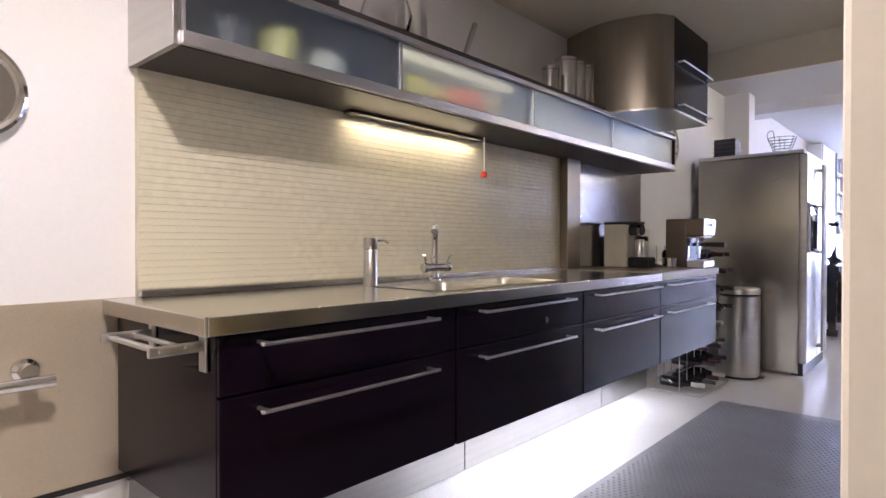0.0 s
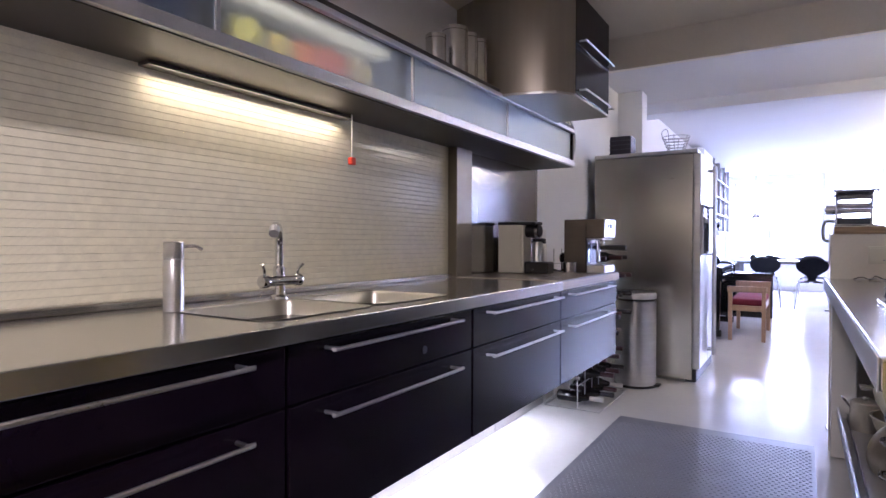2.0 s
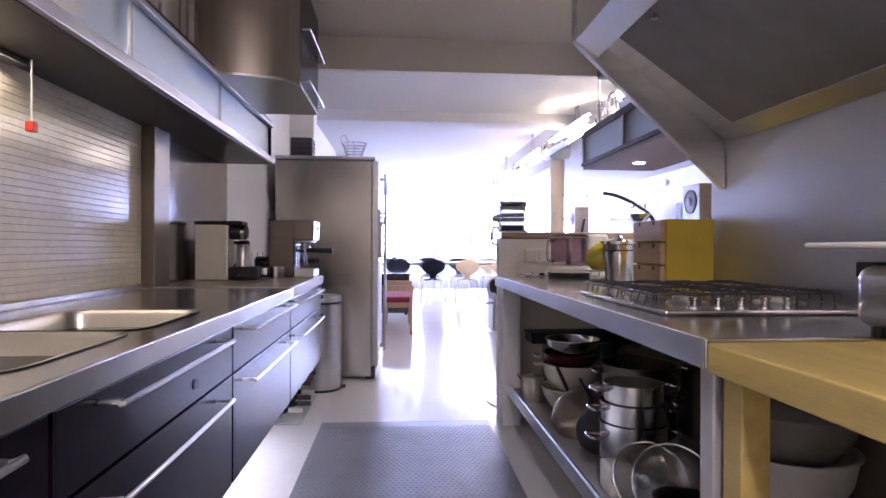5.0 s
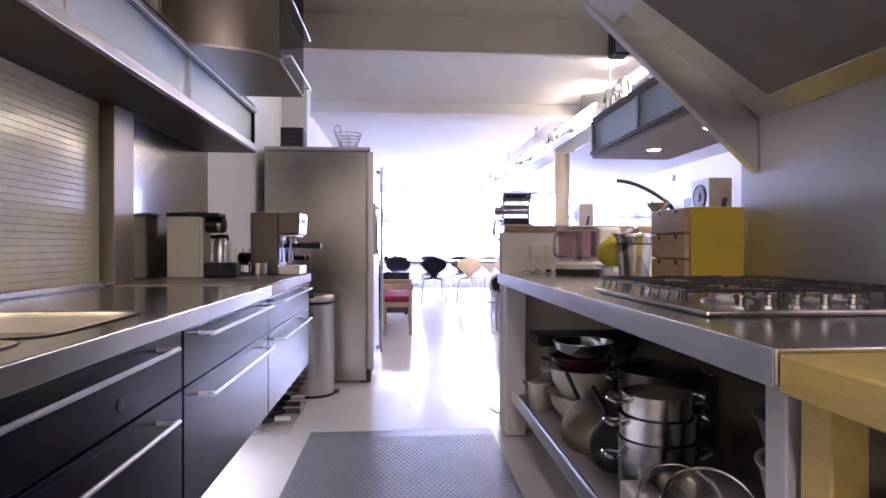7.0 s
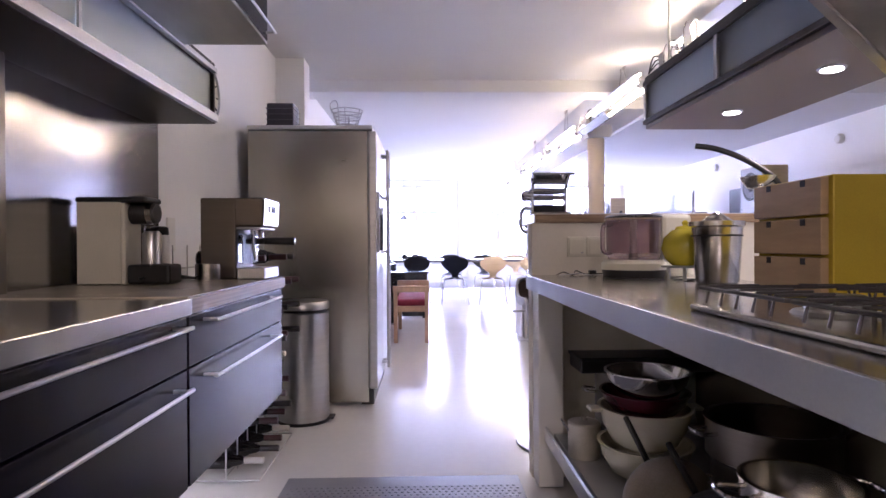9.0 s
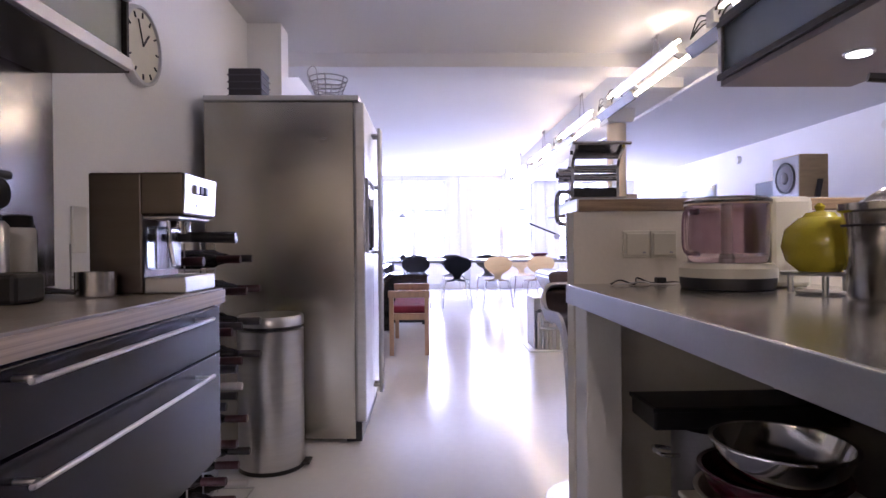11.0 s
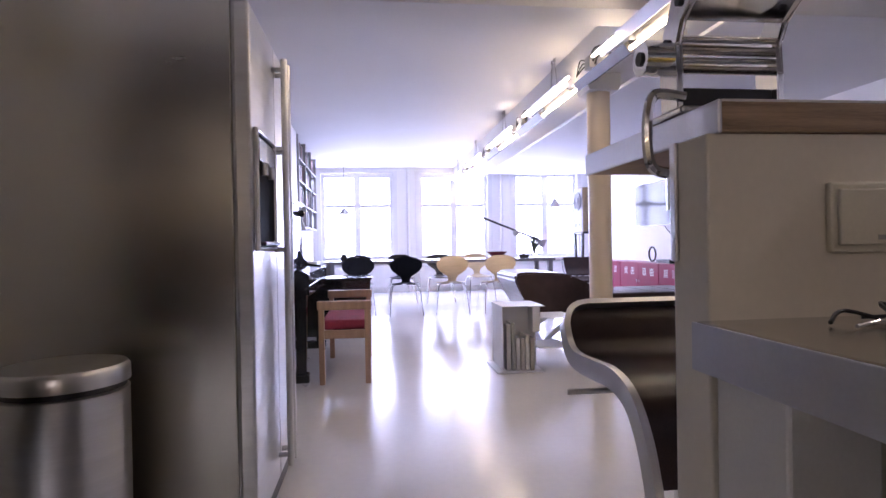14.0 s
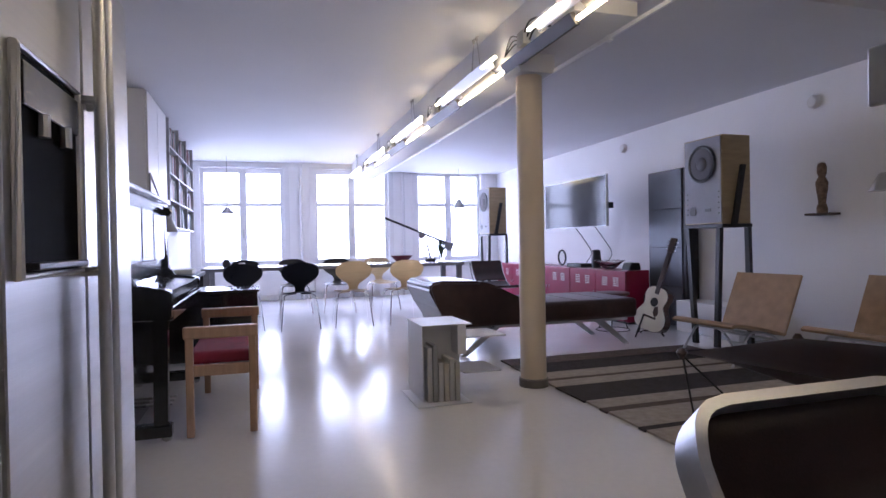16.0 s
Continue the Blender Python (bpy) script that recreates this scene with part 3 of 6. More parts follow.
part("filter_ring", lathe([(0.03, 0), (0.036, 0.004), (0.036, 0.02)], (4.02, 1.60, 1.032), 20), BLACK, esp, smooth=True)
part("steam_pipe", tube([(3.92, 1.59, 1.09), (3.92, 1.585, 1.02), (3.918, 1.575, 0.97)], 0.006), CHROME, esp, smooth=True)
part("water_tank", box(3.905, 3.99, 1.585, 1.638, 0.96, 1.07, 0.006), glass("tank_plastic", (0.7, 0.78, 0.9), 0.15), esp, "clear plastic water tank")
part("drip_tray", box(3.89, 4.095, 1.535, 1.638, 0.90, 0.942, 0.004), ALU, esp)
esp.location.x += 0.045
bowl = thing("steel_ring", "small steel bowl beside the espresso machine", "bowl", (3.87, 1.74, 0.899))
part("bowl", lathe([(0.04, 0), (0.044, 0.003), (0.044, 0.06), (0.04, 0.06), (0.04, 0.01)], (3.87, 1.72, 0.90), 24), STEELPOT, bowl, smooth=True)

# ---- clock, fridge corner ----
clock = thing("wall_clock", "round cream station clock with dark hour marks on the wall", "clock", (4.9, 2.12, 1.84))
part("case", lathe([(0.16, 0), (0.165, -0.01), (0.16, -0.04), (0.148, -0.042), (0.146, -0.03)], (4.9, 2.129, 1.85), 40, axis="Y"), ALU, clock, smooth=True)
part("dial", lathe([(0.145, 0), (0.145, -0.004)], (4.9, 2.102, 1.85), 40, axis="Y"), CREAMP, clock)
for k in range(12):
    a = k * math.pi / 6
    c, s = math.sin(a), math.cos(a)
    part("hour_mark", tube([(4.9 + 0.115 * c, 2.096, 1.85 + 0.115 * s), (4.9 + 0.138 * c, 2.096, 1.85 + 0.138 * s)], 0.004, seg=4), BLACK, clock)
part("clock_hand", tube([(4.9, 2.094, 1.85), (4.95, 2.094, 1.91)], 0.004, seg=4), BLACK, clock)
part("clock_hand", tube([(4.9, 2.093, 1.85), (4.86, 2.093, 1.95)], 0.003, seg=4), BLACK, clock)
sw = thing("wall_socket", "white wall sockets behind the coffee machine", "socket", (4.5, 2.12, 1.05))
part("plate", box(4.45, 4.53, 2.118, 2.129, 1.00, 1.16, 0.004), WHITEP, sw)

FX0, FX1, FY0, FY1 = 5.455, 6.37, 1.30, 2.06
fr = thing("fridge", "tall brushed steel side-by-side fridge with water dispenser", "fridge", (5.9, 1.7, 0))
# Darker, warmer than the doors: the side's dim reflections are in its colour.
part("body", box(FX0, FX1, FY0, FY1, 0.02, 1.76, 0.004), mat("fridge_side_dim_steel", (0.43, 0.41, 0.365), 0.27, 1.0, vary=0.008, scale=2, bscale=30, stretch=(0.3, 1, 5), rvary=0.01), fr)
part("gasket", box(FX0 + 0.012, FX1 - 0.01, FY0 - 0.0042, FY0 - 0.0002, 0.11, 1.755), PAINTGREY, fr, "grey door seal")
part("top_lid", box(FX0 - 0.012, FX1, FY0 - 0.03, FY1, 1.762, 1.79, 0.004), STEEL, fr)
part("foot_grille", box(FX0 + 0.01, FX1 - 0.01, FY0 - 0.03, FY0 + 0.05, 0.004, 0.10, 0.003), BLACK, fr)
for x0, x1, hx in ((FX0 + 0.004, 5.895, 5.86), (5.901, FX1 - 0.002, 5.935)):
    d = part("door", box(x0, x1, FY0 - 0.055, FY0 - 0.004, 0.105, 1.757, 0.008), STEEL, fr)
    part("handle", tube([(hx, FY0 - 0.10, 0.16), (hx, FY0 - 0.10, 1.70)], 0.0125, seg=12), SATIN, d, "long round steel bar handle", smooth=True)
    for z in (0.2, 0.98, 1.36, 1.66):
        part("handle_post", rod((hx, FY0 - 0.055, z), (hx, FY0 - 0.10, z), 0.010), SATIN, d)
disp = part("dispenser", box(5.50, 5.825, FY0 - 0.062, FY0 - 0.050, 0.985, 1.365, 0.004), mat("recess_black", (0.004, 0.004, 0.005), 0.8, spec=0.05), fr, "black water dispenser recess")
part("frame", tube([(5.50, FY0 - 0.062, 0.985), (5.825, FY0 - 0.062, 0.985), (5.825, FY0 - 0.062, 1.365), (5.50, FY0 - 0.062, 1.365)], 0.010, closed=True), SATIN, disp)
part("control_strip", box(5.515, 5.81, FY0 - 0.070, FY0 - 0.060, 1.27, 1.345, 0.003), mat("smoked_panel", (0.012, 0.012, 0.016), 0.2), disp)
part("nozzle", rod((5.60, FY0 - 0.07, 1.23), (5.60, FY0 - 0.07, 1.27), 0.012), SATIN, disp)
part("nozzle", rod((5.72, FY0 - 0.07, 1.23), (5.72, FY0 - 0.07, 1.27), 0.012), SATIN, disp)
part("drip_lip", box(5.52, 5.805, FY0 - 0.085, FY0 - 0.06, 0.995, 1.008, 0.003), BLACK, disp)

bx = thing("dark_basket_box", "dark woven box on top of the fridge", "box", (5.55, 1.86, 1.79))
part("box", box(5.50, 5.66, 1.78, 1.95, 1.792, 1.945, 0.006), mat("dark_weave", (0.035, 0.03, 0.045), 0.5, bump=0.6, bscale=120), bx)
for k in range(4):
    part("band", box(5.496, 5.664, 1.776, 1.954, 1.80 + 0.036 * k, 1.806 + 0.036 * k), mat("band_weave", (0.07, 0.065, 0.08), 0.5), bx)
wb = thing("wire_basket", "open chrome wire fruit basket on the fridge", "basket", (5.60, 1.45, 1.79))
for k in range(6):
    r = 0.06 + 0.009 * k
    part("ring", tube([(5.60 + r * math.cos(a * math.pi / 14), 1.45 + r * math.sin(a * math.pi / 14), 1.794 + 0.024 * k) for a in range(28)], 0.003, seg=5, closed=True), PAINTGREY, wb, smooth=True)
for k in range(6):
    a = k * math.pi / 3
    part("upright", tube([(5.60 + 0.06 * math.cos(a), 1.45 + 0.06 * math.sin(a), 1.794), (5.60 + 0.107 * math.cos(a), 1.45 + 0.107 * math.sin(a), 1.92)], 0.003, seg=5), PAINTGREY, wb)
part("handle", tube(bend([(5.60, 1.55, 1.90), (5.60, 1.56, 1.96), (5.60, 1.53, 1.985), (5.60, 1.51, 1.95), (5.60, 1.50, 1.80)], 4), 0.003, seg=5), PAINTGREY, wb, smooth=True)

bin_ = thing("waste_bin", "tall brushed steel waste bin with a flat lid", "bin", (5.17, 1.655, 0))
part("body", lathe([(0.146, 0.0), (0.148, 0.02), (0.148, 0.635), (0.140, 0.64)], (5.17, 1.655, 0.002), 40), STEEL, bin_, smooth=True)
part("base_ring", lathe([(0.150, 0.0), (0.150, 0.018)], (5.17, 1.655, 0.001), 40), BLACK, bin_)
part("gap_ring", lathe([(0.141, 0.64), (0.141, 0.655)], (5.17, 1.655, 0.002), 40), BLACK, bin_)
part("lid", lathe([(0.150, 0.655), (0.150, 0.69), (0.142, 0.70), (0.03, 0.703)], (5.17, 1.655, 0.002), 40), STEEL, bin_, smooth=True)
part("pedal", box(5.13, 5.21, 1.475, 1.52, 0.012, 0.024, 0.004), BLACK, bin_)

BOTTLE = mat("dark_bottle_glass", (0.012, 0.010, 0.012), 0.1, vary=0.1)
FOILS = [mat("foil_dark_red", (0.055, 0.013, 0.017), 0.35), mat("foil_black", (0.03, 0.025, 0.03), 0.35), mat("foil_white", (0.6, 0.57, 0.55), 0.4)]
rack = thing("wine_rack", "tall thin wire wine rack beside the cabinets", "wine rack", (4.55, 1.9, 0))
for x in (4.27, 4.42, 4.57, 4.72, 4.87):
    for y in (1.80, 2.02):
        part("upright", rod((x, y, 0.004), (x, y, 1.03), 0.003, seg=6), PAINTGREY, rack)
ROWS = [0.07, 0.20, 0.33, 0.46, 0.59, 0.72, 0.85, 0.97]
for z in ROWS:
    for y in (1.80, 2.02):
        part("cross_wire", tube([(4.27, y, z - 0.042), (4.87, y, z - 0.042)], 0.003, seg=6), PAINTGREY, rack)
part("base_loop", tube([(4.27, 1.66, 0.008), (4.90, 1.66, 0.008), (4.90, 2.02, 0.008), (4.27, 2.02, 0.008)], 0.004, seg=6, closed=True), PAINTGREY, rack)
random.seed(11)
proto = {}
for zi, z in enumerate(ROWS):
    for xi, x in enumerate((4.345, 4.495, 4.645, 4.795)):
        if random.random() < 0.22:
            continue
        k = random.choice((0, 0, 1, 1, 2))
        y = 1.62 + random.uniform(-0.03, 0.05)
        if k not in proto:
            t = thing("wine_bottle", "dark wine bottle lying in the wire rack", "bottle", (x, y, z), group="bottles in the wine rack")
            part("bottle", lathe([(0.013, 0.07), (0.0135, 0.09), (0.02, 0.105), (0.026, 0.135), (0.036, 0.15), (0.036, 0.29), (0.03, 0.297)], (x, y, z), 16, axis="Y"), BOTTLE, t, smooth=True)
            part("capsule", lathe([(0.014, 0.0), (0.0155, 0.003), (0.0148, 0.07), (0.0148, 0.085)], (x, y, z), 14, axis="Y"), FOILS[k], t, smooth=True)
            proto[k] = t
        else:
            copy_thing(proto[k], pose(x, y, z))

# ---- rubber mat ----
mt = thing("rubber_mat", "grey studded rubber runner on the kitchen floor", "mat", (2.7, 1.03, 0))
part("sheet", box(0.9, 4.29, 0.53, 1.535, 0.001, 0.007), RUBBER, mt)
vs, fs = [], []
for i in range(int(3.3 / 0.026)):
    for j in range(int(0.97 / 0.026)):
        x, y = 0.93 + 0.026 * i, 0.552 + 0.026 * j + 0.013 * (i % 2)
        n = len(vs)
        for r, z in ((0.0075, 0.007), (0.0048, 0.0093)):
            vs += [(x + r * c - 2.7, y + r * s - 1.03, z) for c, s in ((1, 0), (0.5, 0.87), (-0.5, 0.87), (-1, 0), (-0.5, -0.87), (0.5, -0.87))]
        fs += [(n + k, n + (k + 1) % 6, n + 6 + (k + 1) % 6, n + 6 + k) for k in range(6)] + [tuple(n + 6 + k for k in range(6))]
me = bpy.data.meshes.new("stud")
me.from_pydata(vs, [], fs)
me.materials.append(RUBBER)
st = new("studs", me)
st.parent = mt
tagged(st, kind="stuff")

# ---- kitchen: hob side ----
LIFT = 0.011
ct = thing("steel_counter", "steel-topped counter with open shelf for pans", "counter", (3.0, 0.1, 0))
part("top", box(1.845, 4.265, KR + 0.002, 0.49, 0.822, 0.88, 0.004), STEELTOP, ct)
part("front_edge", box(1.845, 4.265, 0.4905, 0.494, 0.822, 0.879, 0.001), ALU, ct)
part("leg", box(4.14, 4.262, 0.36, 0.465, 0.001, 0.822, 0.004), WHITEP, ct, "cream painted leg")
part("leg_foot", rod((4.2, 0.41, -0.010), (4.2, 0.41, 0.002), 0.018), BLACK, ct)
part("leg", box(1.85, 1.90, 0.40, 0.47, -0.009, 0.822, 0.004), PAINTGREY, ct)
part("leg", box(1.85, 1.90, -0.2, -0.13, -0.009, 0.822, 0.004), PAINTGREY, ct)
# Backing darkened to olive-grey: the dim space under the counter is in its colour.
part("back_panel", box(1.92, 4.262, -0.226, -0.212, -0.009, 0.82, 0.002), mat("dim_backing_board", (0.17, 0.15, 0.115), 0.6, vary=0.08), ct, "panel behind the shelf, coloured olive-grey for the dimness under the counter")
part("leg", box(4.14, 4.2, -0.2, -0.13, -0.009, 0.822, 0.004), PAINTGREY, ct)
part("shelf", box(1.90, 4.14, -0.20, 0.40, 0.20, 0.225, 0.002), PAINTGREY, ct, "grey lower shelf board")
part("shelf_rail", prism([(0.40, 0.185), (0.435, 0.185), (0.44, 0.20), (0.44, 0.25), (0.432, 0.255), (0.428, 0.205), (0.40, 0.203)], "X", 1.90, 4.14), ALU, ct)
tb = thing("birch_table", "birch wooden side table beside the steel counter", "table", (1.53, 0.1, 0))
part("top", box(1.23, 1.842, KR + 0.004, 0.487, 0.815, 0.872, 0.004), BIRCH, tb)
for x in (1.765, 1.25):
    for y in (0.385, -0.19):
        part("leg", box(x + 0.008, x + 0.068, y + 0.02, y + 0.075, -0.009, 0.815, 0.003), BIRCH, tb)
part("lower_board", box(1.25, 1.84, -0.19, 0.45, 0.18, 0.20, 0.002), BIRCH, tb)

hob = thing("gas_hob", "stainless steel gas hob with wire pan supports", "hob", (2.55, 0.1, 0.88))
part("plate", box(2.20, 2.90, -0.20, 0.40, 0.881, 0.893, 0.005), STEELTOP, hob)
BUR = [(2.40, 0.24, 0.04), (2.40, -0.04, 0.05), (2.70, 0.24, 0.05), (2.70, -0.04, 0.04)]
for x, y, r in BUR:
    q = part("burner", lathe([(r + 0.02, 0), (r + 0.015, 0.006), (r, 0.008), (r, 0.02), (r * 0.9, 0.024)], (x, y, 0.893), 20), SATIN, hob, smooth=True)
    part("cap", lathe([(r * 0.88, 0.0), (r * 0.88, 0.006), (r * 0.8, 0.009)], (x, y, 0.917), 20), BLACK, q, smooth=True)
IRON = mat("dark_enamel_wire", (0.10, 0.09, 0.09), 0.35, 0.6, vary=0.1)
for x0, x1 in ((2.33, 2.60), (2.62, 2.89)):
    for y0, y1 in ((0.10, 0.38), (-0.18, 0.09)):
        g = part("pan_support", tube(bend([(x0, y0, 0.925), (x1, y0, 0.925), (x1, y1, 0.925), (x0, y1, 0.925)], 1), 0.004, seg=6, closed=True), IRON, hob, "dark wire pan support")
        for k in range(5):
            x = x0 + 0.03 + (x1 - x0 - 0.06) * k / 4
            part("grid_bar", tube([(x, y0 - 0.004, 0.897), (x, y0 + 0.004, 0.930), (x, y0 + 0.10, 0.931)], 0.0028, seg=6), IRON, g)
            part("grid_bar", tube([(x, y1 + 0.004, 0.897), (x, y1 - 0.004, 0.930), (x, y1 - 0.10, 0.931)], 0.0028, seg=6), IRON, g)
        for x in (x0, x1):
            part("foot", rod((x, (y0 + y1) / 2, 0.892), (x, (y0 + y1) / 2, 0.925), 0.004, seg=6), IRON, g)
for k in range(5):
    y = 0.30 - 0.065 * k
    part("knob", lathe([(0.017, 0), (0.016, 0.006), (0.011, 0.008), (0.011, 0.022), (0.014, 0.024), (0.014, 0.03)], (2.245, y, 0.893), 16), CHROME, hob, smooth=True)

solid("wall_cladding_hob", box(1.2, 3.1, KR + 0.001, KR + 0.006, 0.88, 1.55), mat("pale_steel_cladding", (0.50, 0.50, 0.51), 0.42, 1.0, vary=0.05, scale=2), "pale brushed steel wall cladding behind the hob", "cladding")

ex = thing("extractor_hood", "large angular brushed steel extractor hood over the hob", "extractor hood", (2.4, 0.0, 1.3))
for x in (2.995, 1.55):
    part("cheek", prism([(KR + 0.008, 1.285), (0.395, 1.862), (0.395, ZK - 0.016), (0.30, ZK - 0.016), (0.30, 1.95), (KR + 0.008, 1.49)], "X", x, x + 0.035, bevel=0.003), STEEL, ex, "angular steel end cheek")
part("sloping_underside", prism([(KR + 0.008, 1.49), (0.355, 1.90), (0.355, 1.92), (KR + 0.008, 1.51)], "X", 1.586, 2.994), STEEL, ex)
part("front", box(1.586, 2.994, 0.355, 0.385, 1.86, ZK - 0.016, 0.002), STEEL, ex)
part("lip", prism([(0.30, 1.80), (0.39, 1.862), (0.39, 1.875), (0.30, 1.815)], "X", 1.586, 2.994), ALU, ex)
b = prism([(-0.17, 1.523), (0.27, 1.831), (0.27, 1.838), (-0.17, 1.53)], "X", 1.72, 2.86)
part("filter_panel", b, mat("grey_filter", (0.26, 0.255, 0.25), 0.5, 0.6, vary=0.1, bump=0.4, bscale=300), ex, "dark mesh grease filter panel")
for x in (2.1, 2.6):
    part("latch", box(x, x + 0.02, 0.235, 0.26, 1.80, 1.818, 0.003), CHROME, ex)
part("back_strip", prism([(KR + 0.01, 1.476), (-0.165, 1.522), (-0.165, 1.526), (KR + 0.01, 1.482)], "X", 1.60, 2.98), STEEL, ex)

LIFT = 0.02
rc = thing("hanging_cabinet", "dark hanging cabinet with frosted glass and spotlights below", "wall cabinet", (3.8, -0.3, 1.56))
part("bottom_board", box(3.12, 4.53, -0.62, -0.14, 1.56, 1.58, 0.001), mat("taupe_board", (0.17, 0.14, 0.145), 0.45, vary=0.06), rc)
part("top_board", box(3.12, 4.53, -0.62, -0.135, 1.79, 1.81, 0.001), SHELFBODY, rc)
part("back_board", box(3.12, 4.53, -0.62, -0.605, 1.58, 1.79), SHELFBODY, rc)
for x in (3.12, 4.515):
    part("end_board", box(x, x + 0.015, -0.605, -0.14, 1.58, 1.79), SHELFBODY, rc)
for z in (1.58, 1.765):
    part("frame_rail", box(3.12, 4.53, -0.14, -0.125, z, z + 0.022, 0.002), SHELFBODY, rc)
part("glass_pane", box(3.14, 4.51, -0.141, -0.137, 1.60, 1.765), FROST, rc, "frosted glass front").visible_shadow = False
for x in (3.16, 3.83, 4.51):
    part("frame_stile", box(x - 0.012, x + 0.012, -0.139, -0.125, 1.602, 1.765, 0.002), ALU, rc)
for x in (3.55, 4.15):
    q = part("spotlight", lathe([(0.04, 0), (0.042, 0.006), (0.026, 0.007)], (x, -0.36, 1.553), 24), SATIN, rc)
    part("lens", lathe([(0.032, 0), (0.032, 0.002)], (x, -0.36, 1.5505), 24), SPOTGLOW, q)
for x in (3.3, 4.4):
    for y in (-0.55, -0.2):
        part("hanger", rod((x, y, 1.81), (x, y, ZM - 0.021), 0.006), SATIN, rc)

for gx, gr, gh in ((4.46, 0.04, 0.14), (4.36, 0.05, 0.10), (4.26, 0.035, 0.17)):
    t = thing("glass_jar", "clear glass jar on the hanging cabinet", "jar", (gx, -0.24, 1.81), group="jars on the hanging cabinet")
    part("jar", lathe([(gr * 0.8, 0), (gr, 0.02), (gr, gh * 0.8), (gr * 0.7, gh), (gr * 0.62, gh), (gr * 0.9, gh * 0.78), (gr * 0.9, 0.02)], (gx, -0.24, 1.811), 20), CLEAR, t, smooth=True)
bsp = thing("small_speaker", "small black box speaker fixed to the beam", "speaker", (4.10, -0.13, 2.05))
part("case", box(4.03, 4.13, -0.18, -0.09, 2.04, 2.21, 0.01), BLACK, bsp)
part("grille", box(4.025, 4.031, -0.172, -0.098, 2.05, 2.20, 0.002), PAINTGREY, bsp)
part("mount", box(4.13, 4.152, -0.15, -0.12, 2.11, 2.16, 0.003), BLACK, bsp)

LIFT = 0.0
hw = solid("wall_half", box(4.27, 4.352, -1.9, 0.468, 0, 1.118, 0.003), CREAM, "cream painted half-height wall beside the counter", "half wall")
bar = thing("bar_ledge", "thick oak-edged bar top on the half wall", "bar top", (4.45, -0.7, 1.12))
part("board", box(4.264, 4.700, -1.95, 0.452, 1.119, 1.156, 0.003), [OAK], bar)
part("top_face", box(4.266, 4.698, -1.948, 0.450, 1.156, 1.159), mat("white_laminate", (0.62, 0.6, 0.57), 0.3), bar)
part("end_cap", box(4.262, 4.702, 0.452, 0.458, 1.117, 1.158, 0.002), ALU, bar, "thin metal end strip")
part("end_bracket", box(4.335, 4.350, 0.468, 0.474, 0.96, 1.118, 0.002), SATIN, bar, "flat metal bracket")
s2 = thing("wall_switch", "pair of cream square light switches on the half wall", "switch", (4.26, 0.2, 1.0))
for y in (0.270, 0.184):
    q = part("plate", box(4.260, 4.27, y - 0.0425, y + 0.0425, 0.970, 1.057, 0.003), CREAMP, s2)
    part("rocker", box(4.254, 4.26, y - 0.034, y + 0.034, 0.979, 1.048, 0.002), CREAMP, q)
    part("marking", box(4.2532, 4.254, y - 0.026, y - 0.016, 0.985, 0.991), PAINTGREY, q)

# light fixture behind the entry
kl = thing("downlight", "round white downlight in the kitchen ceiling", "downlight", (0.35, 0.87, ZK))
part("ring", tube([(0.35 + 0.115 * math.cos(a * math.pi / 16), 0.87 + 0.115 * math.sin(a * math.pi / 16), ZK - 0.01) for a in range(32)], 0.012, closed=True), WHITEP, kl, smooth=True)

# ---- things on the counter and bar ----
LIFT = 0.011
dbx = thing("drawer_box", "small yellow-sided drawer box with wooden drawers on the counter", "drawer box", (3.08, -0.07, 0.88))
part("case", box(3.06, 3.36, -0.212, -0.012, 0.882, 1.172, 0.003), YELLOW, dbx, "yellow painted case")
for k in range(3):
    d = part("drawer", box(3.075, 3.352, -0.013, 0.007, 0.89 + 0.095 * k, 0.978 + 0.095 * k, 0.003), PINE, dbx)
    for x in (3.14, 3.28):
        part("finger_slot", box(x - 0.009, x + 0.009, 0.006, 0.0085, 0.960 + 0.095 * k, 0.976 + 0.095 * k), BLACK, d)

PX, PY = 3.67, -0.05
pot = thing("utensil_pot", "tapered steel pot with a steel citrus press on top", "pot", (PX, PY, 0.88))
part("pot", lathe([(0.064, 0), (0.068, 0.005), (0.080, 0.185), (0.088, 0.19), (0.088, 0.205), (0.078, 0.205), (0.060, 0.02)], (PX, PY, 0.882), 36), STEELPOT, pot, smooth=True)
part("rim_band", lathe([(0.0805, 0.155), (0.081, 0.16)], (PX, PY, 0.882), 36), BLACK, pot)
part("press_cone", lathe([(0.076, 0.20), (0.05, 0.208), (0.03, 0.222), (0.006, 0.238)], (PX, PY, 0.882), 20), STEELPOT, pot, smooth=True)
lad = thing("ladle", "black-handled steel ladle leaning over the drawer box", "ladle", (3.50, -0.1, 0.9))
part("handle", tube(bend([(3.47, -0.15, 1.17), (3.48, -0.12, 1.22), (3.51, -0.05, 1.275), (3.54, 0.02, 1.31), (3.56, 0.075, 1.322)], 6), 0.009), BLACK, lad, smooth=True)
part("scoop", lathe([(0.005, -0.03), (0.03, -0.022), (0.046, 0.0), (0.05, 0.012), (0.046, 0.012), (0.026, -0.016)], (3.49, -0.085, 1.205), 20), STEELPOT, lad, smooth=True)
part("shank", rod((3.47, -0.15, 1.17), (3.47, -0.155, 0.884), 0.007), STEELPOT, lad)

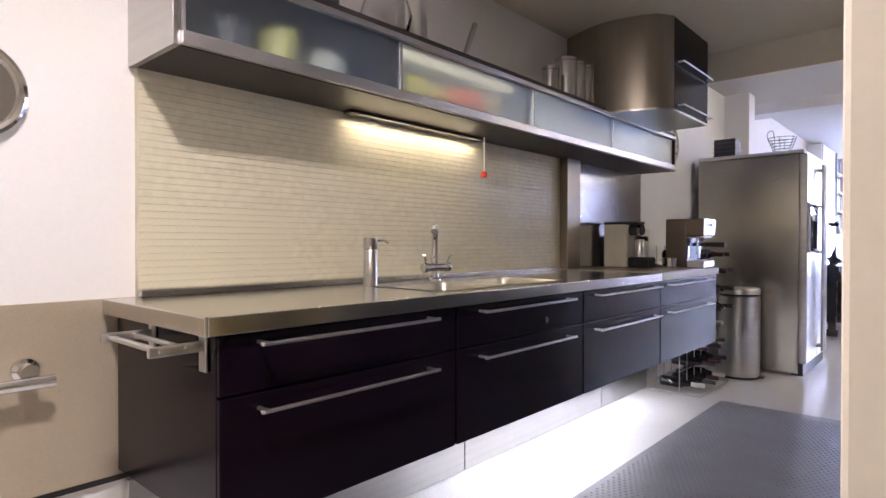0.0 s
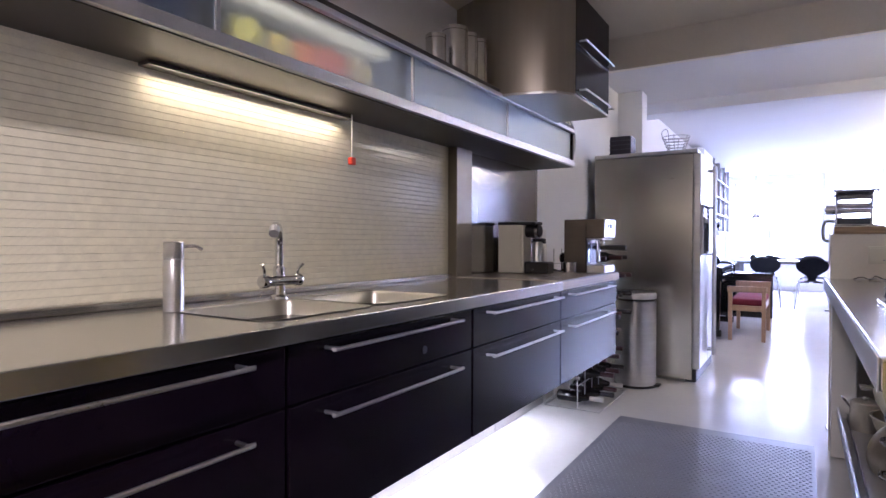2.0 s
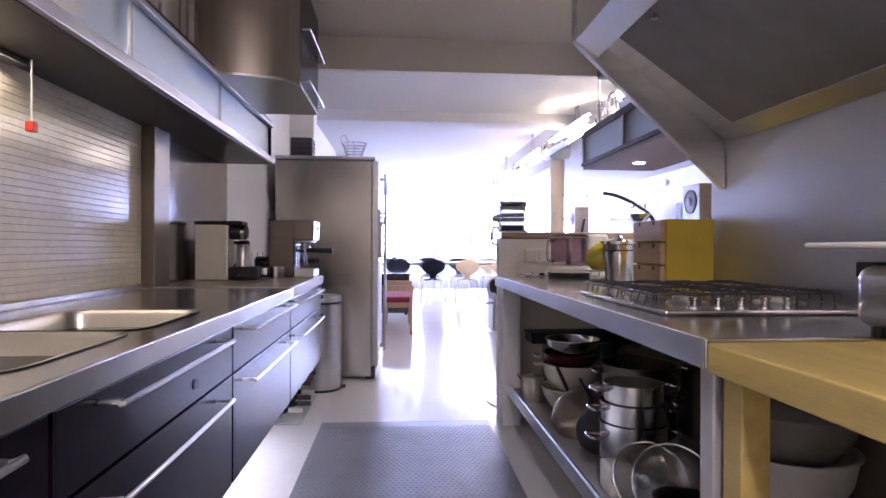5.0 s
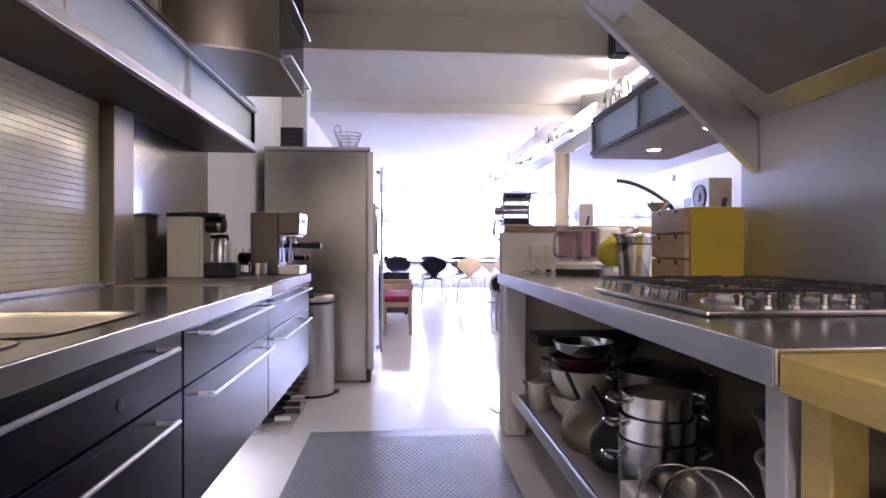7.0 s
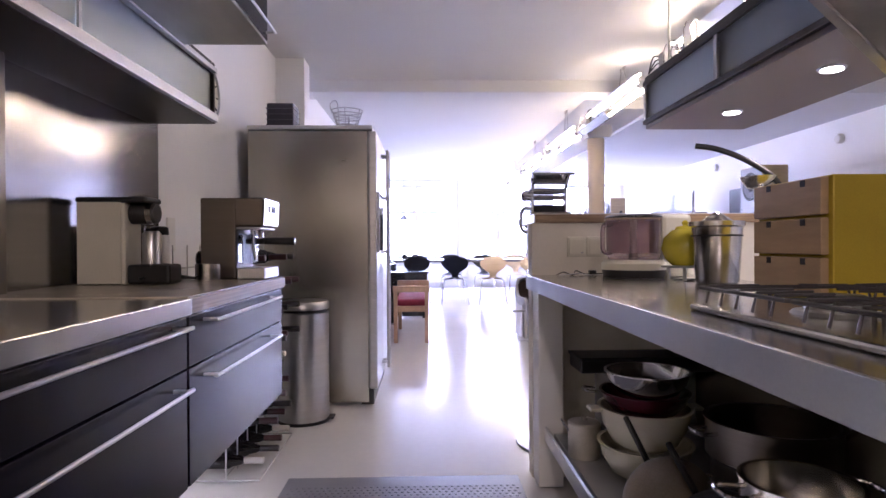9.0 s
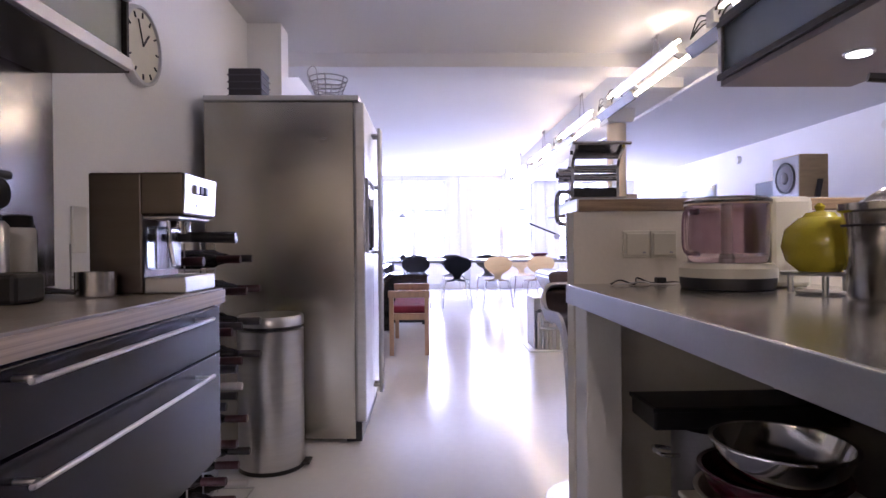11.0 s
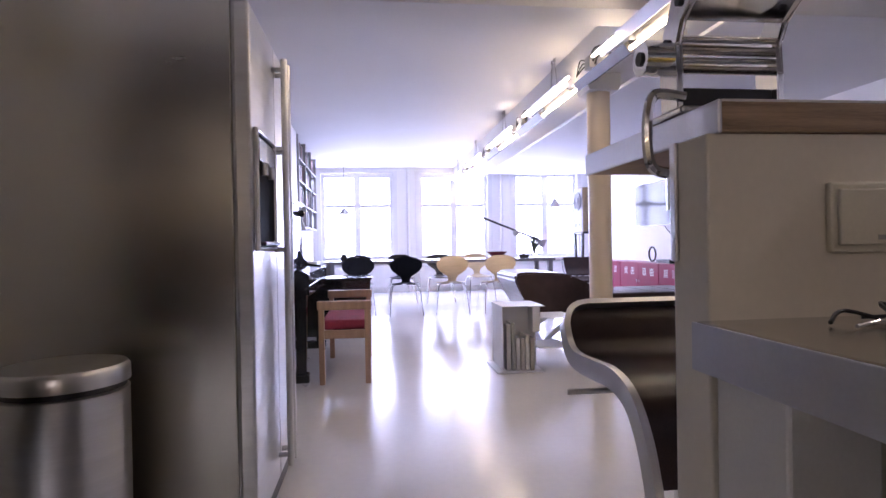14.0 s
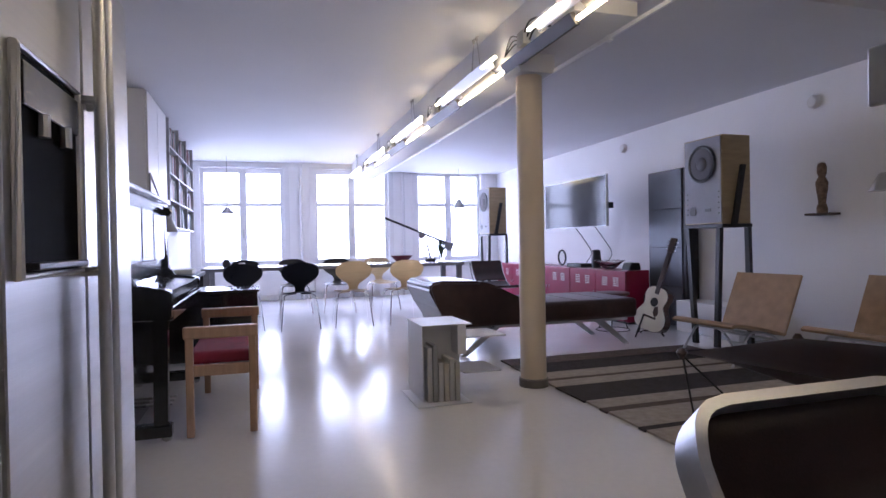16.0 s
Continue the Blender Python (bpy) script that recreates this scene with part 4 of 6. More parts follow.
fp = thing("food_processor", "white food processor with a violet plastic bowl", "food processor", (4.04, 0.10, 0.88))
part("foot", lathe([(0.118, 0), (0.122, 0.02), (0.122, 0.03)], (4.04, 0.10, 0.882), 36), BLACK, fp, smooth=True)
part("base", lathe([(0.124, 0.03), (0.124, 0.055), (0.112, 0.068)], (4.04, 0.10, 0.882), 36), CREAMP, fp, smooth=True)
part("motor_block", box(4.00, 4.14, -0.12, 0.0, 0.882, 1.13, 0.015), CREAMP, fp)
part("bowl", lathe([(0.098, 0.07), (0.104, 0.09), (0.108, 0.225), (0.104, 0.226), (0.10, 0.095), (0.01, 0.085)], (4.04, 0.10, 0.882), 40), SMOKE, fp, "violet transparent bowl", smooth=True)
part("lid", lathe([(0.112, 0.226), (0.112, 0.238), (0.10, 0.246), (0.03, 0.247)], (4.04, 0.10, 0.882), 40), glass("lid_plastic", (0.95, 0.93, 0.93), 0.1), fp, smooth=True)
part("spindle", rod((4.04, 0.10, 0.955), (4.04, 0.10, 1.11), 0.014), CREAMP, fp)
part("handle", tube(bend([(4.0, 0.20, 1.09), (3.99, 0.235, 1.085), (3.99, 0.24, 1.03), (3.99, 0.235, 0.985), (4.0, 0.20, 0.975)], 4), 0.009), SMOKE, fp, smooth=True)

tst = thing("teapot_warmer", "small round steel teapot warmer", "warmer", (3.82, -0.01, 0.88))
part("ring", lathe([(0.06, 0.045), (0.082, 0.045), (0.084, 0.052), (0.06, 0.052)], (3.82, -0.01, 0.882), 28), SATIN, tst)
part("base", lathe([(0.05, 0), (0.052, 0.006), (0.03, 0.008)], (3.82, -0.01, 0.882), 28), SATIN, tst)
for k in range(3):
    a = 0.6 + k * 2.09
    part("leg", rod((3.82 + 0.066 * math.cos(a), -0.01 + 0.066 * math.sin(a), 0.882), (3.82 + 0.066 * math.cos(a), -0.01 + 0.066 * math.sin(a), 0.93), 0.007), SATIN, tst)
tp = thing("teapot", "round yellow glazed teapot on a warmer", "teapot", (3.82, -0.01, 0.934))
part("body", lathe([(0.045, 0), (0.072, 0.025), (0.082, 0.06), (0.074, 0.10), (0.045, 0.128), (0.03, 0.132)], (3.82, -0.01, 0.935), 36), YELLOWPOT, tp, smooth=True)
part("lid", lathe([(0.038, 0.128), (0.03, 0.14), (0.008, 0.145), (0.012, 0.155), (0.004, 0.163)], (3.82, -0.01, 0.935), 24), YELLOWPOT, tp, smooth=True)
part("spout", tube(bend([(3.87, -0.06, 0.98), (3.90, -0.085, 1.01), (3.915, -0.10, 1.045)], 4), 0.013), YELLOWPOT, tp, smooth=True)
part("handle", tube(bend([(3.785, -0.075, 1.03), (3.765, -0.105, 1.02), (3.765, -0.11, 0.98), (3.785, -0.075, 0.965)], 5), 0.008), YELLOWPOT, tp, smooth=True)

keys = thing("wire_clips", "bent wire clips lying on the counter", "wire", (4.2, 0.27, 0.881))
part("wire", tube(bend([(4.19, 0.375, 0.884), (4.21, 0.34, 0.894), (4.17, 0.31, 0.884), (4.22, 0.285, 0.900), (4.19, 0.25, 0.884), (4.215, 0.225, 0.888)], 5), 0.0025, seg=6), BLACK, keys)
part("wire", tube(bend([(4.16, 0.37, 0.884), (4.175, 0.33, 0.886), (4.155, 0.29, 0.892), (4.18, 0.25, 0.884), (4.165, 0.20, 0.885), (4.20, 0.165, 0.884)], 5), 0.0022, seg=6), SATIN, keys)
part("wire", tube(bend([(4.22, 0.31, 0.884), (4.20, 0.27, 0.888), (4.225, 0.22, 0.884), (4.20, 0.18, 0.888), (4.215, 0.15, 0.884)], 5), 0.0022, seg=6), BLACK, keys)
part("block", box(4.19, 4.22, 0.205, 0.232, 0.882, 0.902, 0.003), BLACK, keys)

LIFT = 0.0
pm = thing("pasta_machine", "chrome hand pasta machine clamped on the bar top", "pasta machine", (4.40, 0.38, 1.159))
for y in (0.285, 0.437):
    part("side_plate", prism([(4.375, 1.160), (4.42, 1.160), (4.425, 1.235), (4.415, 1.285), (4.385, 1.335), (4.33, 1.352), (4.315, 1.343), (4.318, 1.325), (4.365, 1.295), (4.38, 1.265), (4.375, 1.225)], "Y", y, y + 0.010, bevel=0.002), CHROME, pm)
    for x, z in ((4.40, 1.27), (4.365, 1.318)):
        part("bolt", rod((x, y + 0.010, z), (x, y + 0.014, z), 0.007, seg=12), BLACK, pm)
part("base", box(4.35, 4.445, 0.270, 0.455, 1.160, 1.172, 0.004), STEELPOT, pm)
part("base_block", box(4.385, 4.42, 0.295, 0.437, 1.172, 1.205, 0.003), BLACK, pm)
part("tray", prism([(4.322, 1.338), (4.385, 1.300), (4.390, 1.306), (4.328, 1.346)], "Y", 0.295, 0.437), CHROME, pm)
for k in range(4):
    part("tray_rib", rod((4.332 + 0.015 * k, 0.295, 1.341 - 0.0095 * k), (4.332 + 0.015 * k, 0.437, 1.341 - 0.0095 * k), 0.0045, seg=8), STEELPOT, pm, smooth=True)
part("tray_lip", rod((4.318, 0.265, 1.342), (4.318, 0.455, 1.342), 0.006, seg=10), CHROME, pm, smooth=True)
for z, x, r in ((1.268, 4.395, 0.014), (1.240, 4.398, 0.012)):
    part("roller", rod((x, 0.295, z), (x, 0.437, z), r, seg=16), STEELPOT, pm, smooth=True)
part("knob", rod((4.40, 0.447, 1.248), (4.40, 0.488, 1.248), 0.024, seg=18), CHROME, pm, smooth=True)
part("knob_hub", rod((4.40, 0.488, 1.248), (4.40, 0.491, 1.248), 0.010, seg=14), BLACK, pm)
part("clamp", tube(bend([(4.36, 0.445, 1.185), (4.36, 0.485, 1.188), (4.36, 0.497, 1.165), (4.36, 0.499, 1.12), (4.36, 0.492, 1.088), (4.36, 0.466, 1.08)], 5), 0.0075), CHROME, pm, smooth=True)
part("clamp_screw", rod((4.36, 0.466, 1.03), (4.36, 0.466, 1.086), 0.006), CHROME, pm)

LIFT = 0.011
scl = thing("toaster", "chrome toaster with black feet and lever", "toaster", (1.72, 0.0, 0.873))
part("body", box(1.64, 1.90, -0.17, 0.15, 0.895, 1.02, 0.03, seg=4), STEELPOT, scl, smooth=True)
for x in (1.67, 1.87):
    for y in (-0.13, 0.11):
        part("foot", rod((x, y, 0.8725), (x, y, 0.897), 0.016, seg=14), BLACK, scl)
part("lever", box(1.90, 1.96, 0.02, 0.09, 0.99, 1.025, 0.004), BLACK, scl)
part("tray_rack", box(1.62, 1.97, -0.2, 0.2, 1.055, 1.066, 0.004), WHITEP, scl, "white warming rack")
for y in (-0.1, 0.1):
    part("rack_post", rod((1.77, y, 1.015), (1.77, y, 1.056), 0.006), SATIN, scl)

# ---- pans on the lower shelf ----
def pan(name, label, x, y, z, r, h, material, handles="loops", group="pans on the open shelf"):
    t = thing(name, label, "pan", (x, y, z), group=group)
    part("body", lathe([(r * 0.93, 0), (r, h * 0.06), (r, h), (r * 1.03, h), (r * 1.03, h + 0.005), (r * 0.96, h + 0.004), (r * 0.95, h * 0.1), (0.01, h * 0.07)], (x, y, z), 36), material, t, smooth=True)
    if handles == "loops":
        for s in (-1, 1):
            part("handle", tube(bend([(x + s * 0.045 - 0.02, y + s * r * 0.95, z + h * 0.75), (x + s * 0.03, y + s * (r + 0.045), z + h * 0.77), (x - s * 0.03, y + s * (r + 0.045), z + h * 0.77), (x - s * 0.045 + 0.02, y + s * r * 0.95, z + h * 0.75)], 4), 0.006), CHROME, t, smooth=True)
    elif handles == "stick":
        part("handle", tube(bend([(x - r * 0.6, y + r * 0.8, z + h * 0.8), (x - r * 0.9, y + r * 1.3, z + h * 0.9), (x - r * 1.4, y + r * 1.9, z + h * 1.3)], 4), 0.010), BLACK, t, smooth=True)
    return t
SH = 0.226
def bowl_of(name, label, x, y, z, r, h, material, group="bowls on the open shelf"):
    """A round-sided open bowl."""
    t = thing(name, label, "bowl", (x, y, z), group=group)
    prof = [(r * 0.5, 0), (r * 0.72, h * 0.16), (r * 0.92, h * 0.58), (r, h), (r * 1.04, h), (r * 1.04, h + 0.004), (r * 0.97, h + 0.003), (r * 0.88, h * 0.58), (r * 0.66, h * 0.2), (0.01, h * 0.1)]
    part("body", lathe(prof, (x, y, z), 40), material, t, smooth=True)
    return t


pan("stock_pot", "tall polished steel stock pot", 2.82, 0.225, SH, 0.118, 0.195, STEELPOT)
pan("casserole", "polished steel casserole nested on the stock pot", 2.82, 0.225, SH + 0.201, 0.114, 0.066, STEELPOT)
pan("saucepan", "steel saucepan on the pan stack", 2.82, 0.225, SH + 0.273, 0.104, 0.062, STEELPOT, "loops")
ENAMEL = mat("cream_enamel", (0.74, 0.70, 0.58), 0.25, vary=0.04)
bowl_of("mixing_bowl", "cream enamel mixing bowl in a stack", 3.69, 0.19, SH, 0.152, 0.115, ENAMEL)
col2 = bowl_of("colander", "cream enamel colander with side grips in the stack", 3.69, 0.19, SH + 0.10, 0.150, 0.135, ENAMEL)
for sgn in (-1, 1):
    part("grip", box(3.66, 3.72, 0.19 + sgn * 0.172 - 0.02, 0.19 + sgn * 0.172 + 0.02, SH + 0.225, SH + 0.237, 0.004), ENAMEL, col2)
bowl_of("red_bowl", "dark red enamel bowl in the stack", 3.68, 0.195, SH + 0.215, 0.142, 0.075, mat("dark_red_enamel", (0.06, 0.008, 0.016), 0.2))
bowl_of("steel_bowl", "shiny steel bowl on top of the stack", 3.63, 0.205, SH + 0.29, 0.132, 0.078, CHROME)
TINWARE = mat("dull_tinware", (0.62, 0.58, 0.50), 0.42, 0.4, vary=0.08)
sm = pan("small_saucepan", "small dull aluminium saucepan with lid and wire grips", 3.88, 0.345, SH, 0.06, 0.12, TINWARE, "none")
part("lid", lathe([(0.06, 0.124), (0.055, 0.130), (0.012, 0.136), (0.01, 0.148), (0.003, 0.15)], (3.88, 0.345, SH), 24), TINWARE, sm, smooth=True)
part("grip", tube(bend([(3.87, 0.405, SH + 0.10), (3.86, 0.43, SH + 0.135), (3.89, 0.43, SH + 0.135), (3.90, 0.405, SH + 0.10)], 3), 0.004), CHROME, sm)
pan("iron_casserole", "black iron casserole at the back of the shelf", 3.28, 0.0, SH, 0.15, 0.20, mat("black_iron", (0.03, 0.028, 0.028), 0.45, 0.4), "loops")
pan("braising_pan", "wide steel braising pan on the iron casserole", 3.28, 0.0, SH + 0.208, 0.165, 0.10, DIMMEDSTEEL)
pan("roasting_pot", "dark steel roasting pot at the back of the shelf", 4.02, 0.16, SH, 0.10, 0.28, mat("grey_enamel", (0.15, 0.14, 0.14), 0.35, 0.4), "loops")
rst = thing("baking_tin", "flat black baking tin on the pots", "baking tin", (4.02, 0.05, 0.483))
part("tin", box(3.96, 4.135, -0.19, 0.335, SH + 0.287, SH + 0.348, 0.006), BLACK, rst)
for y0, y1 in ((-0.196, -0.19), (0.335, 0.341)):
    part("rim", box(3.954, 4.138, y0, y1, SH + 0.336, SH + 0.348, 0.002), BLACK, rst)
part("rim", box(3.954, 3.96, -0.19, 0.335, SH + 0.336, SH + 0.348, 0.002), BLACK, rst)
def leaning_pan(name, label, x, y, r, material):
    """A frying pan upside down on its rim, its stick pointing up and away."""
    t = thing(name, label, "frying pan", (x, y, SH), group="leaning frying pans")
    part("dish", lathe([(r, 0), (r * 0.97, 0.012), (r * 0.78, 0.042), (r * 0.5, 0.056), (0.01, 0.058)], (0, 0, 0), 36), material, t, smooth=True, world=False)
    part("stick", tube(bend([(r * 0.96, 0, 0.01), (r * 1.3, 0, 0.0), (r * 2.35, 0, -0.012)], 4), 0.009), BLACK, t, "long black stick handle", smooth=True, world=False)
    n = Vector((-0.5, 0.55, 0.67)).normalized()
    h = (Vector((0.24, 0.03, 0.15)) - n * n.dot(Vector((0.24, 0.03, 0.15)))).normalized()
    m = Matrix((h, n.cross(h), n)).transposed().to_4x4()
    m.translation = (x, y, SH + LIFT + r * 0.745)
    t.matrix_world = m


leaning_pan("skillet", "bronze-grey aluminium frying pan leaning upside down", 3.29, 0.28, 0.125, mat("dull_aluminium", (0.36, 0.31, 0.25), 0.4, 0.9, vary=0.12))
leaning_pan("skillet", "black iron frying pan leaning upside down", 3.09, 0.235, 0.12, mat("iron_dark", (0.06, 0.06, 0.07), 0.4, 0.6))
for x, y, r in ((2.52, 0.30, 0.11), (2.44, 0.26, 0.12)):
    t = thing("glass_cover", "round glass pan lid with steel rim standing on the shelf", "lid", (x, y, SH), group="pan lids")
    part("glass", lathe([(r, 0), (r * 0.8, 0.014), (0.02, 0.025), (0.02, 0.022), (r * 0.8, 0.011), (r * 0.98, 0)], (0, 0, 0), 32), CLEAR, t, smooth=True, world=False)
    part("rim", tube([(r * math.cos(a * math.pi / 16), r * math.sin(a * math.pi / 16), 0) for a in range(32)], 0.004, closed=True), CHROME, t, smooth=True, world=False)
    part("knob", lathe([(0.008, 0.024), (0.018, 0.035), (0.018, 0.045), (0.005, 0.05)], (0, 0, 0), 16), BLACK, t, smooth=True, world=False)
    t.matrix_world = pose(x, y, SH + LIFT + r * 0.98, -78, 0, 50)
wtb = thing("white_tub", "small white plastic tub on the shelf", "tub", (2.68, 0.33, SH))
part("tub", box(2.63, 2.74, 0.29, 0.38, SH, SH + 0.10, 0.012), WHITEP, wtb)
pan("open_pot", "open steel pot on the shelf end", 2.30, 0.30, SH, 0.08, 0.14, STEELPOT, "none")
# Metal and grey bowls darkened: the shade under the counter is in their colour.
bowl_of("metal_bowl", "wide dull metal bowl on the shelf", 2.36, -0.03, SH, 0.185, 0.12, mat("shaded_metal_bowl", (0.20, 0.18, 0.17), 0.45, 0.6))
bowl_of("white_bowl", "large white bowl standing in the metal bowl", 2.36, -0.03, SH + 0.08, 0.182, 0.18, WHITEP)
bowl_of("grey_bowl", "large grey bowl stacked on the white bowl", 2.36, -0.03, SH + 0.225, 0.186, 0.15, mat("shaded_grey_glaze", (0.24, 0.225, 0.21), 0.35))

BLACKIRON = bpy.data.materials["black_iron"]
for name, label, x, y, r, h in (("frying_pan", "black iron frying pan on the birch table's lower board", 1.66, 0.27, 0.12, 0.05), ("wok", "dark steel wok on the birch table's lower board", 1.45, 0.02, 0.16, 0.09)):
    q = bowl_of(name, label, x, y, 0.20, r, h, BLACKIRON, group="dark pans under the birch table")
    part("stick", tube(bend([(x - r * 0.8, y + r * 0.5, 0.20 + h * 0.9), (x - r * 1.3, y + r * 0.8, 0.21 + h), (x - r * 1.9, y + r * 1.1, 0.235 + h)], 4), 0.010), BLACK, q, "long black stick handle", smooth=True)
cord = thing("appliance_cord", "black cord hanging behind the birch table", "cable", (1.45, -0.15, 0.5))
part("cord", tube(bend([(1.45, -0.20, 0.80), (1.43, -0.17, 0.66), (1.46, -0.14, 0.50), (1.44, -0.16, 0.34), (1.40, -0.12, 0.205)], 6), 0.006, seg=8), BLACK, cord, smooth=True)

# ---- windows ----
LIFT = 0.0
GLASSW = glass("window_glass", (1, 1, 1), 0.0)
for i, (a, c) in enumerate(WINDOWS):
    w = thing("window_%d" % (i + 1), "tall white painted double casement window with transom", "window", (WX, (a + c) / 2, 0.68), kind="structure")
    x0, x1 = WX + 0.08, WX + 0.14
    part("window_frame", box(x0, x1, a, a + 0.07, 0.68, 2.52, 0.004), WHITEPAINT, w)
    part("window_frame", box(x0, x1, c - 0.07, c, 0.68, 2.52, 0.004), WHITEPAINT, w)
    part("window_frame", box(x0, x1, a + 0.07, c - 0.07, 2.43, 2.52, 0.004), WHITEPAINT, w)
    part("window_frame", box(x0, x1, a + 0.07, c - 0.07, 0.68, 0.76, 0.004), WHITEPAINT, w)
    m = (a + c) / 2
    part("mullion", box(x0 - 0.01, x1, m - 0.065, m + 0.065, 0.76, 2.43, 0.004), WHITEPAINT, w)
    for p, q in ((a + 0.07, m - 0.065), (m + 0.065, c - 0.07)):
        part("transom", box(x0, x1, p, q, 1.80, 1.87, 0.004), WHITEPAINT, w)
        for z0, z1 in ((0.76, 1.80), (1.87, 2.43)):
            g = part("pane", box(x0 + 0.025, x0 + 0.031, p, q, z0, z1), GLASSW, w)
            g.visible_shadow = False
    part("casing", box(WX - 0.02, WX + 0.001, a - 0.09, a, 0.66, 2.56, 0.004), WHITEPAINT, w)
    part("casing", box(WX - 0.02, WX + 0.001, c, c + 0.09, 0.66, 2.56, 0.004), WHITEPAINT, w)
    part("casing", box(WX - 0.02, WX + 0.001, a, c, 2.52, 2.56, 0.004), WHITEPAINT, w)
    part("window_sill", box(WX - 0.10, WX + 0.08, a - 0.09, c + 0.09, 0.64, 0.675, 0.005), WHITEPAINT, w)
    part("catch", box(x0 - 0.03, x0 - 0.01, m - 0.01, m + 0.01, 1.20, 1.36, 0.004), SATIN, w)
    rl = thing("balcony_rail", "dark iron rail outside the window", "rail", (WX + 0.19, m, 1.02), group="rails outside the windows")
    part("bar", rod((WX + 0.19, a, 1.03), (WX + 0.19, c, 1.03), 0.012), BLACK, rl)
    rd = thing("radiator", "white panel radiator under the window", "radiator", (WX - 0.08, m, 0.08), group="radiators")
    part("panel", box(WX - 0.10, WX - 0.03, a - 0.02, c + 0.02, 0.10, 0.56, 0.008), WHITEPAINT, rd)
    part("grille", box(WX - 0.105, WX - 0.025, a - 0.02, c + 0.02, 0.56, 0.575, 0.003), WHITEPAINT, rd)
    for y in (a + 0.2, c - 0.2):
        part("foot", box(WX - 0.08, WX - 0.04, y - 0.02, y + 0.02, 0.001, 0.10), WHITEPAINT, rd)
for y in (-0.02 + 0.17, -1.87):
    pp = thing("riser_pipe", "white painted heating pipe on the window wall", "pipe", (WX - 0.04, y, 0))
    part("pipe", rod((WX - 0.045, y, 0.002), (WX - 0.045, y, 2.6), 0.03, seg=16), WHITEPAINT, pp, smooth=True)

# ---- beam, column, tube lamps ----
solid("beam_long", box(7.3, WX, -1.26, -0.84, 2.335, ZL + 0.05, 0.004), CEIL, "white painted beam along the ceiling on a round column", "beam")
col = thing("column", "round cream-painted steel column with a dark foot ring", "column", (8.16, -0.97, 0))
part("shaft", lathe([(0.092, 0.0), (0.092, 2.2)], (8.16, -0.97, 0.002), 40), COLPAINT, col, smooth=True)
part("foot_ring", lathe([(0.104, 0), (0.104, 0.055), (0.094, 0.06)], (8.16, -0.97, 0.001), 40), mat("ring_paint", (0.16, 0.14, 0.12), 0.4), col, smooth=True)
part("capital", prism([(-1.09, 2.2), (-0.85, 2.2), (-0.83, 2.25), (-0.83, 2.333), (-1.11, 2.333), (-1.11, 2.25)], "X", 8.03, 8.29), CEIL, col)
rl = thing("ceiling_rail", "slim white rail on the beam's underside", "rail", (11, -1.25, 2.3))
part("rail", box(4.7, 15.7, -1.285, -1.265, 2.31, 2.335, 0.003), WHITEPAINT, rl)
for x in (5.6, 7.6, 9.4, 11.4, 13.4):
    part("clip", box(x, x + 0.04, -1.295, -1.26, 2.30, 2.345, 0.003), WHITEPAINT, rl)
LZ, LY = 2.32, -0.775
TRAY = mat("lamp_tray", (0.10, 0.09, 0.085), 0.4, 0.6)
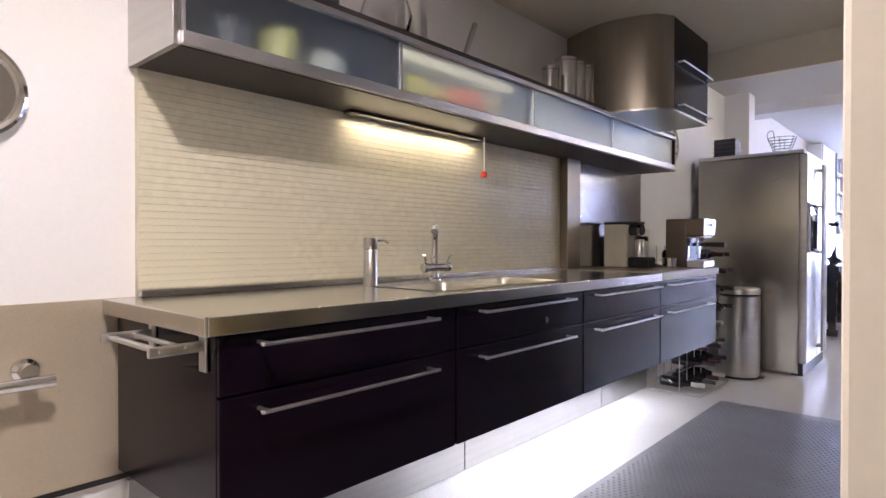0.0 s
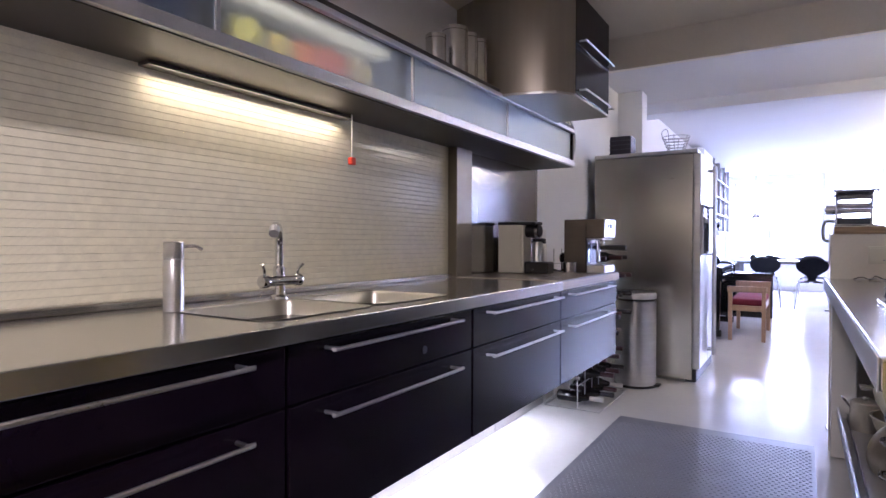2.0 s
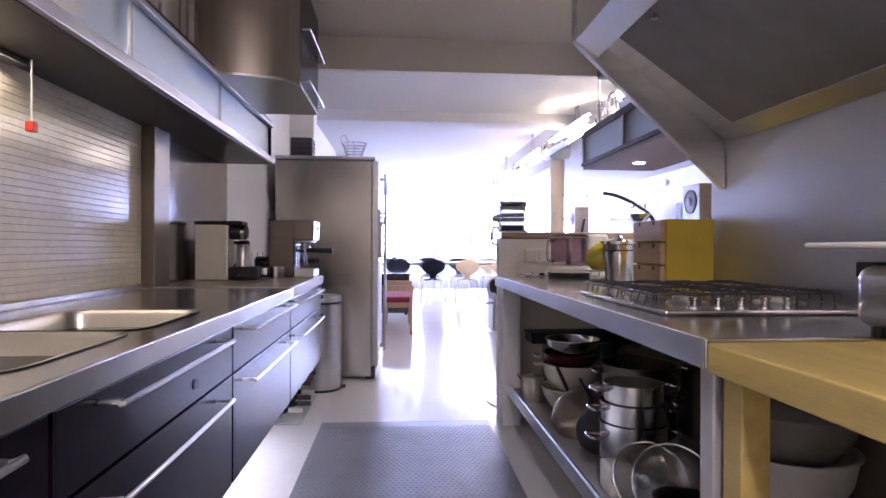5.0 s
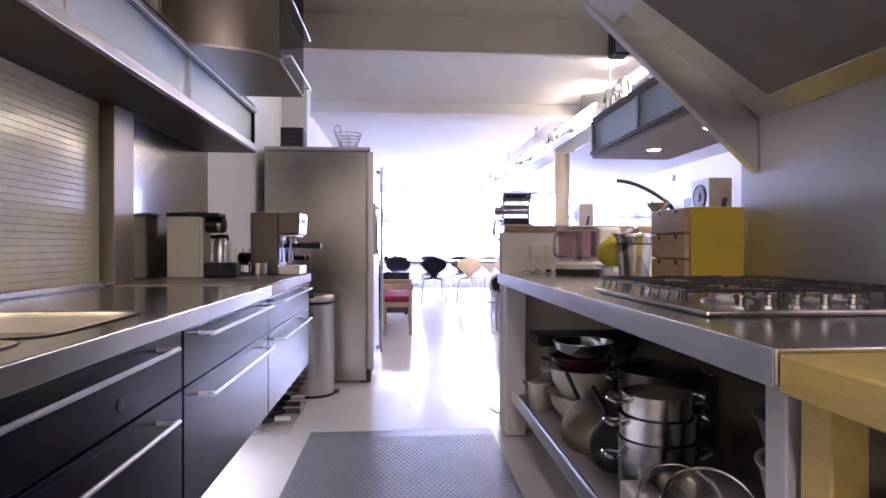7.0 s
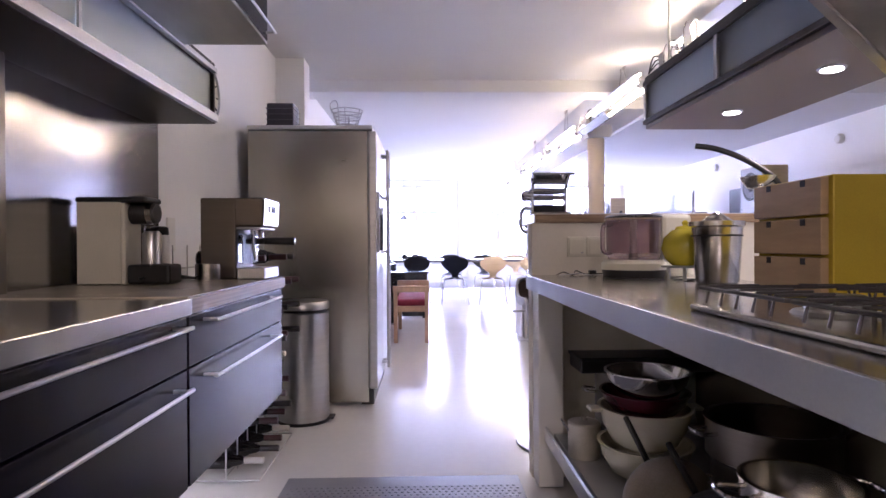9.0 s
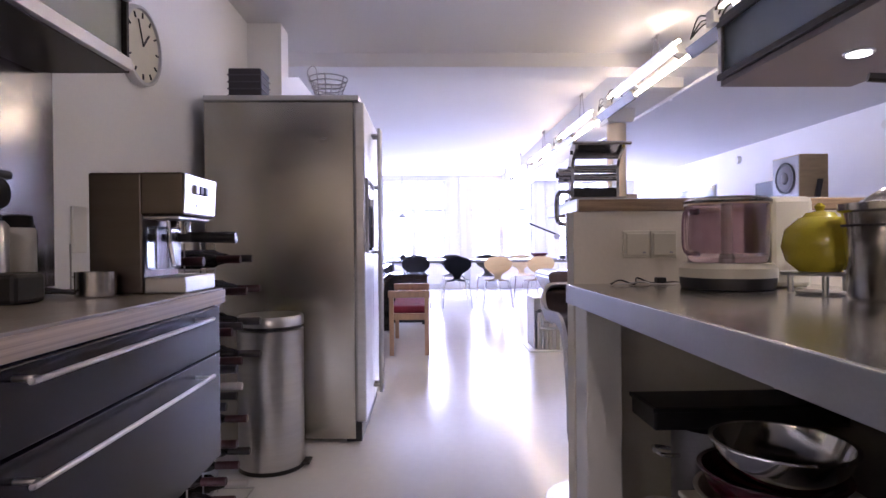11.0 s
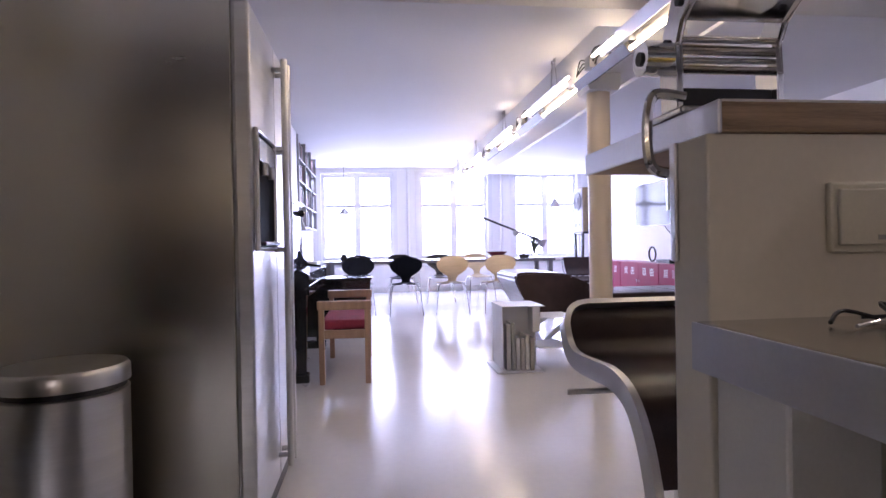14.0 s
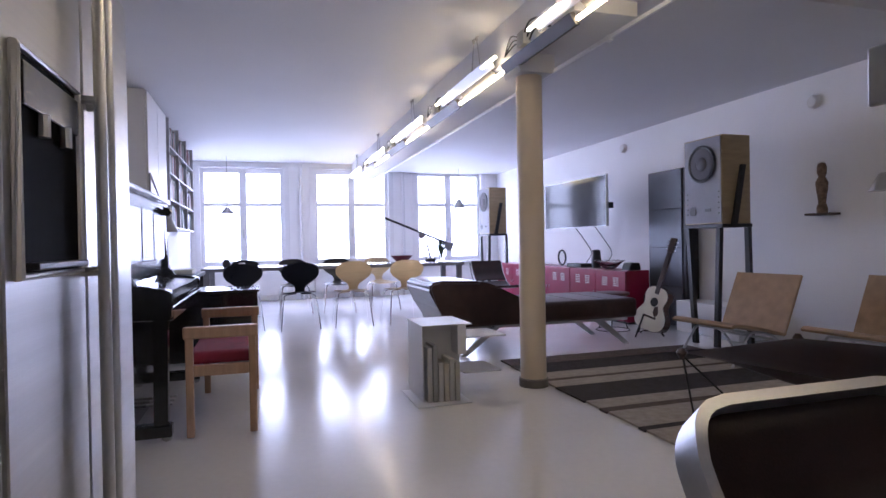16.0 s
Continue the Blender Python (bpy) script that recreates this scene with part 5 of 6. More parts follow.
for k in range(6):
    xh = 4.65 + 2.0 * k
    t = thing("tube_lamp", "fluorescent tube lamp with dark trays and pale reflector on chains", "ceiling lamp", (xh, LY, LZ), group="row of tube lamps along the beam")
    part("reflector", prism([(LY - 0.02, LZ + 0.0), (LY - 0.012, LZ - 0.002), (LY + 0.022, LZ + 0.072), (LY + 0.014, LZ + 0.075)], "X", xh - 0.30, xh + 0.98, bevel=0.001), ALU, t, "pale metal reflector plate")
    part("tray", prism([(LY - 0.085, LZ - 0.030), (LY - 0.079, LZ - 0.035), (LY - 0.025, LZ + 0.005), (LY - 0.03, LZ + 0.012)], "X", xh - 0.20, xh + 0.52, bevel=0.001), TRAY, t, "dark lamp tray")
    part("tube", rod((xh - 0.38, LY - 0.058, LZ - 0.055), (xh + 0.60, LY - 0.058, LZ - 0.055), 0.014, seg=12), TUBEGLOW, t, "glowing fluorescent tube", smooth=True)
    for x0, x1 in ((xh - 0.42, xh - 0.16), (xh + 0.66, xh + 1.04)):
        part("tube", rod((x0, LY + 0.030, LZ + 0.030), (x1, LY + 0.030, LZ + 0.030), 0.012, seg=12), TUBEGLOW, t, "glowing fluorescent tube", smooth=True)
    if k:
        part("tray", prism([(LY - 0.085, LZ - 0.078), (LY - 0.06, LZ - 0.082), (LY - 0.015, LZ - 0.02), (LY - 0.05, LZ - 0.008)], "X", xh - 1.38, xh - 0.40, bevel=0.002), TRAY, t, "dark lamp tray")
        for xx in (xh - 1.22, xh - 0.90, xh - 0.56):
            part("rivet", rod((xx, LY - 0.0865, LZ - 0.045), (xx, LY - 0.078, LZ - 0.045), 0.006, seg=8), SATIN, t)
        part("connector", box(xh - 0.86, xh - 0.76, LY - 0.04, LY + 0.02, LZ - 0.018, LZ + 0.075, 0.006), PAINTGREY, t)
        for dy, dz in ((0.0, 0.03), (0.018, 0.055), (-0.015, 0.01)):
            part("wire", tube(bend([(xh - 0.86, LY - 0.01 + dy, LZ + dz), (xh - 0.96, LY + dy, LZ + dz + 0.035), (xh - 1.06, LY - 0.02, LZ + dz + 0.02), (xh - 1.14, LY - 0.03, LZ - 0.012)], 4), 0.006, seg=6), BLACK, t, smooth=True)
            part("wire", tube(bend([(xh - 0.76, LY - 0.01 + dy, LZ + dz), (xh - 0.66, LY + dy, LZ + dz + 0.03), (xh - 0.50, LY - 0.01, LZ + 0.01)], 4), 0.005, seg=6), BLACK, t, smooth=True)
    z1 = ZM if xh < 7.02 else ZL
    for xx, xt in ((xh - 0.09, xh - 0.035), (xh + 0.09, xh + 0.035)):
        part("chain", tube([(xx, LY + 0.018, LZ + 0.073), (xt, LY + 0.02, z1 - 0.025)], 0.0045, seg=5), PAINTGREY, t)
        part("hook", rod((xt, LY + 0.02, z1 - 0.03), (xt, LY + 0.02, z1 - 0.001), 0.011, seg=8), PAINTGREY, t)
    part("hook_bar", rod((xh - 0.06, LY + 0.02, z1 - 0.007), (xh + 0.06, LY + 0.02, z1 - 0.007), 0.006, seg=6), PAINTGREY, t)

# ---- dining table and chairs ----
tbl = thing("dining_table", "long dark-legged dining table under the windows", "dining table", (12.7, -0.1, 0))
TOPM = mat("grey_table_top", (0.24, 0.24, 0.26), 0.25, vary=0.05)
part("tabletop", box(12.25, 13.15, -1.9, 1.62, 0.715, 0.76, 0.004), TOPM, tbl)
for x in (12.28, 13.05):
    for y in (-1.87, 1.52):
        part("leg", box(x, x + 0.07, y, y + 0.07, 0.002, 0.715, 0.004), TOPM, tbl)


def shell(w0, prof, bm=None):
    """A bent plywood shell: rows of (x, z, half width), 10 mm thick."""
    k = bmesh.new()
    rows = []
    for x, z, w in prof:
        rows.append([k.verts.new((x - 0.018 * (1 - (j / 5 - 1) ** 2), w * (j / 5 - 1), z)) for j in range(11)])
    for a, b2 in zip(rows, rows[1:]):
        for j in range(10):
            k.faces.new((a[j], a[j + 1], b2[j + 1], b2[j]))
    r = bmesh.ops.solidify(k, geom=k.faces[:], thickness=0.009)
    return k


def ant_chair(material, label):
    t = thing("dining_chair", label, "chair", (0, 0, 0), group="chairs round the dining table")
    back = [(-0.13, 0.47, 0.06), (-0.155, 0.50, 0.055), (-0.185, 0.55, 0.075), (-0.20, 0.585, 0.13), (-0.215, 0.63, 0.19), (-0.228, 0.68, 0.222), (-0.238, 0.73, 0.225), (-0.247, 0.775, 0.20), (-0.254, 0.81, 0.15), (-0.258, 0.828, 0.08)]
    seat = [(0.23, 0.425, 0.10), (0.215, 0.438, 0.17), (0.15, 0.446, 0.215), (0.05, 0.445, 0.225), (-0.04, 0.445, 0.20), (-0.09, 0.452, 0.12), (-0.13, 0.47, 0.06)]
    part("backrest", shell(0, back), material, t, smooth=True, world=False)
    part("seat", shell(0, seat), material, t, smooth=True, world=False)
    for sx, sy in ((1, 1), (1, -1), (-1, 1), (-1, -1)):
        part("leg", tube(bend([(0.02 * sx, 0.03 * sy, 0.428), (0.09 * sx, 0.15 * sy, 0.425), (0.16 * sx, 0.19 * sy, 0.39), (0.20 * sx, 0.215 * sy, 0.2), (0.235 * sx, 0.235 * sy, 0.002)], 4), 0.0075, seg=8), CHROME, t, "thin chrome leg", smooth=True, world=False)
    return t


BLACKWOOD = mat("black_plywood", (0.02, 0.022, 0.03), 0.3, vary=0.1)
c1 = ant_chair(BLACKWOOD, "black moulded plywood chair with thin chrome legs")
c2 = ant_chair(BLONDE, "pale plywood moulded chair with thin chrome legs")
c1.matrix_world = pose(11.86, 0.45, 0, 0, 0, 3)
c2.matrix_world = pose(11.86, -0.22, 0, 0, 0, -2)
copy_thing(c1, pose(11.95, 1.12, 0, 0, 0, 5))
copy_thing(c2, pose(11.86, -0.88, 0, 0, 0, 4))
for y, c, r in ((1.15, c1, 176), (0.42, c1, 183), (-0.24, c1, 178), (-0.92, c2, 185)):
    copy_thing(c, pose(13.45, y, 0, 0, 0, r))

rb = thing("red_bowl_of_fruit", "dark red bowl on the dining table", "bowl", (12.7, -1.08, 0.76))
part("bowl", lathe([(0.06, 0), (0.07, 0.01), (0.15, 0.085), (0.16, 0.10), (0.15, 0.10), (0.06, 0.02)], (12.7, -1.08, 0.761), 28), mat("red_lacquer_bowl", (0.16, 0.012, 0.03), 0.3), rb, smooth=True)
dl = thing("architect_lamp", "black jointed architect lamp on the dining table", "desk lamp", (12.8, -1.55, 0.76))
part("base", lathe([(0.08, 0), (0.08, 0.05), (0.02, 0.06)], (12.8, -1.55, 0.761), 20), BLACK, dl, smooth=True)
part("arm", rod((12.8, -1.55, 0.82), (12.8, -1.50, 1.02), 0.014), BLACK, dl)
part("arm", rod((12.8, -1.85, 1.02), (12.8, -0.86, 1.42), 0.016), BLACK, dl)
part("joint", lathe([(0.05, -0.02), (0.055, 0), (0.05, 0.02)], (12.8, -1.42, 1.16), 16, axis="X"), PAINTGREY, dl, smooth=True)
part("shade", lathe([(0.02, 0), (0.04, 0.02), (0.09, 0.12), (0.085, 0.12)], (12.8, -1.85, 0.92), 20), PAINTGREY, dl, smooth=True)
pl = thing("house_plant", "small leafy plant in a glass on the table", "plant", (12.9, -1.75, 0.76))
part("pot", lathe([(0.04, 0), (0.05, 0.1), (0.045, 0.1)], (12.9, -1.75, 0.761), 16), CLEAR, pl, smooth=True)
random.seed(3)
b = bmesh.new()
for k in range(26):
    a, r, h = random.uniform(0, 6.28), random.uniform(0.08, 0.26), random.uniform(0.12, 0.32)
    tip = Vector((12.9 + r * math.cos(a), -1.75 + r * math.sin(a), 0.80 + h))
    mid = Vector((12.9 + r * 0.45 * math.cos(a), -1.75 + r * 0.45 * math.sin(a), 0.84 + h))
    s = Vector((-math.sin(a), math.cos(a), 0)) * 0.012
    v = [b.verts.new(p) for p in (Vector((12.9, -1.75, 0.80)), mid + s, tip, mid - s)]
    b.faces.new(v)
part("leaves", b, mat("leaf_green", (0.06, 0.10, 0.05), 0.5), pl)
for y, h, c in ((1.35, 0.10, BLACK), (1.15, 0.05, WHITEP)):
    t = thing("table_clutter", "small object on the window end of the table", "object", (12.9, y, 0.76))
    part("body", lathe([(0.05, 0), (0.055, h * 0.5), (0.035, h)], (12.9, y, 0.761), 16), c, t, smooth=True)
for y, z0, z1, m in ((-2.85, 1.72, 1.90, PAINTGREY), (1.45, 1.62, 1.74, PAINTGREY)):
    hl = thing("pendant_lamp", "grey cone lamp hanging before the window", "pendant lamp", (15.2, y, z0))
    part("shade", lathe([(0.11, 0), (0.105, 0.03), (0.05, z1 - z0 - 0.03), (0.03, z1 - z0)], (15.2, y, z0), 20), m, hl, smooth=True)
    part("cord", rod((15.2, y, z1 - 0.01), (15.2, y, ZL), 0.003, seg=5), BLACK, hl)

# ---- piano side ----
pi = thing("upright_piano", "black lacquered upright piano against the wall", "piano", (8.47, 1.8, 0))
part("body", box(7.78, 9.17, 1.57, 2.10, 0.02, 1.36, 0.006), PIANO, pi)
part("lid", box(7.74, 9.21, 1.53, 2.12, 1.36, 1.39, 0.008), PIANO, pi)
for x in (7.74, 9.14):
    part("cheek", prism([(1.33, 0.66), (1.33, 0.80), (1.37, 0.815), (1.50, 0.83), (1.55, 0.90), (1.565, 1.355), (1.60, 1.355), (1.60, 0.66)], "X", x, x + 0.065, bevel=0.005), PIANO, pi)
    part("leg", prism([(1.36, 0.05), (1.43, 0.05), (1.42, 0.66), (1.35, 0.66)], "X", x, x + 0.065, bevel=0.006), PIANO, pi)
    part("foot_block", box(x - 0.005, x + 0.07, 1.34, 1.60, 0.03, 0.10, 0.01), PIANO, pi)
    part("castor", lathe([(0.02, -0.012), (0.028, 0), (0.02, 0.012)], (x + 0.03, 1.37, 0.029), 14, axis="X"), PAINTGREY, pi)
part("key_bed", box(7.805, 9.14, 1.33, 1.58, 0.64, 0.715, 0.006), PIANO, pi)
part("key_lid", prism([(1.335, 0.755), (1.34, 0.80), (1.50, 0.82), (1.565, 0.84), (1.565, 0.72), (1.335, 0.716)], "X", 7.806, 9.139), PIANO, pi)
for x0, x1 in ((7.86, 8.26), (8.29, 8.65), (8.68, 9.09)):
    part("front_panel", box(x0, x1, 1.558, 1.572, 0.95, 1.28, 0.006), mat("piano_panel", (0.02, 0.02, 0.024), 0.2, coat=0.5), pi)
for x in (8.36, 8.46, 8.56):
    part("pedal", box(x - 0.015, x + 0.015, 1.42, 1.58, 0.05, 0.065, 0.005), SATIN, pi)
part("candle_knob", lathe([(0.03, -0.02), (0.035, 0), (0.03, 0.02)], (9.1, 1.54, 1.30), 14, axis="X"), PIANO, pi)

bn = thing("piano_bench", "beech piano bench with red cushion and raised end rails", "bench", (8.3, 1.1, 0))
for x in (7.80, 8.80):
    for y in (0.93, 1.255):
        part("leg", box(x - 0.02, x + 0.02, y - 0.02, y + 0.02, 0.002, 0.55, 0.005), BEECH, bn)
    part("end_rail", box(x - 0.022, x + 0.022, 0.90, 1.285, 0.535, 0.60, 0.008), BEECH, bn)
    part("low_rail", box(x - 0.014, x + 0.014, 0.95, 1.235, 0.33, 0.39, 0.004), BEECH, bn)
for y in (0.935, 1.25):
    part("side_rail", box(7.82, 8.78, y - 0.012, y + 0.012, 0.33, 0.39, 0.004), BEECH, bn)
part("cushion", box(7.815, 8.785, 0.925, 1.26, 0.39, 0.46, 0.02, seg=4), REDSEAT, bn, "red upholstered cushion", smooth=True)

kbx = thing("black_cabinet", "low black cabinet beside the piano", "cabinet", (10.1, 1.35, 0))
part("body", box(9.85, 10.4, 0.92, 1.78, 0.03, 0.625, 0.004), PIANO, kbx)
part("top", box(9.83, 10.42, 0.90, 1.80, 0.625, 0.65, 0.004), PIANO, kbx)
for x in (9.88, 10.33):
    for y in (0.95, 1.70):
        part("foot", box(x, x + 0.04, y, y + 0.04, 0.001, 0.03), BLACK, kbx)

nb = solid("wall_nib", box(6.42, 6.62, 1.90, LW, 0, ZM, 0.004), PLASTER, "white plastered wall projection behind the fridge", "wall")
pc = thing("picture_frame", "small white framed picture on the piano", "picture", (8.9, 2.0, 1.39))
part("frame", box(8.7, 9.1, 2.05, 2.075, 1.391, 1.72, 0.004), WHITEP, pc)
part("picture", box(8.73, 9.07, 2.046, 2.051, 1.42, 1.69), mat("pale_print", (0.55, 0.55, 0.55), 0.5), pc)

cp = thing("white_cupboard", "tall white wall cupboard by the books", "cupboard", (10.9, 2.0, 0.9))
part("body", box(10.6, 11.75, 1.93, 2.128, 1.15, 2.58, 0.004), WHITEPAINT, cp)
for x in (10.62, 11.19):
    part("door", box(x, x + 0.555, 1.91, 1.929, 1.16, 2.57, 0.004), WHITEPAINT, cp)
bs = thing("bookcase", "open wall bookcase half full of books", "bookcase", (13.2, 2.0, 1.2))
for x in (11.9, 12.7, 13.5, 14.3):
    part("upright", box(x, x + 0.025, 1.90, 2.128, 1.30, 2.58, 0.002), PAINTGREY, bs)
SHZ = [1.30, 1.62, 1.94, 2.26]
for z in SHZ:
    part("shelf", box(11.925, 14.3, 1.90, 2.128, z - 0.02, z, 0.002), PAINTGREY, bs)
random.seed(8)
BOOKM = [mat("book_cloth_%s" % k, c, 0.6) for k, c in zip("abcde", ((0.25, 0.24, 0.23), (0.08, 0.09, 0.13), (0.4, 0.38, 0.34), (0.2, 0.08, 0.07), (0.12, 0.14, 0.12)))]
for z in SHZ:
    x = 11.93
    while x < 14.2:
        w, h = random.uniform(0.03, 0.09), random.uniform(0.2, 0.28)
        if int((x - 11.9) / 0.8) != int((x + w - 11.9) / 0.8):
            x += 0.035
            continue
        if random.random() < 0.8:
            t = thing("book", "book standing in the wall bookcase", "book", (x, 2.0, z), group="books in the bookcase")
            part("cover", box(x, x + w - 0.004, 1.93, 2.11, z + 0.001, z + h, 0.003), random.choice(BOOKM), t)
        x += w
wl = thing("desk", "low dark side table with papers by the wall", "table", (12.3, 1.85, 0))
part("tabletop", box(10.7, 12.1, 1.55, 2.12, 0.70, 0.74, 0.004), BLACK, wl)
for x in (10.72, 12.03):
    for y in (1.57, 2.05):
        part("leg", box(x, x + 0.05, y, y + 0.05, 0.002, 0.70), BLACK, wl)
ppr = thing("paper_stack", "stack of papers on the side table", "papers", (11.5, 1.75, 0.74))
part("stack", box(11.35, 11.75, 1.62, 1.9, 0.741, 0.79, 0.003), WHITEP, ppr)
cl = thing("clamp_lamp", "slim jointed wall lamp with a conical shade", "wall lamp", (10.55, 1.9, 1.2))
part("post", rod((10.5, 1.88, 0.742), (10.5, 1.88, 1.75), 0.012), PAINTGREY, cl)
part("base", rod((10.72, 1.88, 0.742), (10.5, 1.88, 0.75), 0.010), PAINTGREY, cl)
part("arm", rod((10.5, 1.88, 1.75), (10.95, 1.8, 1.35), 0.010), PAINTGREY, cl)
part("shade", lathe([(0.10, 0), (0.05, 0.12), (0.03, 0.16)], (10.97, 1.8, 1.2), 18), PAINTGREY, cl, smooth=True)

# ---- sitting corner ----
db = thing("daybed", "dark brown leather daybed with raised head end on steel legs", "daybed", (9.65, -1.7, 0))
part("mattress", box(9.22, 10.08, -2.62, -0.66, 0.275, 0.465, 0.04, seg=4), LEATHER, db, smooth=True)
part("head_rest", prism([(-1.52, 0.44), (-1.36, 0.50), (-1.20, 0.605), (-1.10, 0.655), (-0.98, 0.685), (-0.60, 0.70), (-0.52, 0.68), (-0.50, 0.63), (-0.58, 0.46), (-0.68, 0.30), (-0.9, 0.29)], "X", 9.215, 10.085, bevel=0.022), LEATHER, db, smooth=True)
for k in (-2.30, -1.98, -1.66):
    part("seam", tube([(9.26, k, 0.465), (10.04, k, 0.465)], 0.004, seg=6), LEATHER, db)
for x in (9.222, 10.078):
    part("piping", tube([(x, -2.58, 0.43), (x, -1.50, 0.43)], 0.004, seg=6), LEATHER, db)
part("frame", box(9.28, 10.02, -2.54, -0.80, 0.248, 0.278, 0.003), SATIN, db)
for x in (9.34, 9.96):
    part("leg", prism([(-2.60, 0.002), (-2.54, 0.002), (-2.20, 0.252), (-2.30, 0.252)], "X", x - 0.015, x + 0.015), SATIN, db)
    part("leg", prism([(-0.88, 0.002), (-0.82, 0.002), (-1.12, 0.252), (-1.22, 0.252)], "X", x - 0.015, x + 0.015), SATIN, db)
    part("glide", rod((x, -2.57, 0.0005), (x, -2.57, 0.012), 0.02, seg=12), CHROME, db)

mg = thing("magazine_stand", "white sheet-metal magazine stand with folded wings", "magazine stand", (8.15, -0.25, 0))
part("base", box(7.88, 8.33, -0.40, -0.04, 0.002, 0.010, 0.001), WHITEPAINT, mg)
part("top", box(7.98, 8.40, -0.44, -0.10, 0.492, 0.500, 0.001), WHITEPAINT, mg)
part("upright", box(7.98, 8.36, -0.108, -0.10, 0.010, 0.492), WHITEPAINT, mg)
part("spine", box(8.12, 8.128, -0.40, -0.108, 0.010, 0.492), WHITEPAINT, mg)
part("post", box(7.98, 8.12, -0.40, -0.34, 0.30, 0.492, 0.002), WHITEPAINT, mg)
part("wing", box(8.02, 8.36, -0.70, -0.40, 0.395, 0.403), WHITEPAINT, mg)
part("wing", box(8.02, 8.36, -0.66, -0.40, 0.16, 0.168), WHITEPAINT, mg)
part("wing_post", box(8.20, 8.36, -0.408, -0.40, 0.010, 0.395), WHITEPAINT, mg)
PAPERS = [mat("glossy_cover_%s" % k, c, 0.35) for k, c in zip("abc", ((0.62, 0.62, 0.62), (0.36, 0.37, 0.38), (0.50, 0.47, 0.43)))]
random.seed(4)
for k in range(6):
    y, h = -0.125 - 0.036 * k, (0.37 if k < 2 else 0.27) + random.uniform(-0.015, 0.015)
    t = thing("magazine", "magazine standing in the white stand", "magazine", (8.05, y, 0.01), group="magazines in the stand")
    part("cover", box(7.95 - 0.004 * k, 8.115, y - 0.031, y, 0.011, h, 0.002), random.choice(PAPERS), t)

rt2 = thing("side_table", "small round brown side table on a wire base", "side table", (10.15, -2.95, 0))
part("tabletop", lathe([(0.17, 0), (0.19, 0.008), (0.19, 0.03), (0.18, 0.036)], (10.15, -2.95, 0.40), 28), mat("walnut_top", (0.11, 0.055, 0.035), 0.4, vary=0.2), rt2, smooth=True)
for k in range(3):
    a = 0.4 + k * 2.094
    part("leg", tube(bend([(10.15 + 0.06 * math.cos(a), -2.95 + 0.06 * math.sin(a), 0.40), (10.15 + 0.10 * math.cos(a), -2.95 + 0.10 * math.sin(a), 0.2), (10.15 + 0.19 * math.cos(a), -2.95 + 0.19 * math.sin(a), 0.008)], 4), 0.006, seg=6), BLACK, rt2, smooth=True)
part("foot_ring", tube([(10.15 + 0.19 * math.cos(a * math.pi / 14), -2.95 + 0.19 * math.sin(a * math.pi / 14), 0.008) for a in range(28)], 0.005, seg=6, closed=True), BLACK, rt2, smooth=True)
cz = thing("cantilever_chair", "low dark sling chair on chrome tubes by the window", "chair", (12.4, -2.45, 0))
for y in (-2.72, -2.20):
    part("frame_tube", tube(bend([(12.95, y, 0.014), (12.2, y, 0.014), (12.05, y, 0.10), (12.15, y, 0.38), (12.5, y, 0.36), (12.75, y, 0.52), (12.85, y, 0.72)], 6), 0.013, seg=8), CHROME, cz, "bent chrome tube", smooth=True)
part("cross_tube", rod((12.95, -2.72, 0.014), (12.95, -2.20, 0.014), 0.013), CHROME, cz, smooth=True)
part("seat", slab(bend([(12.15, 0.385), (12.32, 0.36), (12.5, 0.37), (12.62, 0.43)], 4), 0.48, 0.03, "Y", -2.46), LEATHER, cz, smooth=True)
part("backrest", slab(bend([(12.64, 0.46), (12.75, 0.56), (12.84, 0.74)], 4), 0.48, 0.03, "Y", -2.46), LEATHER, cz, smooth=True)

RUGM = [mat("rug_dark", (0.05, 0.045, 0.05), 0.95, vary=0.2, scale=20, bump=1.0, bscale=300), mat("rug_pale", (0.42, 0.38, 0.34), 0.95, vary=0.12, scale=20, bump=1.0, bscale=300), mat("rug_brown", (0.13, 0.10, 0.09), 0.95, vary=0.2, scale=20, bump=1.0, bscale=300)]
rg = thing("striped_rug", "thick woven rug with dark and pale stripes", "rug", (7.6, -2.0, 0))
xr = 6.1
for k, (w, m) in enumerate(((0.35, 0), (0.22, 1), (0.10, 2), (0.25, 1), (0.06, 0), (0.30, 1), (0.08, 2), (0.17, 1), (0.38, 0), (0.17, 1), (0.06, 2), (0.20, 1), (0.32, 0), (0.25, 2))):
    part("stripe", box(xr, xr + w, -3.0 + 0.01 * (k % 3), -1.06 - 0.012 * (k % 2), 0.001, 0.014 + 0.001 * (k % 2), 0.003), RUGM[m], rg)
    xr += w


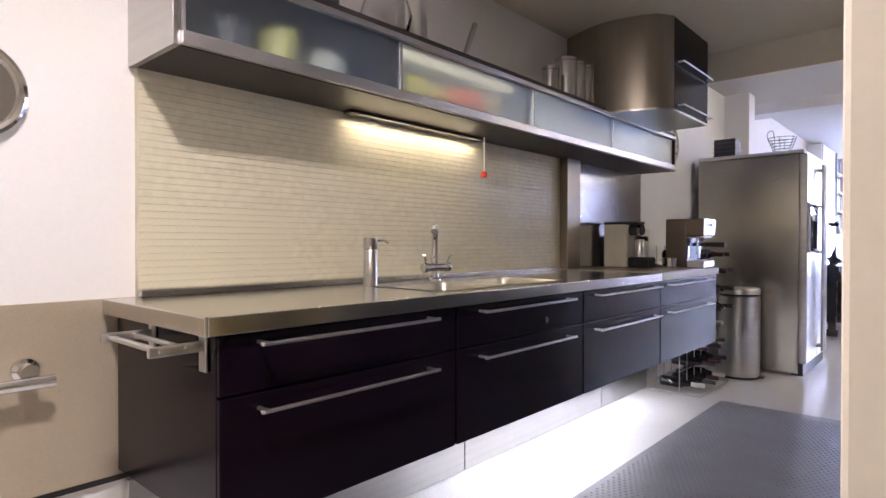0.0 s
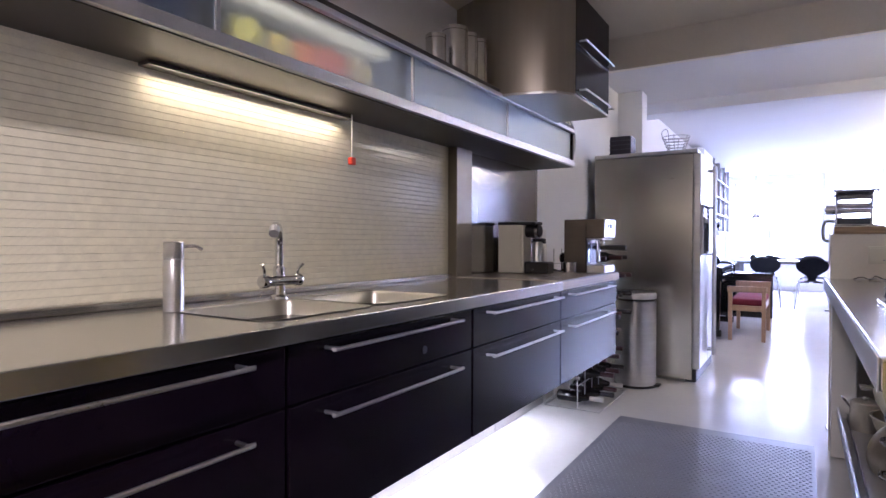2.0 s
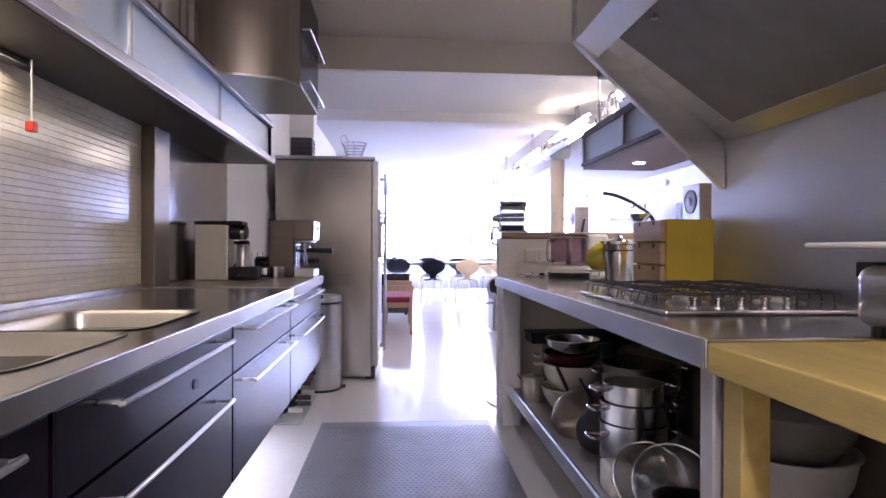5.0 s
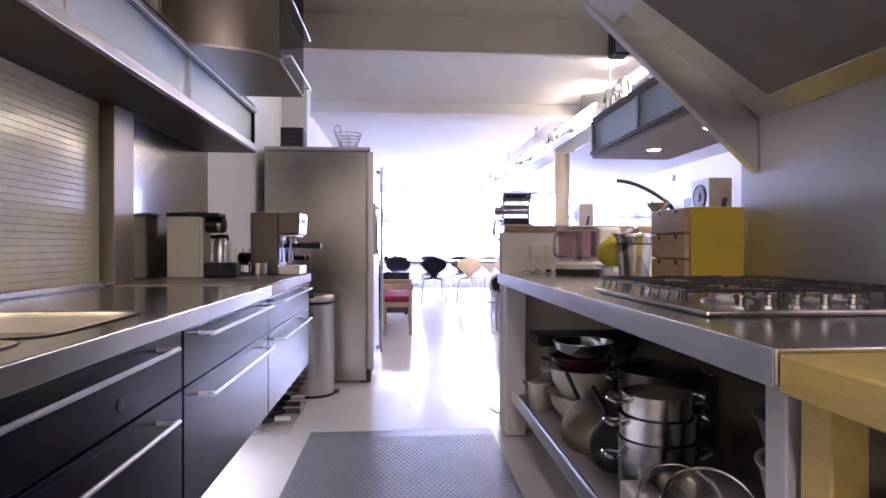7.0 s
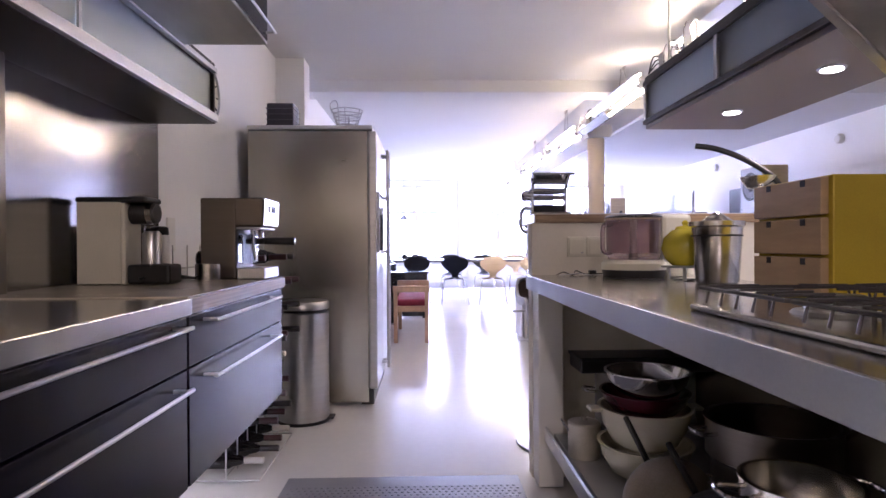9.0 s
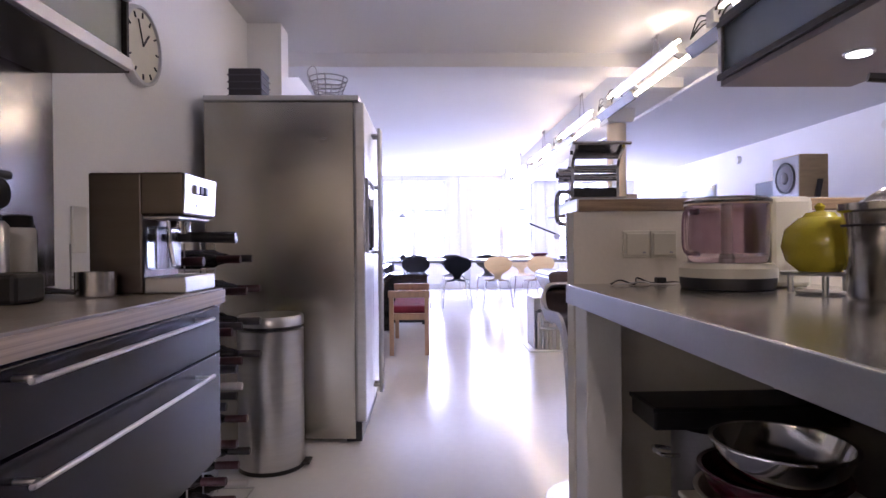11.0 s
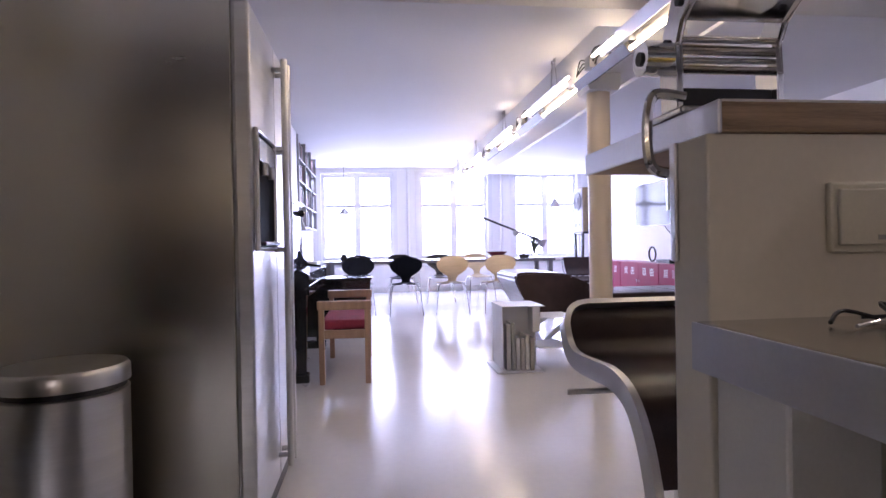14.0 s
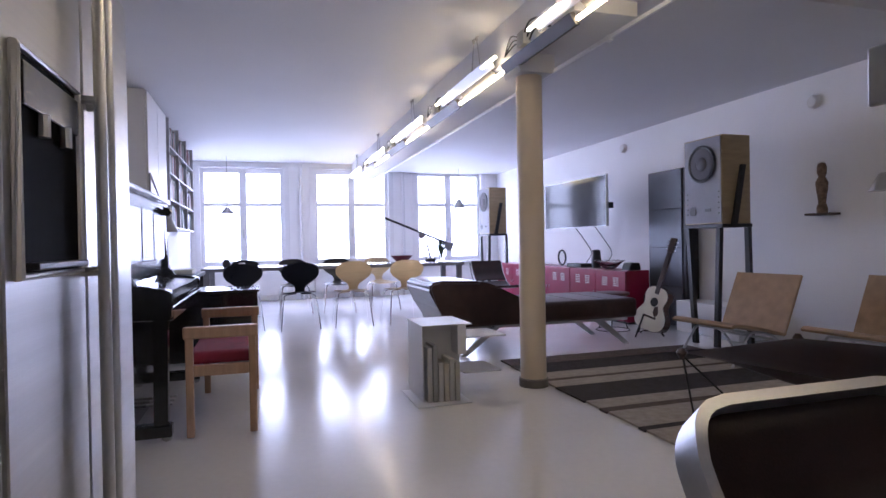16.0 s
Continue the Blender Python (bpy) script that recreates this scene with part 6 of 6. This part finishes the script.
def easy_chair():
    """A low chair: wicker seat and back on a flat steel frame; it looks along its +y."""
    t = thing("easy_chair", "low tan wicker easy chair on a flat steel frame", "easy chair", (0, 0, 0), group="tan easy chairs")
    part("seat", slab(bend([(0.36, 0.33), (0.30, 0.345), (0.0, 0.29), (-0.22, 0.235)], 5), 0.62, 0.022, "X", 0), TAN, t, smooth=True, world=False)
    part("backrest", slab(bend([(-0.22, 0.235), (-0.30, 0.42), (-0.38, 0.60), (-0.43, 0.71)], 5), 0.62, 0.022, "X", 0), TAN, t, smooth=True, world=False)
    for s in (-1, 1):
        part("leg", tube(bend([(0.27 * s, 0.33, 0.002), (0.27 * s, 0.20, 0.18), (0.27 * s, 0.10, 0.27), (0.27 * s, -0.10, 0.235), (0.27 * s, -0.22, 0.15), (0.27 * s, -0.33, 0.002)], 5), 0.011, seg=6), SATIN, t, "bent satin steel leg", smooth=True, world=False)
    part("cross_bar", rod((-0.27, 0.10, 0.265), (0.27, 0.10, 0.265), 0.010), SATIN, t, world=False)
    part("cross_bar", rod((-0.27, -0.17, 0.19), (0.27, -0.17, 0.19), 0.010), SATIN, t, world=False)
    return t


ec = easy_chair()
ec.matrix_world = pose(8.34, -2.92, 0, 0, 0, 5)
copy_thing(ec, pose(7.46, -3.36, 0, 0, 0, 4))

bc = thing("butterfly_chair", "dark brown leather sling chair on a thin black wire frame", "sling chair", (6.6, -1.7, 0))
T = [Vector(p) for p in ((6.98, -1.27, 0.42), (7.0, -2.1, 0.44), (6.15, -2.35, 0.46), (6.0, -1.45, 0.43))]
b = bmesh.new()
n = 10
grid = [[b.verts.new((T[0] * (1 - u) * (1 - v) + T[1] * (1 - u) * v + T[2] * u * v + T[3] * u * (1 - v)) - Vector((0, 0, 0.16 * math.sin(math.pi * u) * math.sin(math.pi * v)))) for v in [j / n for j in range(n + 1)]] for u in [i / n for i in range(n + 1)]]
for i in range(n):
    for j in range(n):
        b.faces.new((grid[i][j], grid[i + 1][j], grid[i + 1][j + 1], grid[i][j + 1]))
bmesh.ops.solidify(b, geom=b.faces[:], thickness=0.008)
part("sling", b, LEATHER, bc, smooth=True)
for i in range(4):
    p, q = T[i], T[(i + 2) % 4]
    f1 = Vector((p.x * 0.95 + q.x * 0.05, p.y * 0.95 + q.y * 0.05, 0.008))
    f2 = Vector((p.x * 0.7 + q.x * 0.3, p.y * 0.7 + q.y * 0.3, 0.008))
    part("leg_wire", tube([p + Vector((0, 0, 0.012)), f1, f2, p + Vector((0.01, 0.01, 0.0))], 0.006, seg=6), BLACK, bc)
    part("tip_pocket", lathe([(0.012, -0.03), (0.03, 0), (0.014, 0.025)], p, 12), LEATHER, bc, smooth=True)

for i in range(3):
    x0 = 10.40 + 1.33 * i
    t = thing("red_locker", "low glossy red metal locker cabinet with vent slots", "locker", (x0 + 0.66, -3.5, 0), group="red metal lockers")
    part("body", box(x0, x0 + 1.322, -3.64, -3.32, 0.03, 0.655, 0.004), REDPAINT, t)
    part("plinth", box(x0 + 0.02, x0 + 1.30, -3.62, -3.36, 0.002, 0.03), BLACK, t)
    for d0 in (0.004, 0.664):
        d = part("door", box(x0 + d0, x0 + d0 + 0.654, -3.318, -3.30, 0.04, 0.65, 0.004), REDPAINT, t)
        for gx in (0.14, 0.38):
            for k in range(5):
                part("vent_slot", box(x0 + d0 + gx, x0 + d0 + gx + 0.115, -3.3005, -3.297, 0.46 + 0.024 * k, 0.469 + 0.024 * k), WHITEPAINT, d)
        part("lock", box(x0 + d0 + (0.60 if d0 < 0.1 else 0.02), x0 + d0 + (0.615 if d0 < 0.1 else 0.035), -3.30, -3.29, 0.33, 0.38), CHROME, d)

tv = thing("television", "flat black television on a swivel wall arm", "television", (11.4, -3.2, 1.2))
part("case", box(-0.77, 0.77, -0.03, 0.0, 0.0, 0.665, 0.006), ALU, tv, world=False)
part("screen", box(-0.757, 0.757, 0.0005, 0.003, 0.012, 0.648), mat("tv_glass", (0.008, 0.009, 0.012), 0.1, vary=0.02, spec=0.3), tv, world=False)
part("arm", box(-0.05, 0.05, -0.62, -0.03, 0.28, 0.36, 0.004), BLACK, tv, world=False)
tv.matrix_world = pose(11.46, -3.22, 1.205, 0, 0, 2)
for nm, x, h in (("cable_black", 11.1, 0), ("cable_black", 11.6, 0)):
    t = thing("cable", "thin dark cable hanging below the television", "cable", (x, -3.4, 0.65))
    part("cable", tube(bend([(x, -3.3, 1.25), (x + 0.06, -3.5, 1.05), (x - 0.05, -3.55, 0.85), (x + 0.1, -3.5, 0.66)], 6), 0.006, seg=6), BLACK, t, smooth=True)
wsp = thing("wall_speaker", "small black wall bracket with a phone beside the television", "bracket", (10.4, -3.9, 1.5))
part("plate", box(10.99, 11.03, -3.42, -3.38, 1.28, 1.58, 0.006), BLACK, wsp)
part("handset", box(10.975, 10.992, -3.425, -3.385, 1.40, 1.57, 0.004), SATIN, wsp)
part("arm", rod((11.01, -3.40, 1.5), (11.3, -3.29, 1.5), 0.01), BLACK, wsp)
rt = thing("ring_ornament", "dark ring ornament on the red lockers", "ornament", (12.3, -3.5, 0.655))
part("ring", tube([(12.3 + 0.11 * math.cos(a * math.pi / 14), -3.5, 0.78 + 0.11 * math.sin(a * math.pi / 14)) for a in range(28)], 0.014, closed=True), BLACK, rt, smooth=True)
sb = thing("black_speaker", "small black cylinder speaker on the lockers", "speaker", (11.4, -3.5, 0.655))
part("body", lathe([(0.06, 0), (0.07, 0.1), (0.055, 0.24), (0.03, 0.25)], (11.35, -3.5, 0.656), 20), BLACK, sb, smooth=True)
gb = thing("glass_bowl", "wide clear glass bowl on the lockers", "bowl", (11.0, -3.5, 0.655))
part("bowl", lathe([(0.06, 0), (0.08, 0.01), (0.2, 0.11), (0.195, 0.115), (0.07, 0.02)], (11.0, -3.48, 0.656), 28), CLEAR, gb, smooth=True)
dv = thing("set_top_box", "flat black box on the lockers", "player", (11.7, -3.5, 0.655))
part("body", box(11.55, 11.95, -3.6, -3.38, 0.656, 0.705, 0.004), BLACK, dv)
rd2 = thing("clock_radio", "small dark clock radio on the locker end", "radio", (10.55, -3.5, 0.655))
part("body", prism([(-3.6, 0.656), (-3.42, 0.656), (-3.46, 0.745), (-3.58, 0.745)], "X", 10.5, 10.66, bevel=0.006), BLACK, rd2)

tw = thing("tall_grey_unit", "tall slim grey panelled wall unit", "unit", (10.3, -3.8, 0))
part("body", box(9.885, 10.53, -3.93, -3.752, 0.01, 1.85, 0.003), BLACK, tw)
for k in range(4):
    part("panel", box(9.93, 10.52, -3.75, -3.735, 0.02 + 0.4575 * k, 0.469 + 0.4575 * k, 0.004), mat("slate_panel", (0.10, 0.11, 0.13), 0.4, 0.2) if k == 0 else bpy.data.materials["slate_panel"], tw)
wbx = thing("white_step", "low white box by the wall", "box", (9.3, -3.7, 0))
part("box", box(8.95, 9.85, -3.92, -3.58, 0.002, 0.34, 0.006), WHITEPAINT, wbx)


def speaker(x, y, z0, label):
    """A monitor speaker whose front looks along +y, on a splayed dark stand; x, y is its corner nearest the kitchen."""
    t = thing("monitor_speaker", label, "loudspeaker", (x + 0.25, y - 0.16, z0), group="monitor speakers")
    part("cabinet", box(x, x + 0.50, y - 0.33, y - 0.006, z0, z0 + 0.83, 0.006), mat("speaker_veneer", (0.35, 0.26, 0.14), 0.45, vary=0.1, stretch=(1, 1, 6)) if "speaker_veneer" not in bpy.data.materials else bpy.data.materials["speaker_veneer"], t, "pale veneer cabinet")
    part("baffle", box(x + 0.012, x + 0.488, y - 0.006, y, z0 + 0.012, z0 + 0.818, 0.002), mat("grey_baffle", (0.21, 0.21, 0.235), 0.45) if "grey_baffle" not in bpy.data.materials else bpy.data.materials["grey_baffle"], t)
    d = part("driver", lathe([(0.175, 0), (0.18, 0.012), (0.165, 0.016), (0.15, 0.006), (0.02, 0.005)], (x + 0.25, y, z0 + 0.58), 36, axis="Y"), BLACK, t, smooth=True)
    part("cone", lathe([(0.146, 0.008), (0.14, 0.010), (0.07, 0.0065), (0.062, 0.014), (0.04, 0.022), (0.01, 0.025)], (x + 0.25, y, z0 + 0.58), 28, axis="Y"), mat("cone_brown", (0.05, 0.04, 0.045), 0.55) if "cone_brown" not in bpy.data.materials else bpy.data.materials["cone_brown"], d, smooth=True)
    part("port", lathe([(0.045, 0), (0.045, 0.004)], (x + 0.38, y, z0 + 0.13), 20, axis="Y"), BLACK, t)
    part("badge", box(x + 0.14, x + 0.22, y, y + 0.003, z0 + 0.12, z0 + 0.15), BLACK, t)
    for k in range(5):
        for xx in (0.04, 0.45):
            part("bolt", rod((x + xx, y, z0 + 0.10 + 0.05 * k), (x + xx, y + 0.004, z0 + 0.10 + 0.05 * k), 0.008, seg=8), BLACK, t)
    s = thing("speaker_stand", "dark splayed wooden speaker stand", "speaker stand", (x + 0.25, y - 0.16, 0), group="speaker stands")
    part("shelf", box(x - 0.01, x + 0.51, y - 0.34, y + 0.01, z0 - 0.035, z0 - 0.001, 0.003), BLACK, s)
    part("leg", prism([(x + 0.02, z0 - 0.036), (x + 0.07, z0 - 0.036), (x + 0.05, 0.002), (x - 0.0, 0.002)], "Y", y - 0.36, y - 0.32), BLACK, s)
    part("leg", prism([(x + 0.43, z0 - 0.036), (x + 0.48, z0 - 0.036), (x + 0.40, 0.002), (x + 0.35, 0.002)], "Y", y - 0.03, y + 0.01), BLACK, s)
    part("leg", prism([(x + 0.02, z0 - 0.036), (x + 0.07, z0 - 0.036), (x + 0.12, 0.002), (x + 0.07, 0.002)], "Y", y - 0.03, y + 0.01), BLACK, s)
    part("back_strut", prism([(y - 0.25, z0 + 0.55), (y - 0.20, z0 + 0.55), (y - 0.08, z0 - 0.036), (y - 0.14, z0 - 0.036)], "X", x - 0.035, x - 0.008), BLACK, s)


speaker(8.74, -3.20, 1.165, "large grey-fronted monitor speaker with a black woofer")
speaker(14.05, -3.02, 1.19, "large grey-fronted monitor speaker by the window")

gt = thing("acoustic_guitar", "pale acoustic guitar with a dark pickguard on a floor stand", "guitar", (9.75, -3.2, 0.06))
# Pale spruce, lightened further: the light on its face is in the colour.
SPR = mat("lit_spruce", (0.84, 0.80, 0.70), 0.3, vary=0.05, stretch=(1, 8, 1))
out = [(0.0, 0.0), (0.10, 0.005), (0.17, 0.04), (0.20, 0.11), (0.185, 0.18), (0.145, 0.24), (0.125, 0.275), (0.13, 0.32), (0.145, 0.37), (0.13, 0.43), (0.08, 0.47), (0.0, 0.48)]
poly = bend(out, 4)
poly = [(p.x, p.y) for p in poly] + [(-p.x, p.y) for p in poly[::-1][1:-1]]
part("body", prism(poly, "Y", -0.10, -0.004), mat("rosewood", (0.06, 0.025, 0.018), 0.25), gt, world=False)
part("soundboard", prism([(u * 0.985, v * 0.985 + 0.003) for u, v in poly], "Y", -0.004, 0.0), SPR, gt, world=False)
part("sound_hole", lathe([(0.048, 0.0), (0.048, 0.0015)], (0, 0, 0.31), 24, axis="Y"), BLACK, gt, world=False)
part("pickguard", prism([(-0.02, 0.26), (-0.06, 0.28), (-0.09, 0.2), (-0.06, 0.15), (-0.02, 0.2)], "Y", 0.0, 0.0015), LEATHER, gt, world=False)
part("bridge", box(-0.08, 0.08, 0.0, 0.008, 0.135, 0.155, 0.002), LEATHER, gt, world=False)
part("neck", box(-0.026, 0.026, -0.02, 0.008, 0.40, 0.86, 0.004), LEATHER, gt, world=False)
part("head", box(-0.036, 0.036, -0.018, 0.002, 0.86, 1.02, 0.004), LEATHER, gt, world=False)
for k in range(3):
    for s in (-1, 1):
        part("tuner", rod((0.036 * s, -0.01, 0.89 + 0.045 * k), (0.058 * s, -0.01, 0.89 + 0.045 * k), 0.007, seg=8), CHROME, gt, world=False)
gt.matrix_world = pose(9.66, -3.03, 0.065, 12, -12, 12)
gs = thing("guitar_stand", "small black folding guitar stand", "guitar stand", (9.75, -3.25, 0))
for p, q in (((9.62, -2.87, 0.002), (9.72, -3.05, 0.22)), ((9.54, -3.17, 0.002), (9.72, -3.07, 0.22)), ((9.90, -3.11, 0.002), (9.72, -3.06, 0.22)), ((9.72, -3.06, 0.22), (9.78, -3.11, 0.42))):
    part("tube", rod(p, q, 0.009), BLACK, gs)
part("cradle", tube([(9.58, -2.91, 0.06), (9.68, -3.01, 0.055), (9.62, -3.15, 0.06)], 0.009), BLACK, gs)

me = mesh("carved_figure", lathe([(0.042, 0), (0.045, 0.04), (0.03, 0.09), (0.036, 0.15), (0.046, 0.21), (0.050, 0.27), (0.036, 0.30), (0.026, 0.32), (0.037, 0.35), (0.039, 0.40), (0.03, 0.435), (0.015, 0.445)], (0, 0, 0), 16), mat("carved_wood", (0.24, 0.155, 0.10), 0.6, vary=0.3, scale=20, bump=0.6, bscale=60))
soften(me)
sta = tagged(new("carved_figure", me), "carved dark wooden figure on a small wall shelf", "statue")
sta.matrix_world = pose(8.29, -3.87, 1.237)
ws = thing("wall_shelf", "small dark wooden wall shelf", "shelf", (8.29, -3.88, 1.216))
part("board", box(8.18, 8.40, -3.949, -3.79, 1.216, 1.236, 0.003), mat("dark_shelf_wood", (0.06, 0.04, 0.03), 0.5), ws)
for x, z in ((11.31, 2.30), (8.41, 2.25)):
    t = thing("smoke_detector", "round white detector on the wall", "detector", (x, -3.94, z), group="detectors")
    part("body", lathe([(0.06, 0), (0.06, 0.03), (0.045, 0.05), (0.01, 0.052)], (x, RW + 0.001, z), 24, axis="Y"), WHITEP, t, smooth=True)
wlp = thing("wall_lamp", "white cone wall lamp", "wall lamp", (7.5, -3.7, 1.4))
part("shade", lathe([(0.10, 0), (0.09, 0.03), (0.035, 0.13), (0.02, 0.14)], (7.62, -3.68, 1.37), 20), PAINTGREY, wlp, smooth=True)
part("arm", rod((7.62, -3.68, 1.5), (7.62, -3.949, 1.52), 0.008), PAINTGREY, wlp)
pic = thing("framed_print", "small pale framed print on the wall", "picture", (12.9, -3.93, 1.4))
part("frame", box(12.75, 13.25, -3.948, -3.925, 1.25, 1.75, 0.004), WHITEP, pic)


def bar_stool():
    """A stool with a bent leather seat shell in a flat steel loop; its front looks along -x."""
    t = thing("bar_stool", "bar stool with dark leather shell and flat steel frame loop", "bar stool", (0, 0, 0), group="bar stools")
    prof = [(0.228, 0.835), (0.205, 0.812), (0.188, 0.785), (0.17, 0.757), (0.14, 0.737), (0.09, 0.730), (0.0, 0.733), (-0.08, 0.735), (-0.15, 0.715), (-0.20, 0.66), (-0.23, 0.59)]
    line = [Vector((p.x, 0, p.y)) for p in bend([(a, b, 0) for a, b in prof], 5)]
    half, rad = 0.182, 0.065
    run = [0.0]
    for p, q in zip(line, line[1:]):
        run.append(run[-1] + (q - p).length)

    def width(d):
        return half - rad + math.sqrt(max(0, rad * rad - (rad - d) ** 2)) if d < rad else half

    def normal(i):
        d = (line[min(i + 1, len(line) - 1)] - line[max(i - 1, 0)]).normalized()
        return Vector((d.z, 0, -d.x))

    b = bmesh.new()
    rows = []
    for i, p in enumerate(line):
        w = width(run[i]) - 0.006
        rows.append([b.verts.new(p + Vector((0, w * (j / 4 - 1), 0))) for j in range(9)])
    for a, c in zip(rows, rows[1:]):
        for j in range(8):
            b.faces.new((a[j], a[j + 1], c[j + 1], c[j]))
    bmesh.ops.solidify(b, geom=b.faces[:], thickness=0.012)
    part("seat_shell", b, LEATHER, t, "dark brown leather shell", smooth=True, world=False)
    side = [(line[i] + Vector((0, width(run[i]), 0)), normal(i)) for i in range(len(line))]
    end = normal(len(line) - 1)
    loop = [(Vector((-0.255, half, 0.36)), end), (Vector((-0.25, half, 0.48)), end)] + side[::-1] + [(Vector((p.x, -p.y, p.z)), n) for p, n in side] + [(Vector((-0.25, -half, 0.48)), end), (Vector((-0.255, -half, 0.36)), end)]
    b = bmesh.new()
    rows = []
    for i, (p, n) in enumerate(loop):
        d = (loop[min(i + 1, len(loop) - 1)][0] - loop[max(i - 1, 0)][0]).normalized()
        c = d.cross(n).normalized()
        rows.append([b.verts.new(p + n * u + c * w) for u, w in ((0.020, -0.007), (0.020, 0.007), (-0.020, 0.007), (-0.020, -0.007))])
    for a, c in zip(rows, rows[1:]):
        for j in range(4):
            b.faces.new((a[j], a[(j + 1) % 4], c[(j + 1) % 4], c[j]))
    b.faces.new(rows[0][::-1])
    b.faces.new(rows[-1])
    part("frame_loop", b, ALU, t, "flat satin steel frame loop", smooth=True, world=False)
    part("footrest", box(-0.265, -0.243, -0.189, 0.189, 0.33, 0.366, 0.006), ALU, t, world=False)
    part("column", rod((0.0, 0, 0.02), (0.0, 0, 0.72), 0.022, seg=20), CHROME, t, smooth=True, world=False)
    part("lever", rod((0.0, 0, 0.69), (0.07, 0.22, 0.675), 0.006), SATIN, t, world=False)
    part("base", lathe([(0.215, 0), (0.21, 0.008), (0.06, 0.02), (0.03, 0.04)], (0, 0, 0.001), 40), SATIN, t, smooth=True, world=False)
    return t


bsn = bar_stool()
bsn.matrix_world = pose(4.71, 0.255, 0)
copy_thing(bsn, pose(4.78, -0.62, 0, 0, 0, 4))

# round mirror and rail beside the entry
mr = thing("round_mirror", "round wall mirror with a chrome ring", "mirror", (0.47, 2.12, 1.42))
part("ring", tube([(0.47 + 0.11 * math.cos(a * math.pi / 20), 2.11, 1.42 + 0.11 * math.sin(a * math.pi / 20)) for a in range(40)], 0.013, closed=True), CHROME, mr, smooth=True)
part("glass", lathe([(0.105, 0), (0.105, -0.006)], (0.47, 2.118, 1.42), 40, axis="Y"), mat("mirror", (0.85, 0.85, 0.85), 0.03, 1.0, vary=0.01), mr)
hr = thing("chrome_rail", "chrome wall rail with a round mount", "rail", (0.5, 2.1, 0.71))
part("mount", lathe([(0.03, 0), (0.03, -0.02), (0.02, -0.03), (0.02, -0.06)], (0.58, 2.117, 0.73), 20, axis="Y"), CHROME, hr, smooth=True)
part("rail", rod((-0.1, 2.05, 0.705), (0.63, 2.05, 0.705), 0.016, seg=16), CHROME, hr, smooth=True)

# ---- mosaic tiles ----
P = 0.0205
tm = bpy.data.meshes.new("tile")
tvs = [(sx * 0.01025, sy, sz * h) for h, sy in ((0.0097, 0.0), (0.0092, -0.0022)) for sx, sz in ((-1, -1), (1, -1), (1, 1), (-1, 1))]
tf = [(4, 5, 6, 7)] + [(k, (k + 1) % 4, 4 + (k + 1) % 4, 4 + k) for k in range(4)]
tm.from_pydata(tvs, [], tf)
tm.materials.append(TILE)
back = bpy.data.objects["tile_backing"]
vs, fs = [], []
for i in range(int(2.33 / P)):
    for j in range(int(0.63 / P)):
        x, z = 0.862 + P * i, 0.927 + P * j
        if z > 1.54:
            continue
        if i < 25 and j < 12:
            o = new("tile", tm)
            o.parent = back
            o.location = (x, 2.112, z)
        else:
            n = len(vs)
            vs += [(x + a, 2.112 + b2, z + c) for a, b2, c in tvs]
            fs += [tuple(n + q for q in f) for f in tf]
me = bpy.data.meshes.new("tiles")
me.from_pydata(vs, [], fs)
me.materials.append(TILE)
o = new("tiles", me)
o.parent = back
tagged(o, kind="stuff")
